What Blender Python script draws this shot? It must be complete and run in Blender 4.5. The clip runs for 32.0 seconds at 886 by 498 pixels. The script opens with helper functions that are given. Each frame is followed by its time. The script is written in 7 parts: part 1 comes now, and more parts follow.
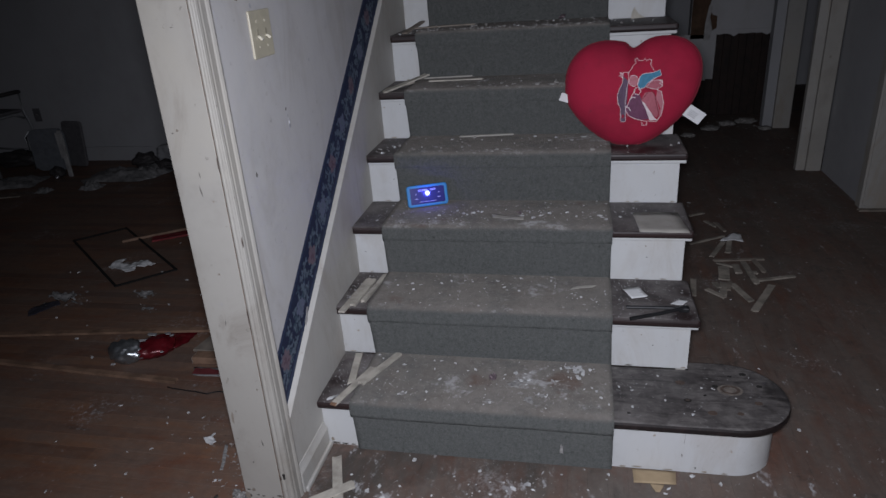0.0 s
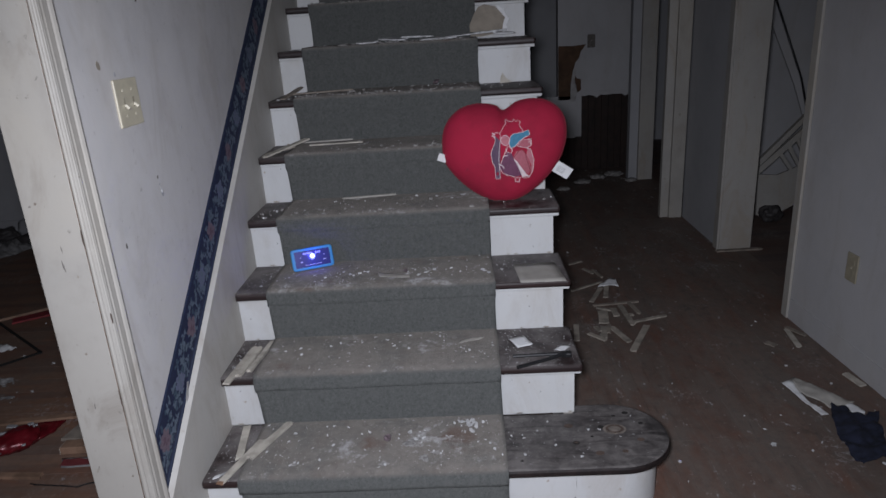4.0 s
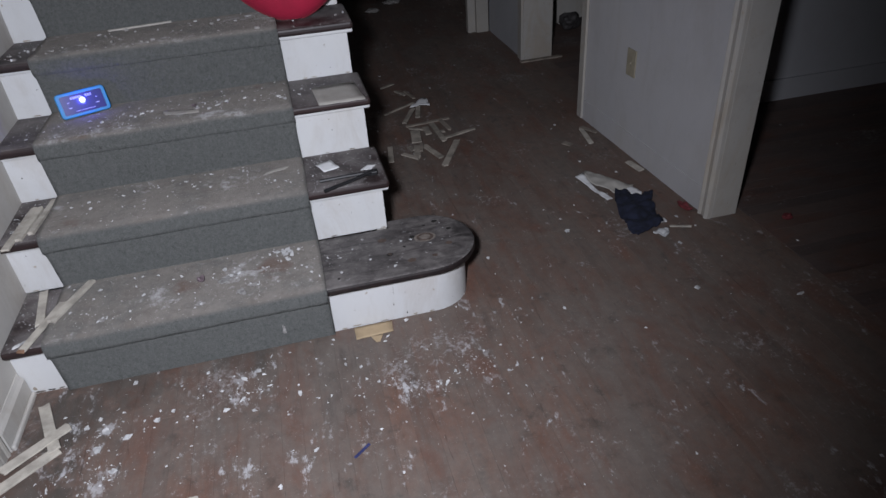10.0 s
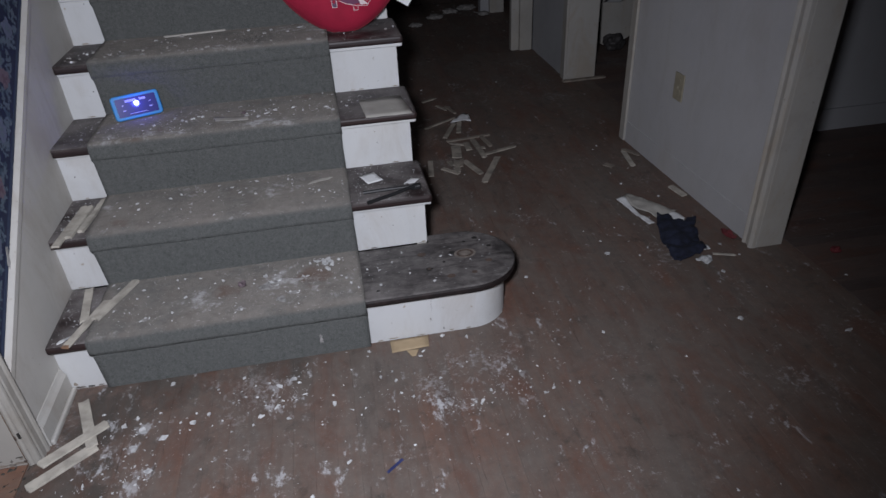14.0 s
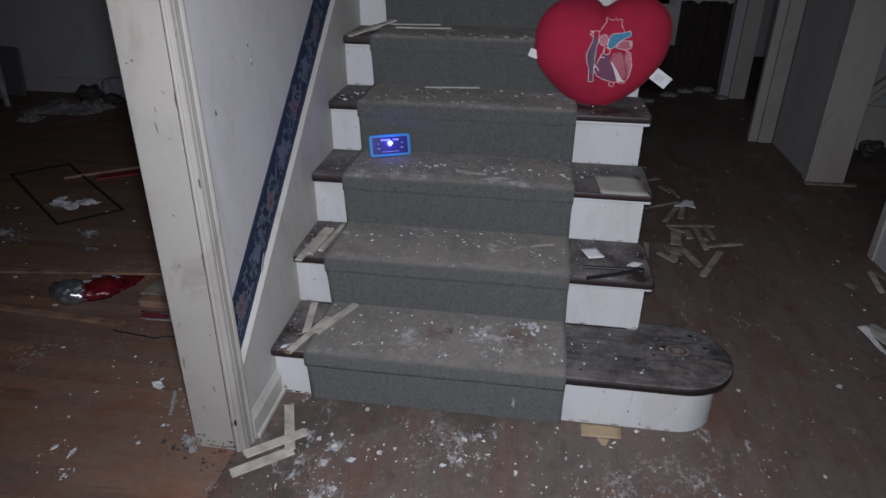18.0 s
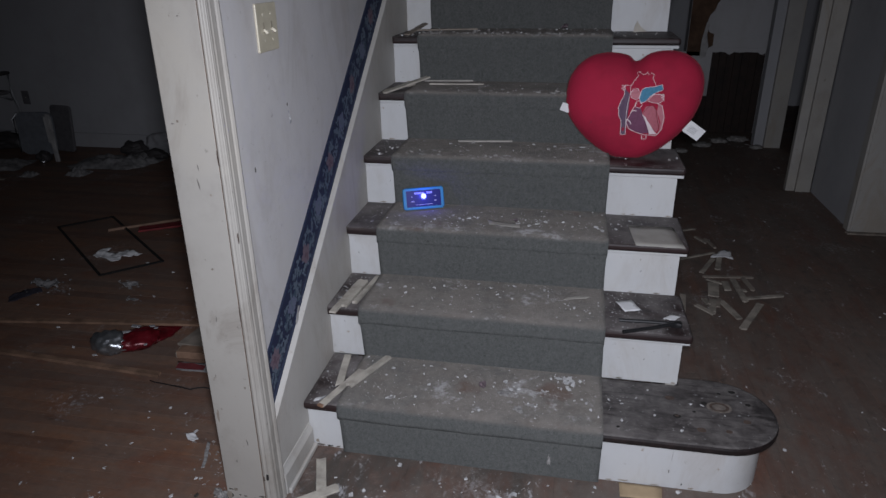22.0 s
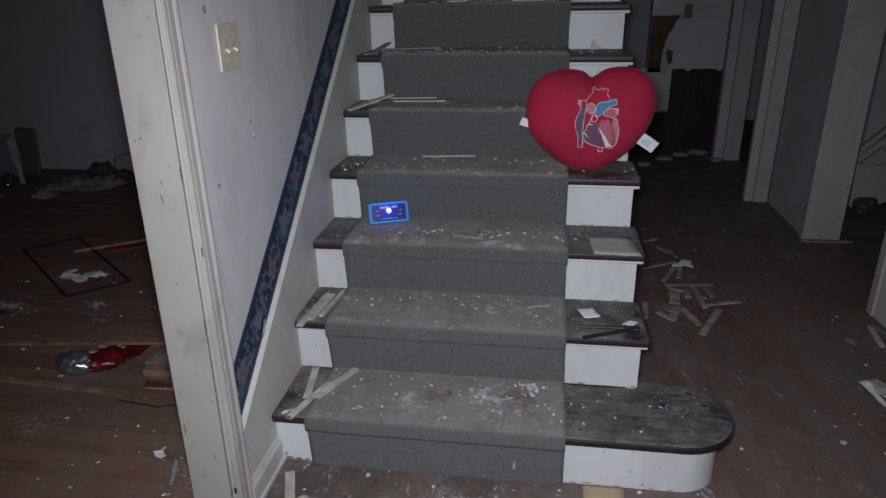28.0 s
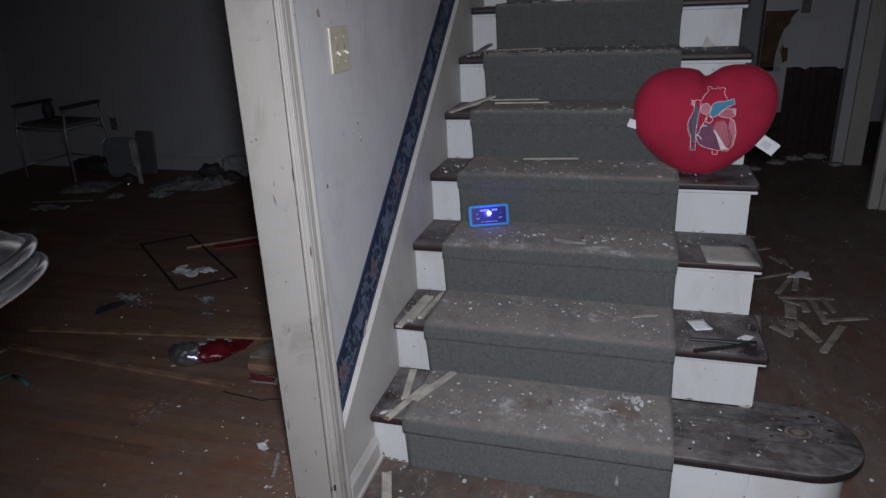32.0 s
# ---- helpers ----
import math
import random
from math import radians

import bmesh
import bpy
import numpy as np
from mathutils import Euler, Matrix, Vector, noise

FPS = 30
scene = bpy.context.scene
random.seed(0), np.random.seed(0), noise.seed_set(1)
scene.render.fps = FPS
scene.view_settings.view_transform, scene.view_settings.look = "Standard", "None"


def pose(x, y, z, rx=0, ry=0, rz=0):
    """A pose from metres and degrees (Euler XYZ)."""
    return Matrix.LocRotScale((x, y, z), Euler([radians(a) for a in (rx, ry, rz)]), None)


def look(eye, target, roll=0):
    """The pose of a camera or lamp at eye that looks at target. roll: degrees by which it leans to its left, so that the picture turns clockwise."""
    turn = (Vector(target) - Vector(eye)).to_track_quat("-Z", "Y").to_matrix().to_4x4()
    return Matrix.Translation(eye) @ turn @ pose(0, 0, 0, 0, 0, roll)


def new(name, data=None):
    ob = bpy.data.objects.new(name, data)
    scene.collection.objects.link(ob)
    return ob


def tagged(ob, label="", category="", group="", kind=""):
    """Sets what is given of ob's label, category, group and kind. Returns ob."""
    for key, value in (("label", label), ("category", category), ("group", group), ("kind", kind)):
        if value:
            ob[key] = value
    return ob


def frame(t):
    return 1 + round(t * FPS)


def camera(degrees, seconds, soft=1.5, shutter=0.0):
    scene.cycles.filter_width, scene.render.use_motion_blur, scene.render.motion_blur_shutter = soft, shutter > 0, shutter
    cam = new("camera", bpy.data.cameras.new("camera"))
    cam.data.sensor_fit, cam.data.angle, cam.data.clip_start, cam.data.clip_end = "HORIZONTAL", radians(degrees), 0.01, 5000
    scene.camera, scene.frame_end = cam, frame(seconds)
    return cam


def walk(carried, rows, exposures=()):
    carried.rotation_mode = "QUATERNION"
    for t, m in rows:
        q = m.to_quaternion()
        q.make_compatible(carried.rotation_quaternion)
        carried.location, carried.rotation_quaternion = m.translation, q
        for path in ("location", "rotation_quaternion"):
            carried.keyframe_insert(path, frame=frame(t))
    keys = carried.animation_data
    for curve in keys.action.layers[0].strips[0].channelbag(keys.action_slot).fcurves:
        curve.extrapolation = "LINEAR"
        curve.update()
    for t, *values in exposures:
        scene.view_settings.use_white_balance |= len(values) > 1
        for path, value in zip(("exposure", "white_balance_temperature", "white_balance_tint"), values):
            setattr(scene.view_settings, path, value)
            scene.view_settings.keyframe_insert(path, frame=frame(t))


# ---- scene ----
cam = camera(67.8, 32.0, shutter=0.6)
PATH = [
    (0, (0.786, -1.594, 1.409), (0.387, 0.197, 0.613), -4.0),
    (0.5, (0.787, -1.592, 1.402), (0.447, 0.214, 0.611), -3.7),
    (1, (0.823, -1.601, 1.404), (0.646, 0.222, 0.6), -2.9),
    (1.5, (0.836, -1.603, 1.404), (0.809, 0.223, 0.589), -3.0),
    (2, (0.822, -1.62, 1.43), (0.875, 0.272, 0.785), -3.5),
    (2.5, (0.814, -1.605, 1.433), (0.847, 0.299, 0.823), -4.1),
    (4.5, (0.82, -1.61, 1.404), (0.725, 0.259, 0.696), -3.4),
    (5, (0.849, -1.604, 1.394), (0.772, 0.215, 0.565), -3.7),
    (5.5, (0.882, -1.611, 1.387), (0.978, 0.177, 0.496), -3.3),
    (6, (0.871, -1.609, 1.389), (1.054, 0.157, 0.47), -3.2),
    (6.5, (0.834, -1.597, 1.393), (0.831, 0.177, 0.469), -4.8),
    (7, (0.834, -1.603, 1.395), (0.779, 0.18, 0.492), -4.5),
    (7.5, (0.831, -1.61, 1.403), (0.774, 0.189, 0.53), -4.1),
    (8, (0.833, -1.611, 1.396), (0.771, 0.191, 0.53), -3.9),
    (8.5, (0.86, -1.616, 1.382), (0.875, 0.173, 0.488), -3.8),
    (9, (0.889, -1.621, 1.364), (1.099, 0.101, 0.369), -2.6),
    (9.5, (0.906, -1.626, 1.362), (1.2, 0.03, 0.281), -3.4),
    (10, (0.919, -1.636, 1.354), (1.262, -0.009, 0.241), -4.2),
    (10.5, (0.899, -1.623, 1.355), (1.187, -0.003, 0.217), -5.1),
    (11, (0.844, -1.605, 1.343), (0.897, 0.037, 0.202), -5.7),
    (11.5, (0.767, -1.585, 1.345), (0.38, 0.01, 0.202), -6.2),
    (12, (0.74, -1.569, 1.355), (0.169, -0.016, 0.23), -5.3),
    (12.5, (0.803, -1.566, 1.356), (0.374, 0.076, 0.298), -5.2),
    (13, (0.87, -1.572, 1.351), (0.81, 0.119, 0.284), -4.5),
    (13.5, (0.88, -1.599, 1.353), (1.091, 0.072, 0.275), -3.7),
    (15.5, (0.879, -1.63, 1.384), (1.194, 0.045, 0.339), -2.4),
    (16, (0.839, -1.602, 1.389), (0.939, 0.112, 0.363), -3.1),
    (16.5, (0.817, -1.59, 1.387), (0.754, 0.14, 0.385), -3.2),
    (17, (0.799, -1.587, 1.392), (0.662, 0.149, 0.408), -2.4),
    (17.5, (0.773, -1.589, 1.4), (0.574, 0.162, 0.454), -1.1),
    (18, (0.755, -1.586, 1.396), (0.506, 0.171, 0.473), 0.5),
    (18.5, (0.747, -1.582, 1.4), (0.498, 0.176, 0.481), 1.9),
    (19, (0.744, -1.576, 1.401), (0.481, 0.182, 0.483), 2.2),
    (19.5, (0.744, -1.57, 1.396), (0.464, 0.186, 0.482), 1.4),
    (20, (0.743, -1.569, 1.395), (0.428, 0.185, 0.486), 1.0),
    (20.5, (0.76, -1.578, 1.403), (0.437, 0.186, 0.518), 0.1),
    (21, (0.751, -1.585, 1.406), (0.423, 0.205, 0.576), -0.6),
    (21.5, (0.745, -1.583, 1.408), (0.404, 0.214, 0.6), -0.5),
    (22, (0.75, -1.584, 1.408), (0.396, 0.219, 0.619), -0.8),
    (22.5, (0.758, -1.585, 1.406), (0.388, 0.224, 0.638), -1.1),
    (23, (0.764, -1.589, 1.406), (0.386, 0.224, 0.653), -1.5),
    (23.5, (0.767, -1.591, 1.407), (0.416, 0.225, 0.646), -1.9),
    (24, (0.771, -1.595, 1.412), (0.51, 0.23, 0.638), -1.8),
    (24.5, (0.777, -1.603, 1.405), (0.59, 0.23, 0.625), -1.9),
    (26.5, (0.782, -1.617, 1.404), (0.62, 0.219, 0.629), -1.2),
    (27, (0.795, -1.629, 1.41), (0.624, 0.208, 0.639), -0.8),
    (27.5, (0.793, -1.63, 1.407), (0.564, 0.209, 0.656), -0.7),
    (28, (0.794, -1.631, 1.408), (0.512, 0.206, 0.668), -1.0),
    (28.5, (0.793, -1.63, 1.407), (0.477, 0.207, 0.682), -1.7),
    (29, (0.792, -1.624, 1.402), (0.447, 0.212, 0.686), -2.0),
    (29.5, (0.792, -1.62, 1.4), (0.421, 0.21, 0.683), -2.3),
    (30, (0.771, -1.614, 1.399), (0.366, 0.208, 0.681), -2.2),
    (30.5, (0.756, -1.613, 1.401), (0.317, 0.201, 0.684), -2.3),
    (31, (0.743, -1.607, 1.399), (0.26, 0.195, 0.68), -2.4),
    (31.5, (0.74, -1.607, 1.4), (0.227, 0.185, 0.678), -2.5),
    (32, (0.745, -1.608, 1.398), (0.203, 0.176, 0.675), -2.7),
]
walk(cam, [(t, look(eye, target, roll)) for t, eye, target, roll in PATH],
     [(0, -0.32), (1, -0.32), (1.6, -0.18), (2.0, -0.1), (2.4, 0.1), (4.5, -0.08), (5.5, 0.06), (6.3, 0.06), (7, -0.08), (8, -0.08), (8.6, 0.08), (10, 0.23), (11, 0.0), (12.2, -0.12), (13, -0.16), (15.5, 0.12), (17, -0.16), (20, -0.29), (27, -0.25), (32, -0.26)])

# ---- world and light ----
world = bpy.data.worlds.new("night")
scene.world = world
world.use_nodes = True
world.node_tree.nodes["Background"].inputs[0].default_value = (0.02, 0.022, 0.03, 1)
world.node_tree.nodes["Background"].inputs[1].default_value = 0.15

# the hand torch that the place is lit with, held just beside the eye
torch = bpy.data.lights.new("torch", "SPOT")
torch.energy, torch.spot_size, torch.spot_blend, torch.shadow_soft_size = 205.0, radians(120), 1.0, 0.06
torch.color = (0.95, 0.985, 1.12)
torch_ob = new("torch", torch)
torch_ob.matrix_world = look((0.772, -1.60, 1.44), (0.53, 0.35, 0.31))

# ---- materials ----


class Nodes:
    """Short-hand for a node material with one Principled shader."""

    def __init__(self, name, rough=0.7, metal=0.0, spec=0.4):
        self.mat = bpy.data.materials.new(name)
        self.mat.use_nodes = True
        self.tree = self.mat.node_tree
        self.bsdf = self.tree.nodes["Principled BSDF"]
        self.bsdf.inputs["Roughness"].default_value = rough
        self.bsdf.inputs["Metallic"].default_value = metal
        self.bsdf.inputs["Specular IOR Level"].default_value = spec
        self.geo = self.tree.nodes.new("ShaderNodeNewGeometry")

    def put(self, socket, value):
        if isinstance(value, bpy.types.NodeSocket):
            self.tree.links.new(value, socket)
        elif isinstance(value, (tuple, list)) and len(value) == 3 and socket.type == "RGBA":
            socket.default_value = (*value, 1)
        else:
            socket.default_value = value

    def add(self, kind, **given):
        n = self.tree.nodes.new(kind)
        for key, v in given.items():
            self.put(n.inputs[key], v)
        return n

    def maths(self, op, a, b=0.0, c=0.0, clamp=False):
        n = self.tree.nodes.new("ShaderNodeMath")
        n.operation, n.use_clamp = op, clamp
        for s, v in zip(n.inputs, (a, b, c)):
            self.put(s, v)
        return n.outputs[0]

    def at(self, scale=(1, 1, 1), shift=None, turn=(0, 0, 0)):
        m = self.tree.nodes.new("ShaderNodeMapping")
        self.put(m.inputs["Vector"], self.geo.outputs["Position"])
        m.inputs["Scale"].default_value = scale
        m.inputs["Rotation"].default_value = turn
        if shift is not None:
            self.put(m.inputs["Location"], shift)
        return m.outputs[0]

    def noise(self, scale, detail=4.0, rough=0.6, vector=None, distort=0.0):
        n = self.add("ShaderNodeTexNoise", Scale=scale, Detail=detail, Roughness=rough, Distortion=distort)
        self.put(n.inputs["Vector"], vector or self.geo.outputs["Position"])
        return n.outputs["Fac"]

    def step(self, value, low, high):
        n = self.tree.nodes.new("ShaderNodeMapRange")
        n.interpolation_type = "SMOOTHSTEP"
        self.put(n.inputs[0], value)
        n.inputs[1].default_value, n.inputs[2].default_value = low, high
        return n.outputs[0]

    def mix(self, f, a, b):
        n = self.tree.nodes.new("ShaderNodeMix")
        n.data_type = "RGBA"
        self.put(n.inputs[0], f)
        self.put(n.inputs[6], a)
        self.put(n.inputs[7], b)
        return n.outputs[2]

    def up(self):
        s = self.add("ShaderNodeSeparateXYZ")
        self.put(s.inputs[0], self.geo.outputs["Normal"])
        return s.outputs[2]

    def bump(self, height, strength=0.3, depth=0.004):
        b = self.add("ShaderNodeBump", Strength=strength, Distance=depth)
        self.put(b.inputs["Height"], height)
        self.put(self.bsdf.inputs["Normal"], b.outputs[0])

    def done(self, colour=None, rough=None):
        if colour is not None:
            self.put(self.bsdf.inputs["Base Color"], colour)
        if rough is not None:
            self.put(self.bsdf.inputs["Roughness"], rough)
        return self.mat


def paint(name, colour, dirt=(0.25, 0.2, 0.15), amount=0.35, rough=0.55, fine=60.0, bump=0.12, spots=0.5, grime=0.0):
    """Old house paint: clouded dirt, small nicks, brush relief."""
    n = Nodes(name, rough)
    cloud = n.step(n.noise(2.3, 5), 0.42, 0.75)
    streak = n.step(n.noise(7.0, 6, 0.7, n.at((1, 1, 0.5))), 0.48, 0.8)
    nick = n.step(n.noise(fine, 3, 0.5), 0.70, 0.76)
    base = n.mix(n.maths("MULTIPLY", cloud, amount), colour, tuple(c * 0.72 for c in colour))
    base = n.mix(n.maths("MULTIPLY", streak, amount * 0.6), base, dirt)
    base = n.mix(n.maths("MULTIPLY", nick, spots), base, dirt)
    if grime:  # long brown runs and rubbed patches
        run = n.step(n.noise(1.0, 8, 0.72, n.at((7, 7, 2.4)), 0.9), 0.46, 0.70)
        rub = n.step(n.noise(6.5, 6, 0.7), 0.50, 0.72)
        base = n.mix(n.maths("MULTIPLY", run, grime), base, dirt)
        base = n.mix(n.maths("MULTIPLY", rub, grime * 0.6), base, tuple(c * 0.66 for c in colour))
        wash = n.step(n.noise(2.6, 5, 0.6, n.at((1, 1, 0.6), (4, 2, 9))), 0.45, 0.70)
        base = n.mix(n.maths("MULTIPLY", wash, grime * 0.7), base, (colour[0] * 1.12, colour[1] * 1.06, colour[2] * 0.94))
        base = n.mix(n.maths("MULTIPLY", n.step(n.noise(48.0, 5, 0.7), 0.64, 0.72), grime), base, tuple(c * 0.5 for c in dirt))
    n.bump(n.noise(fine * 2.5, 4), bump, 0.003)
    return n.done(base, n.maths("ADD", n.maths("MULTIPLY", cloud, 0.15), rough))


def plain(name, colour, rough=0.6, metal=0.0, vary=0.25, scale=25.0, bump=0.1):
    n = Nodes(name, rough, metal)
    base = n.mix(n.step(n.noise(scale, 5), 0.35, 0.7), colour, tuple(c * (1 - vary) for c in colour))
    n.bump(n.noise(scale * 6, 3), bump, 0.002)
    return n.done(base)


def floorboards(name, along, light, dark, dust, dusty, smear, island=False, gloss=0.5, spots=False, rust=(0.132, 0.056, 0.036)):
    """Strip flooring: grain along one axis, a tone a board, trodden dust and plaster smears."""
    n = Nodes(name, gloss)
    if island:
        rnd = n.geo.outputs["Random Per Island"]
    else:
        rnd = n.add("ShaderNodeObjectInfo").outputs["Random"]
    shift = n.add("ShaderNodeCombineXYZ", X=n.maths("MULTIPLY", rnd, 37.0), Y=n.maths("MULTIPLY", rnd, 53.0)).outputs[0]
    fine = (3, 60, 30) if along == "x" else (60, 3, 30)
    wide = (1.5, 9, 9) if along == "x" else (9, 1.5, 9)
    grain = n.noise(1.0, 6, 0.65, n.at(fine, shift), 0.6)
    band = n.noise(1.0, 3, 0.5, n.at(wide, shift))
    base = n.mix(n.step(n.maths("ADD", n.maths("MULTIPLY", rnd, 0.5), n.maths("MULTIPLY", band, 0.5)), 0.2, 0.75), dark, light)
    base = n.mix(n.maths("MULTIPLY", n.step(grain, 0.5, 0.75), 0.35), base, tuple(c * 0.4 for c in dark))
    film = n.noise(1.7, 6, 0.62)
    scuff = n.noise(1.0, 7, 0.75, n.at((4, 30, 1) if along == "x" else (30, 4, 1)))
    worn = n.maths("ADD", n.maths("MULTIPLY", film, 0.5), n.maths("MULTIPLY", scuff, 0.5))
    veil = n.maths("MULTIPLY", n.step(worn, 0.30, 0.66), dusty)
    base = n.mix(veil, base, dust)
    patch = n.step(n.maths("MULTIPLY", n.noise(2.6, 3), n.noise(55.0, 6, 0.8)), 0.325, 0.40)
    base = n.mix(n.maths("MULTIPLY", patch, smear), base, (0.55, 0.55, 0.56))
    if spots:  # trodden plaster dust and a grimy corner
        total, grime = 0.0, 0.0
        for x, y, r, force in ((0.20, -0.30, 0.20, 0.4), (0.62, -0.16, 0.17, 0.4), (1.24, -0.25, 0.24, 0.45), (1.02, -0.30, 0.13, 0.4), (0.252, -0.206, 0.05, 1), (0.234, -0.276, 0.06, 1), (0.288, -0.363, 0.06, 0.8), (0.25, -0.405, 0.05, 0.8), (0.31, -0.33, 0.04, 0.7),
                               (0.20, -0.47, 0.06, 0.9), (0.744, -0.47, 0.08, 0.6), (0.614, -0.2, 0.05, 1.0), (1.25, -0.27, 0.09, 0.75), (1.13, -0.32, 0.06, 0.8), (1.30, -0.34, 0.07, 0.6), (0.60, -0.202, 0.055, 1), (0.632, -0.112, 0.07, 1), (0.733, -0.465, 0.08, 0.7),
                               (1.075, -0.305, 0.075, 0.62), (0.85, -0.42, 0.12, 0.45), (0.62, -0.48, 0.12, 0.45), (1.243, -0.196, 0.11, 0.65), (1.195, -0.12, 0.07, 0.6), (0.159, -0.179, 0.05, 0.8)):
            away = n.add("ShaderNodeVectorMath")
            away.operation = "DISTANCE"
            n.put(away.inputs[0], n.geo.outputs["Position"])
            away.inputs[1].default_value = (x, y, 0)
            total = n.maths("MAXIMUM", n.maths("MULTIPLY", n.step(away.outputs["Value"], r, 0.0), force), total)
        for x, y, r in ((0.05, -0.42, 0.26), (0.06, -0.62, 0.24), (0.08, -0.82, 0.24), (0.06, -1.02, 0.22), (0.16, -0.56, 0.18), (0.30, -0.04, 0.16), (0.62, -0.02, 0.13), (0.14, -0.14, 0.18)):
            away = n.add("ShaderNodeVectorMath")
            away.operation = "DISTANCE"
            n.put(away.inputs[0], n.geo.outputs["Position"])
            away.inputs[1].default_value = (x, y, 0)
            grime = n.maths("MAXIMUM", n.step(away.outputs["Value"], r, 0.0), grime)
        filth = n.step(n.maths("ADD", n.noise(13.0, 7, 0.75), n.maths("MULTIPLY", grime, 0.34)), 0.52, 0.70)
        base = n.mix(n.maths("MULTIPLY", filth, 0.78), base, (0.044, 0.040, 0.034))
        mixed = n.maths("ADD", n.maths("MULTIPLY", n.noise(1.0, 6, 0.72, n.at((60, 38, 1))), 0.45), n.maths("MULTIPLY", n.noise(1.0, 5, 0.7, n.at((15, 8, 1)), 0.8), 0.55))
        chalk = n.step(n.maths("ADD", n.maths("MULTIPLY_ADD", mixed, 3.4, -1.2), n.maths("MULTIPLY", total, 0.44)), 0.74, 1.02)
        base = n.mix(n.maths("MULTIPLY", chalk, 0.85), base, (0.52, 0.52, 0.53))
    turned = (lambda a, b: (b, a, 1)) if along == "x" else (lambda a, b: (a, b, 1))
    cloud = n.step(n.noise(1.0, 7, 0.70, n.at(turned(4.2, 2.6), (7, 2, 0)), 0.6), 0.40, 0.62)
    base = n.mix(n.maths("MULTIPLY", cloud, dusty * 0.6), base, dust)
    rusty = n.step(n.noise(1.0, 6, 0.7, n.at(turned(7, 3.0), (3, 1, 0)), 0.7), 0.46, 0.74)
    base = n.mix(n.maths("MULTIPLY", rusty, 0.62), base, rust)
    seam = n.step(n.noise(1.0, 5, 0.75, n.at(turned(48, 5), (2, 8, 0)), 0.4), 0.62, 0.72)
    base = n.mix(n.maths("MULTIPLY", seam, 0.6), base, (0.03, 0.02, 0.017))
    fleck = n.step(n.noise(1.0, 4, 0.75, n.at(turned(150, 70)), 0.6), 0.665, 0.71)
    base = n.mix(n.maths("MULTIPLY", fleck, 0.5), base, (0.40, 0.39, 0.39))
    bare = n.step(n.noise(1.0, 6, 0.7, n.at((3, 14, 1) if along == "x" else (14, 3, 1), (5, 9, 2))), 0.60, 0.74)
    base = n.mix(n.maths("MULTIPLY", bare, 0.4), base, light)
    soot = n.step(n.noise(1.0, 6, 0.72, n.at((2.5, 12, 1) if along == "x" else (12, 2.5, 1), (1, 4, 7))), 0.56, 0.78)
    base = n.mix(n.maths("MULTIPLY", soot, 0.6), base, (0.035, 0.030, 0.028))
    grit = n.step(n.noise(240.0, 2, 0.6), 0.66, 0.72)
    base = n.mix(n.maths("MULTIPLY", grit, 0.35), base, (0.32, 0.31, 0.30))
    mott = n.step(n.noise(28.0, 6, 0.75), 0.3, 0.75)
    base = n.mix(n.maths("MULTIPLY", mott, 0.35), base, (0.055, 0.045, 0.04))
    n.bump(n.maths("ADD", grain, n.maths("MULTIPLY", worn, 0.6)), 0.25, 0.002)
    return n.done(base, n.maths("ADD", n.maths("MULTIPLY", veil, 0.35), gloss, clamp=True))


M = {}
M["hall"] = floorboards("hall_boards", "y", (0.145, 0.074, 0.050), (0.098, 0.053, 0.038), (0.140, 0.122, 0.106), 0.80, 0.4, spots=True)
M["hall_far"] = floorboards("hall_boards_far", "y", (0.145, 0.074, 0.050), (0.098, 0.053, 0.038), (0.140, 0.122, 0.106), 0.80, 0.4, True, spots=True)
M["room"] = floorboards("room_boards", "x", (0.235, 0.110, 0.058), (0.130, 0.056, 0.032), (0.160, 0.128, 0.108), 0.62, 0.5, rust=(0.18, 0.066, 0.036))
M["room_far"] = floorboards("room_boards_far", "x", (0.235, 0.110, 0.058), (0.130, 0.056, 0.032), (0.160, 0.128, 0.108), 0.62, 0.5, True, rust=(0.18, 0.066, 0.036))
M["right"] = floorboards("right_boards", "x", (0.13, 0.075, 0.055), (0.06, 0.035, 0.028), (0.11, 0.095, 0.09), 0.6, 0.3)
M["right_far"] = floorboards("right_boards_far", "x", (0.13, 0.075, 0.055), (0.06, 0.035, 0.028), (0.11, 0.095, 0.09), 0.6, 0.3, True)
M["wall"] = paint("wall_paint", (0.49, 0.48, 0.475), (0.30, 0.27, 0.24), 0.55, 0.5, 45.0, 0.08, 0.3, 0.36)
M["hallwall"] = paint("hall_wall_paint", (0.41, 0.405, 0.41), (0.30, 0.27, 0.24), 0.35, 0.6, 70.0, 0.06, 0.2, 0.24)
M["darkwall"] = paint("room_wall_paint", (0.36, 0.36, 0.37), (0.28, 0.25, 0.22), 0.4, 0.7, 50.0, 0.06, 0.2)
M["skirt"] = paint("skirt_paint", (0.455, 0.44, 0.41), (0.28, 0.23, 0.18), 0.55, 0.6, 40.0, 0.1, 0.4, 0.3)
M["casing"] = paint("casing_paint", (0.325, 0.308, 0.278), (0.175, 0.150, 0.125), 0.6, 0.5, 30.0, 0.12, 0.6, 0.52)
M["oldcasing"] = paint("corridor_casing_paint", (0.345, 0.33, 0.305), (0.28, 0.23, 0.17), 0.5, 0.6, 32.0, 0.1, 0.5, 0.55)
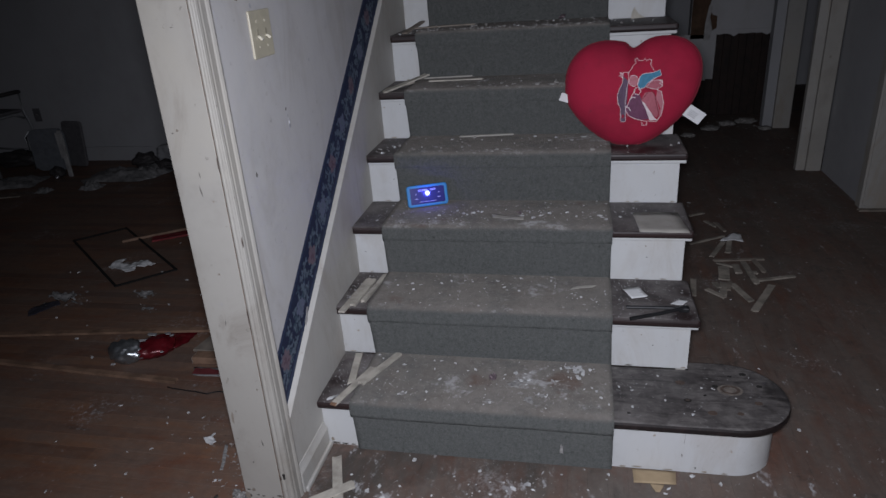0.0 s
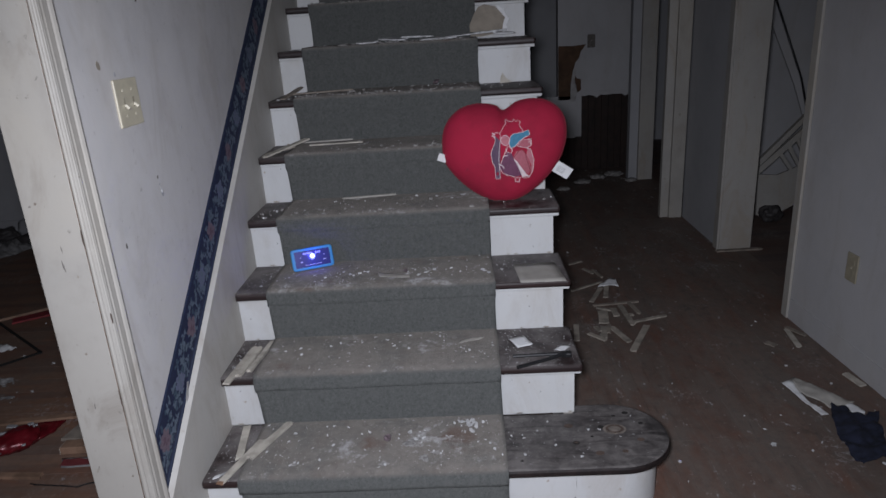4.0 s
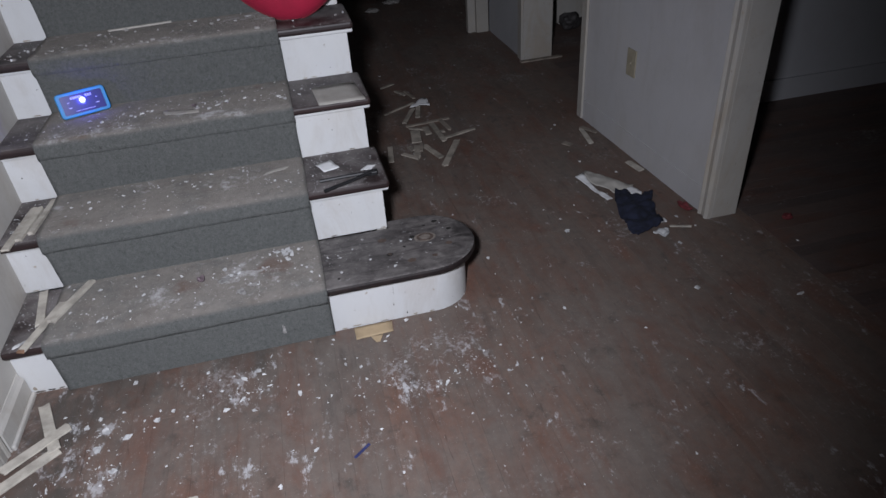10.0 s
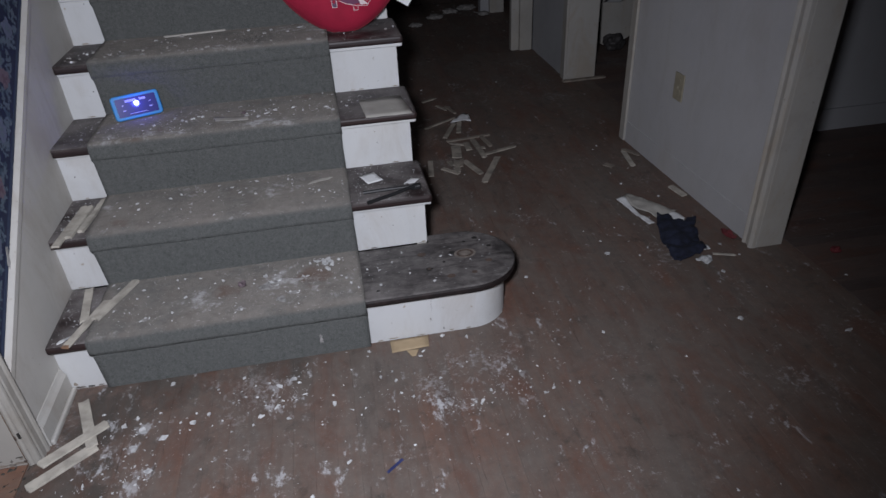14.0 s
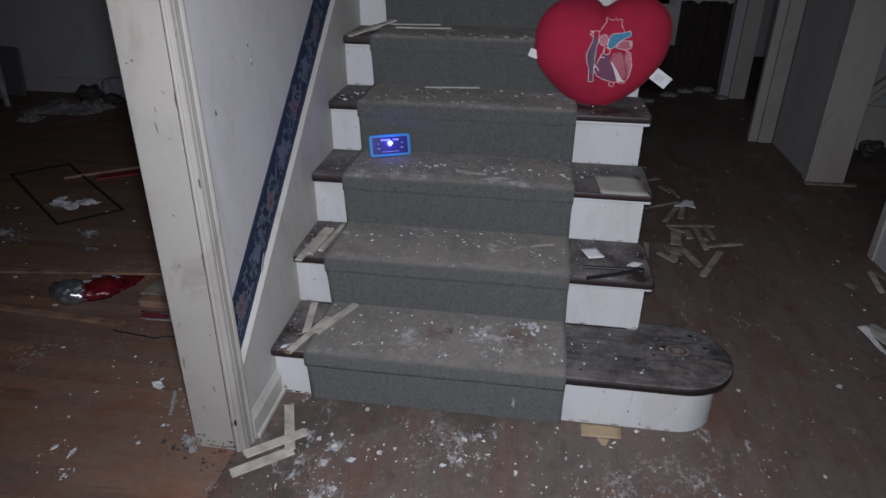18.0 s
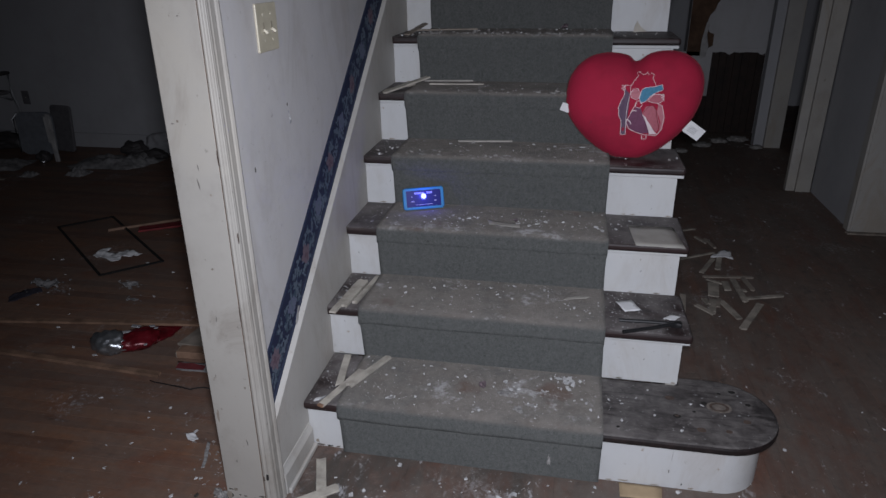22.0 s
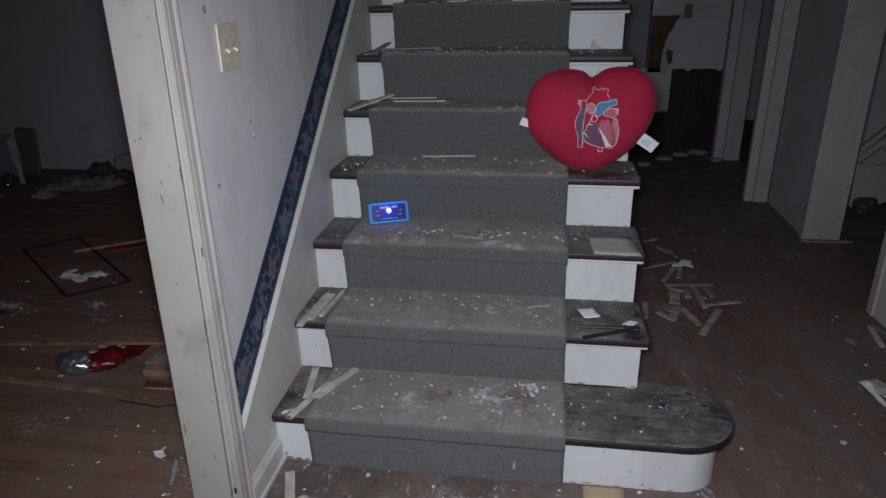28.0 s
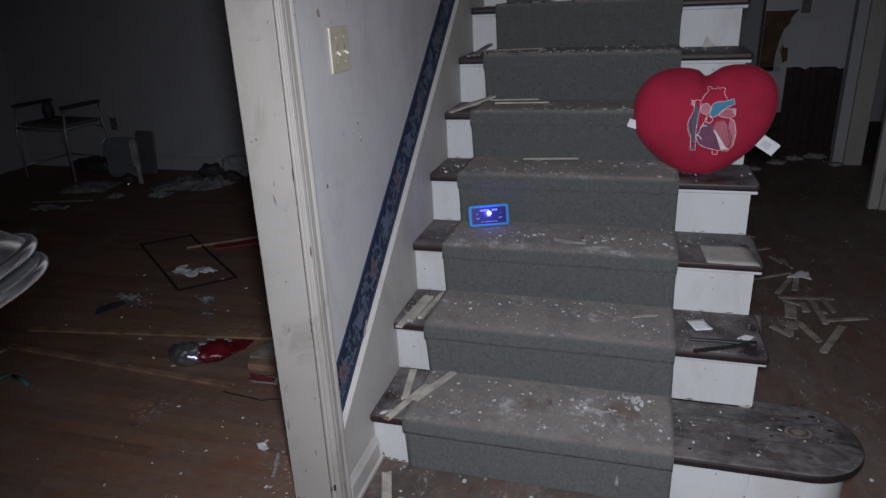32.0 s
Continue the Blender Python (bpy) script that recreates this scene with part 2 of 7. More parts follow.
M["riser"] = paint("riser_paint", (0.50, 0.505, 0.505), (0.28, 0.22, 0.16), 0.35, 0.5, 38.0, 0.08, 0.7, 0.26)
M["ceiling"] = paint("ceiling_paint", (0.55, 0.55, 0.54))


def stained(name, light, dark, dusty, rough=0.5):
    n = Nodes(name, rough)
    grain = n.noise(1.0, 6, 0.65, n.at((4, 55, 55)), 0.5)
    base = n.mix(n.step(grain, 0.35, 0.7), dark, light)
    up = n.step(n.up(), 0.6, 0.95)
    veil = n.maths("MULTIPLY", n.maths("MULTIPLY", n.step(n.noise(7.0, 6, 0.7), 0.3, 0.65), up), dusty)
    base = n.mix(veil, base, (0.17, 0.155, 0.15))
    speck = n.maths("MULTIPLY", n.step(n.noise(130.0, 2), 0.66, 0.72), n.maths("MULTIPLY", up, dusty))
    base = n.mix(speck, base, (0.5, 0.5, 0.5))
    n.bump(grain, 0.2, 0.002)
    return n.done(base, n.maths("ADD", n.maths("MULTIPLY", veil, 0.3), rough))


M["tread"] = stained("tread_stain", (0.026, 0.013, 0.012), (0.013, 0.008, 0.008), 0.95)


def bullnose_wood():
    n = Nodes("weathered_tread", 0.55)
    grain = n.noise(1.0, 6, 0.7, n.at((6, 30, 30)), 1.0)
    base = n.mix(n.step(grain, 0.3, 0.75), (0.026, 0.022, 0.022), (0.052, 0.046, 0.045))
    up = n.step(n.up(), 0.6, 0.95)
    film = n.maths("ADD", n.maths("MULTIPLY", n.noise(9.0, 7, 0.72), 0.6), n.maths("MULTIPLY", n.noise(1.0, 6, 0.7, n.at((14, 34, 1)), 0.8), 0.4))
    base = n.mix(n.maths("MULTIPLY", n.maths("MULTIPLY", n.step(film, 0.36, 0.66), up), 0.85), base, (0.176, 0.162, 0.154))
    base = n.mix(n.maths("MULTIPLY", n.step(n.noise(16.0, 5, 0.7), 0.60, 0.70), 0.8), base, (0.02, 0.017, 0.016))
    away = n.add("ShaderNodeVectorMath")
    away.operation = "DISTANCE"
    n.put(away.inputs[0], n.geo.outputs["Position"])
    away.inputs[1].default_value = (1.41, 0.17, 0.19)
    char = n.step(n.maths("ADD", n.step(away.outputs["Value"], 0.16, 0.0), n.maths("MULTIPLY_ADD", n.noise(22.0, 6, 0.75), 2.4, -1.2)), 0.25, 0.85)
    base = n.mix(n.maths("MULTIPLY", char, 0.7), base, (0.018, 0.016, 0.016))
    streak = n.step(n.noise(1.0, 5, 0.7, n.at((3.5, 62, 62), (2, 5, 1)), 0.7), 0.54, 0.66)
    base = n.mix(n.maths("MULTIPLY", streak, 0.55), base, (0.018, 0.015, 0.015))
    base = n.mix(up, n.mix(n.step(n.noise(30.0, 5, 0.7), 0.45, 0.7), (0.009, 0.006, 0.006), (0.024, 0.015, 0.014)), base)
    speck = n.maths("MULTIPLY", n.step(n.noise(70.0, 4, 0.7), 0.64, 0.70), up)
    base = n.mix(n.maths("MULTIPLY", speck, 0.6), base, (0.42, 0.42, 0.42))
    n.bump(grain, 0.25, 0.002)
    return n.done(base)


M["bullnose"] = bullnose_wood()


def carpet():
    n = Nodes("stair_carpet", 0.95, 0, 0.1)
    n.bsdf.inputs["Diffuse Roughness"].default_value = 0.9
    pile = n.noise(420.0, 3, 0.7)
    nap = n.noise(38.0, 5, 0.7)
    up = n.step(n.up(), 0.35, 0.95)
    base = n.mix(n.step(pile, 0.3, 0.72), (0.061, 0.0635, 0.0608), (0.120, 0.123, 0.1175))
    base = n.mix(n.maths("MULTIPLY", n.step(nap, 0.4, 0.7), 0.4), base, (0.080, 0.084, 0.081))
    nub = n.noise(95.0, 3, 0.65)
    base = n.mix(n.maths("MULTIPLY", n.step(nub, 0.52, 0.68), 0.32), base, (0.034, 0.037, 0.036))
    base = n.mix(n.maths("MULTIPLY", n.step(nub, 0.46, 0.32), 0.30), base, (0.132, 0.138, 0.132))
    drag = n.step(n.noise(1.0, 6, 0.72, n.at((34, 34, 7)), 0.5), 0.46, 0.72)
    base = n.mix(n.maths("MULTIPLY", drag, 0.28), base, (0.12, 0.119, 0.114))
    pick = n.step(n.noise(1.0, 3, 0.6, n.at((120, 120, 60))), 0.66, 0.72)
    base = n.mix(n.maths("MULTIPLY", pick, 0.6), base, (0.028, 0.028, 0.028))
    film = n.maths("MULTIPLY", n.step(n.noise(8.0, 7, 0.74), 0.18, 0.58), up)
    base = n.mix(n.maths("MULTIPLY", film, 0.80), base, (0.190, 0.171, 0.154))
    mottle = n.maths("MULTIPLY", n.step(n.noise(17.0, 6, 0.72), 0.45, 0.70), up)
    base = n.mix(n.maths("MULTIPLY", mottle, 0.35), base, (0.105, 0.086, 0.072))
    grain = n.maths("MULTIPLY", n.step(n.noise(46.0, 5, 0.75), 0.46, 0.66), up)
    base = n.mix(n.maths("MULTIPLY", grain, 0.4), base, (0.100, 0.092, 0.080))
    stain = n.maths("MULTIPLY", n.step(n.noise(4.5, 4), 0.60, 0.72), up)
    base = n.mix(n.maths("MULTIPLY", stain, 0.6), base, (0.095, 0.055, 0.040))
    chalk = n.maths("MULTIPLY", n.step(n.maths("MULTIPLY", n.noise(5.2, 2), n.noise(30.0, 6, 0.72)), 0.30, 0.42), up)
    base = n.mix(n.maths("MULTIPLY", chalk, 0.55), base, (0.40, 0.40, 0.40))
    speck = n.maths("MULTIPLY", n.step(n.noise(130.0, 4, 0.7), 0.625, 0.67), up)
    base = n.mix(n.maths("MULTIPLY", speck, 0.6), base, (0.42, 0.41, 0.40))
    n.bump(n.maths("ADD", n.maths("ADD", pile, nap), n.maths("MULTIPLY", nub, 1.2)), 0.75, 0.005)
    return n.done(base)


M["carpet"] = carpet()
M["plaster"] = plain("plaster_flake", (0.60, 0.60, 0.60), 0.85, 0, 0.5, 45.0)
M["lath"] = plain("raw_lath_wood", (0.46, 0.425, 0.365), 0.75, 0, 0.4, 18.0)
M["cutwood"] = plain("broken_wood_end", (0.26, 0.15, 0.095), 0.8, 0, 0.4, 40.0)
# lath wood darkened to offset the fixed torch's strong light on the heap
M["heaplath"] = plain("dimmed_grey_lath", (0.31, 0.275, 0.23), 0.8, 0, 0.45, 18.0)
M["dustylath"] = plain("dusty_lath_wood", (0.235, 0.20, 0.165), 0.8, 0, 0.4, 18.0)
M["paper"] = plain("white_paper", (0.70, 0.70, 0.70), 0.8, 0, 0.15, 12.0)
M["slip"] = plain("grey_white_paper", (0.50, 0.50, 0.51), 0.8, 0, 0.2, 9.0)
M["card"] = plain("grey_card", (0.37, 0.35, 0.315), 0.8, 0, 0.2, 12.0)
M["cardboard"] = plain("cardboard", (0.36, 0.27, 0.165), 0.85, 0, 0.2, 14.0)
M["black"] = plain("black_plastic", (0.012, 0.012, 0.013), 0.45)
M["dullblack"] = plain("dull_black_paint", (0.006, 0.006, 0.006), 0.9)
M["murky"] = plain("murky_cloth", (0.028, 0.026, 0.038), 0.95, 0, 0.4, 60.0, 0.4)
M["cream"] = plain("cream_plastic", (0.47, 0.43, 0.325), 0.35, 0, 0.12, 30.0, 0.02)
M["yellowed"] = plain("yellowed_plastic", (0.30, 0.27, 0.20), 0.45, 0, 0.15, 30.0, 0.02)
# darker copy of the cream: the slots are flat, their shade is in the colour
M["slot"] = plain("shaded_cream_plastic", (0.32, 0.29, 0.22), 0.5)
M["screw"] = plain("screw_paint", (0.60, 0.56, 0.45), 0.4)
M["wrapper"] = plain("wrapper_film", (0.26, 0.20, 0.22), 0.3, 0.3, 0.7, 110.0, 0.2)
M["chalk"] = plain("crushed_plaster", (0.29, 0.28, 0.27), 0.95, 0, 0.5, 90.0, 0.3)
M["oldglue"] = plain("brown_joint", (0.15, 0.105, 0.075), 0.9, 0, 0.5, 60.0)
M["scuff"] = plain("grey_scuff", (0.17, 0.155, 0.14), 0.9, 0, 0.5, 90.0)
M["hole"] = plain("dark_hole", (0.02, 0.018, 0.016), 0.9)
M["scar"] = plain("bare_wood_scar", (0.17, 0.145, 0.125), 0.8, 0, 0.5, 60.0)
M["buff"] = plain("buff_board", (0.27, 0.235, 0.19), 0.85, 0, 0.2, 22.0)
M["rust"] = plain("scar_brown", (0.085, 0.060, 0.048), 0.8, 0, 0.4, 80.0)
M["navy"] = plain("navy_cloth", (0.011, 0.014, 0.030), 0.95, 0, 0.55, 35.0, 0.5)
M["redmatt"] = plain("red_plastic", (0.15, 0.03, 0.034), 0.6)
M["chrome"] = plain("chrome", (0.88, 0.89, 0.92), 0.23, 1.0, 0.1, 10.0, 0.0)
M["steel"] = plain("tube_steel", (0.42, 0.43, 0.44), 0.45, 0.5, 0.3, 20.0)
M["foil"] = plain("crumpled_foil", (0.46, 0.48, 0.50), 0.36, 0.9, 0.3, 30.0, 0.25)
M["redfoil"] = plain("red_foil_film", (0.125, 0.008, 0.013), 0.3, 0.2, 0.4, 30.0, 0.2)
M["vinyl"] = plain("dark_vinyl", (0.05, 0.045, 0.045), 0.6)
M["dustyvinyl"] = plain("dusty_vinyl", (0.13, 0.125, 0.13), 0.7)
M["greyplastic"] = plain("grey_plastic", (0.16, 0.17, 0.185), 0.5)
M["wood"] = plain("stained_moulding", (0.25, 0.155, 0.105), 0.55, 0, 0.45, 14.0)
M["wainscot"] = plain("bare_brown_boards", (0.024, 0.012, 0.008), 0.7, 0, 0.6, 14.0)
M["darkwood"] = plain("dark_panel_wood", (0.028, 0.016, 0.012), 0.5, 0, 0.5, 9.0)
M["brownpaper"] = plain("torn_backing", (0.105, 0.060, 0.036), 0.9, 0, 0.5, 9.0)
M["teal"] = plain("teal_ribbon", (0.055, 0.14, 0.13), 0.6)
M["blueplastic"] = plain("blue_plastic_strip", (0.035, 0.042, 0.12), 0.5)
M["rubber"] = plain("blue_rubber_case", (0.015, 0.19, 0.42), 0.5, 0, 0.1, 40.0, 0.02)
M["faintink"] = plain("faint_print", (0.34, 0.34, 0.35), 0.7)
M["darkink"] = plain("dark_print", (0.13, 0.13, 0.135), 0.7)
M["ink"] = plain("printed_ink", (0.36, 0.36, 0.37), 0.7)
M["dimcloth"] = plain("grimy_cloth", (0.25, 0.243, 0.24), 0.95, 0, 0.5, 22.0, 0.3)
M["redboard"] = plain("red_board_paint", (0.22, 0.018, 0.024), 0.5, 0, 0.4, 20.0)
M["grit"] = plain("trodden_grit", (0.30, 0.285, 0.27), 0.95, 0, 0.6, 60.0, 0.3)
M["murkdust"] = plain("lint_and_grit", (0.060, 0.054, 0.045), 0.95, 0, 0.6, 90.0, 0.3)
M["drape"] = plain("faded_cloth", (0.40, 0.39, 0.38), 0.95, 0, 0.4, 12.0, 0.3)


def pillow_cloth():
    n = Nodes("red_plush", 0.85, 0, 0.25)
    n.bsdf.inputs["Sheen Weight"].default_value = 0.10
    n.bsdf.inputs["Sheen Tint"].default_value = (1.0, 0.12, 0.22, 1)
    base = n.mix(n.step(n.noise(7.0, 5), 0.35, 0.7), (0.335, 0.013, 0.041), (0.25, 0.011, 0.032))
    base = n.mix(n.maths("MULTIPLY", n.step(n.noise(16.0, 5, 0.65), 0.62, 0.72), 0.6), base, (0.085, 0.028, 0.036))
    n.bump(n.maths("ADD", n.noise(500.0, 2), n.noise(22.0, 3)), 0.25, 0.003)
    return n.done(base)


M["plush"] = pillow_cloth()
for key, colour in {"p_white": (0.66, 0.56, 0.57), "p_blue": (0.05, 0.19, 0.30), "p_cava": (0.10, 0.06, 0.10), "p_pink": (0.42, 0.15, 0.18),
                    "p_purple": (0.13, 0.04, 0.085), "p_rose": (0.36, 0.10, 0.13), "p_dark": (0.16, 0.01, 0.02),
                    "b_navy": (0.010, 0.016, 0.048), "b_leaf": (0.095, 0.125, 0.165), "b_leaf2": (0.045, 0.072, 0.105), "b_rose": (0.140, 0.102, 0.128), "b_rose2": (0.105, 0.064, 0.088), "b_bloom": (0.11, 0.125, 0.19), "b_edge": (0.022, 0.035, 0.075)}.items():
    M[key] = plain(key + "_print", colour, 0.75, 0, 0.2, 120.0, 0.05)

led = bpy.data.materials.new("blue_led")
led.use_nodes = True
led.node_tree.nodes["Principled BSDF"].inputs["Emission Color"].default_value = (0.16, 0.20, 1.0, 1)
led.node_tree.nodes["Principled BSDF"].inputs["Emission Strength"].default_value = 5.0
M["led"] = led
glow = bpy.data.materials.new("screen_text_glow")
glow.use_nodes = True
glow.node_tree.nodes["Principled BSDF"].inputs["Base Color"].default_value = (0.3, 0.3, 0.6, 1)
glow.node_tree.nodes["Principled BSDF"].inputs["Emission Color"].default_value = (0.35, 0.33, 1.0, 1)
glow.node_tree.nodes["Principled BSDF"].inputs["Emission Strength"].default_value = 0.03
M["glow"] = glow
# faint blue emission stands in for the LED's light falling on the dark screen
lit = bpy.data.materials.new("screen_led_glow")
lit.use_nodes = True
lit.node_tree.nodes["Principled BSDF"].inputs["Base Color"].default_value = (0.01, 0.012, 0.05, 1)
lit.node_tree.nodes["Principled BSDF"].inputs["Roughness"].default_value = 0.25
lit.node_tree.nodes["Principled BSDF"].inputs["Emission Color"].default_value = (0.02, 0.02, 0.5, 1)
lit.node_tree.nodes["Principled BSDF"].inputs["Emission Strength"].default_value = 0.22
M["screen"] = lit

# ---- mesh helpers ----


def link(name, bm, mat, parent=None, label="", smooth=False):
    me = bpy.data.meshes.new(name)
    bm.normal_update()
    bm.to_mesh(me)
    bm.free()
    me.materials.append(mat)
    if smooth:
        for p in me.polygons:
            p.use_smooth = True
    ob = new(name, me)
    if parent is not None:
        ob.parent = parent
    if label:
        tagged(ob, label)
    return ob


def part(name, bm, mat, parent, label="", smooth=False):
    return link(name, bm, mat, parent, label, smooth)


def thing(name, label, category, group="", kind="", m=None):
    ob = new(name)
    ob.empty_display_size = 0.05
    if m is not None:
        ob.matrix_world = m
    return tagged(ob, label, category, group, kind)


def boxes(*sizes, bevel=0.0, bm=None):
    """One bmesh of boxes (x0, y0, z0, x1, y1, z1)."""
    bm = bm or bmesh.new()
    for x0, y0, z0, x1, y1, z1 in sizes:
        made = bmesh.ops.create_cube(bm, size=1.0, matrix=Matrix.LocRotScale(((x0 + x1) / 2, (y0 + y1) / 2, (z0 + z1) / 2), None, (x1 - x0, y1 - y0, z1 - z0)))
        if bevel:
            es = list({e for v in made["verts"] for e in v.link_edges})
            bmesh.ops.bevel(bm, geom=es, offset=bevel, segments=2, affect="EDGES", profile=0.5)
    return bm


def prism(outline, depth, m=None, bevel=0.0):
    """A flat outline in x, y thickened by depth in z."""
    bm = bmesh.new()
    low = [bm.verts.new((x, y, 0)) for x, y in outline]
    high = [bm.verts.new((x, y, depth)) for x, y in outline]
    n = len(outline)
    bm.faces.new(low[::-1])
    bm.faces.new(high)
    for a in range(n):
        bm.faces.new((low[a], low[(a + 1) % n], high[(a + 1) % n], high[a]))
    bmesh.ops.recalc_face_normals(bm, faces=bm.faces)
    if bevel:
        es = [e for e in bm.edges if abs(e.verts[0].co.z - e.verts[1].co.z) < 1e-6]
        bmesh.ops.bevel(bm, geom=es, offset=bevel, segments=2, affect="EDGES", profile=0.5)
    if m is not None:
        bm.transform(m)
    return bm


def tube(points, radius, sides=10, bm=None, closed=False):
    """A round bar along points."""
    bm = bm or bmesh.new()
    pts = [Vector(p) for p in points]
    rings = []
    n = len(pts)
    for k, p in enumerate(pts):
        a = pts[(k - 1) % n] if closed or k else p
        b = pts[(k + 1) % n] if closed or k < n - 1 else p
        q = (b - a).normalized().to_track_quat("Z", "Y")
        rings.append([bm.verts.new(p + q @ Vector((radius * math.cos(s), radius * math.sin(s), 0))) for s in np.linspace(0, 2 * math.pi, sides, endpoint=False)])
    for k in range(n if closed else n - 1):
        r, s = rings[k], rings[(k + 1) % n]
        for a in range(sides):
            bm.faces.new((r[a], r[(a + 1) % sides], s[(a + 1) % sides], s[a]))
    if not closed:
        bm.faces.new(rings[0][::-1])
        bm.faces.new(rings[-1])
    return bm


def disc(r, h, sides=20, rx=None):
    return prism([(r * math.cos(a), (rx or r) * math.sin(a)) for a in np.linspace(0, 2 * math.pi, sides, endpoint=False)], h)


def rounded(w, h, r, n=5):
    out = []
    for cx, cy, a0 in ((w / 2 - r, h / 2 - r, 0), (-w / 2 + r, h / 2 - r, 90), (-w / 2 + r, -h / 2 + r, 180), (w / 2 - r, -h / 2 + r, 270)):
        for k in range(n + 1):
            a = radians(a0 + 90 * k / n)
            out.append((cx + r * math.cos(a), cy + r * math.sin(a)))
    return out


UPRIGHT = Matrix(((1, 0, 0, 0), (0, 0, -1, 0), (0, 1, 0, 0), (0, 0, 0, 1)))  # x, y, z of a flat outline to x, z, -y

rng = random.Random(7)

# ---- structure ----
RISE = 0.19
RISER_Y = [0.0, 0.256, 0.497, 0.740, 0.976, 1.222, 1.475, 1.722, 1.969, 2.216, 2.463, 2.710]
TOP = 2.6
WALL_X, SKIRT_X = -0.012, 0.0
TREAD_END, RISER_END = 1.154, 1.131
RUN_L, RUN_R = 0.113, 0.897  # edges of the carpet runner


def wall(name, label, mat, *sizes):
    return tagged(link(name, boxes(*sizes), mat), label, "wall", kind="structure")


wall("wall_stair", "painted plaster wall beside the stairs, grey-white and scuffed", M["wall"], (-0.132, -0.25, 0, WALL_X, 6.0, 4.6), (-0.132, -2.8, 2.1, WALL_X, -0.25, 4.6))
wall("wall_room_back", "dim plaster back wall of the empty left room", M["darkwall"], (-4.95, 3.38, 0, -0.132, 3.52, TOP))
wall("wall_room_side", "dim plaster side wall of the left room", M["darkwall"], (-5.1, -2.95, 0, -4.95, 3.52, TOP))
wall("wall_front", "plain plaster wall behind the entrance hall", M["hallwall"], (-5.1, -2.95, 0, 6.2, -2.8, 4.6))
wall("wall_right_back", "grey plaster wall of the right-hand room", M["darkwall"], (2.46, 1.112, 0, 6.2, 1.262, TOP))
wall("wall_right_side", "plain plaster wall closing the right-hand rooms", M["darkwall"], (6.05, -2.8, 0, 6.2, 6.0, TOP))
wall("wall_end", "plain plaster wall at the far end of the house", M["darkwall"], (-0.132, 6.0, 0, 6.2, 6.15, 4.6))
wall("wall_niche", "grey plaster wall inside the side room off the corridor", M["hallwall"], (2.56, 3.50, 0, 6.05, 3.62, TOP))
wall("wall_header", "plain plaster over the openings of the hall", M["hallwall"], (2.33, -2.8, 2.1, 2.456, 0.21, TOP), (2.33, 1.316, 2.1, 2.45, 2.232, TOP), (2.32, 2.99, 2.1, 2.47, 6.0, TOP))
wall("wall_under_stairs", "plain panelled closet wall under the stair flight", M["hallwall"], (1.02, 2.7, 0, 1.10, 6.0, TOP))


def skew_wall():
    """The short wall stands a little askew to the stairs."""
    bm = bmesh.new()
    for z0, z1 in ((0, TOP),):
        pts = [(2.343, 0.237), (2.450, 0.237), (2.444, 1.290), (2.304, 1.290)]
        low = [bm.verts.new((x, y, z0)) for x, y in pts]
        high = [bm.verts.new((x, y, z1)) for x, y in pts]
        bm.faces.new(low[::-1])
        bm.faces.new(high)
        for a in range(4):
            bm.faces.new((low[a], low[(a + 1) % 4], high[(a + 1) % 4], high[a]))
    return tagged(link("wall_hall_right", bm, M["hallwall"]), "pale grey painted wall between two openings of the hall", "wall", kind="structure")


skew_wall()
wall("wall_pier", "narrow grey wall pier in the corridor", M["darkwall"], (2.345, 2.254, 0, 2.510, 2.962, TOP))
wall("wall_corridor_end", "white plaster wall at the back with torn lower finish", M["hallwall"], (1.708, 4.66, 0, 2.50, 4.78, TOP))

# ceilings, open over the stair flight
tagged(link("ceiling", boxes((-5.1, -2.95, TOP, -0.132, 3.52, TOP + 0.1), (-0.132, -2.95, TOP, 6.2, 0.75, TOP + 0.1), (1.2, 0.75, TOP, 6.2, 6.15, TOP + 0.1), (-0.132, -2.95, 4.6, 6.2, 6.15, 4.7)), M["ceiling"]), "plain off-white plaster ceiling", "ceiling", kind="structure")
wall("wall_stairwell", "plain plaster of the upper stairwell", M["wall"], (1.2, 0.75, TOP + 0.1, 1.3, 6.0, 4.6), (WALL_X, 0.65, TOP + 0.1, 1.3, 0.75, 4.6))


def extrude(profile, z0, z1, m=None):
    bm = prism(profile, z1 - z0)
    bm.transform(Matrix.Translation((0, 0, z0)))
    if m is not None:
        bm.transform(m)
    return bm


# cased opening to the left room: a flat jamb, and a moulded casing on the stair wall
opening = thing("opening_left", "off-white painted door casing with beaded moulding, grimy", "door casing", kind="structure")


def lean(bm):
    """The old casing leans a little towards the stairs, most at the jamb, not at all at the wall."""
    for v in bm.verts:
        v.co.x += 0.0115 * v.co.z * min(1.0, max(0.0, (0.006 - v.co.x) / 0.034))
    return bm


part("jamb", lean(boxes((-0.148, -0.268, 0, -0.0305, -0.25, 2.1), bevel=0.002)), M["casing"], opening)
bead = [(-0.030, -0.250), (-0.030, -0.266), (-0.026, -0.272), (-0.0205, -0.2735), (-0.016, -0.2715), (-0.0145, -0.2695), (-0.010, -0.2705), (-0.004, -0.2695), (0.0005, -0.2655), (0.0025, -0.260),
        (0.0015, -0.256), (0.0045, -0.251), (0.0055, -0.238), (0.0055, -0.234), (0.0085, -0.231), (0.0115, -0.225), (0.009, -0.218), (0.003, -0.215), (-0.012, -0.215)]
part("moulding", lean(extrude(bead, 0.0, 2.1)), M["casing"], opening)
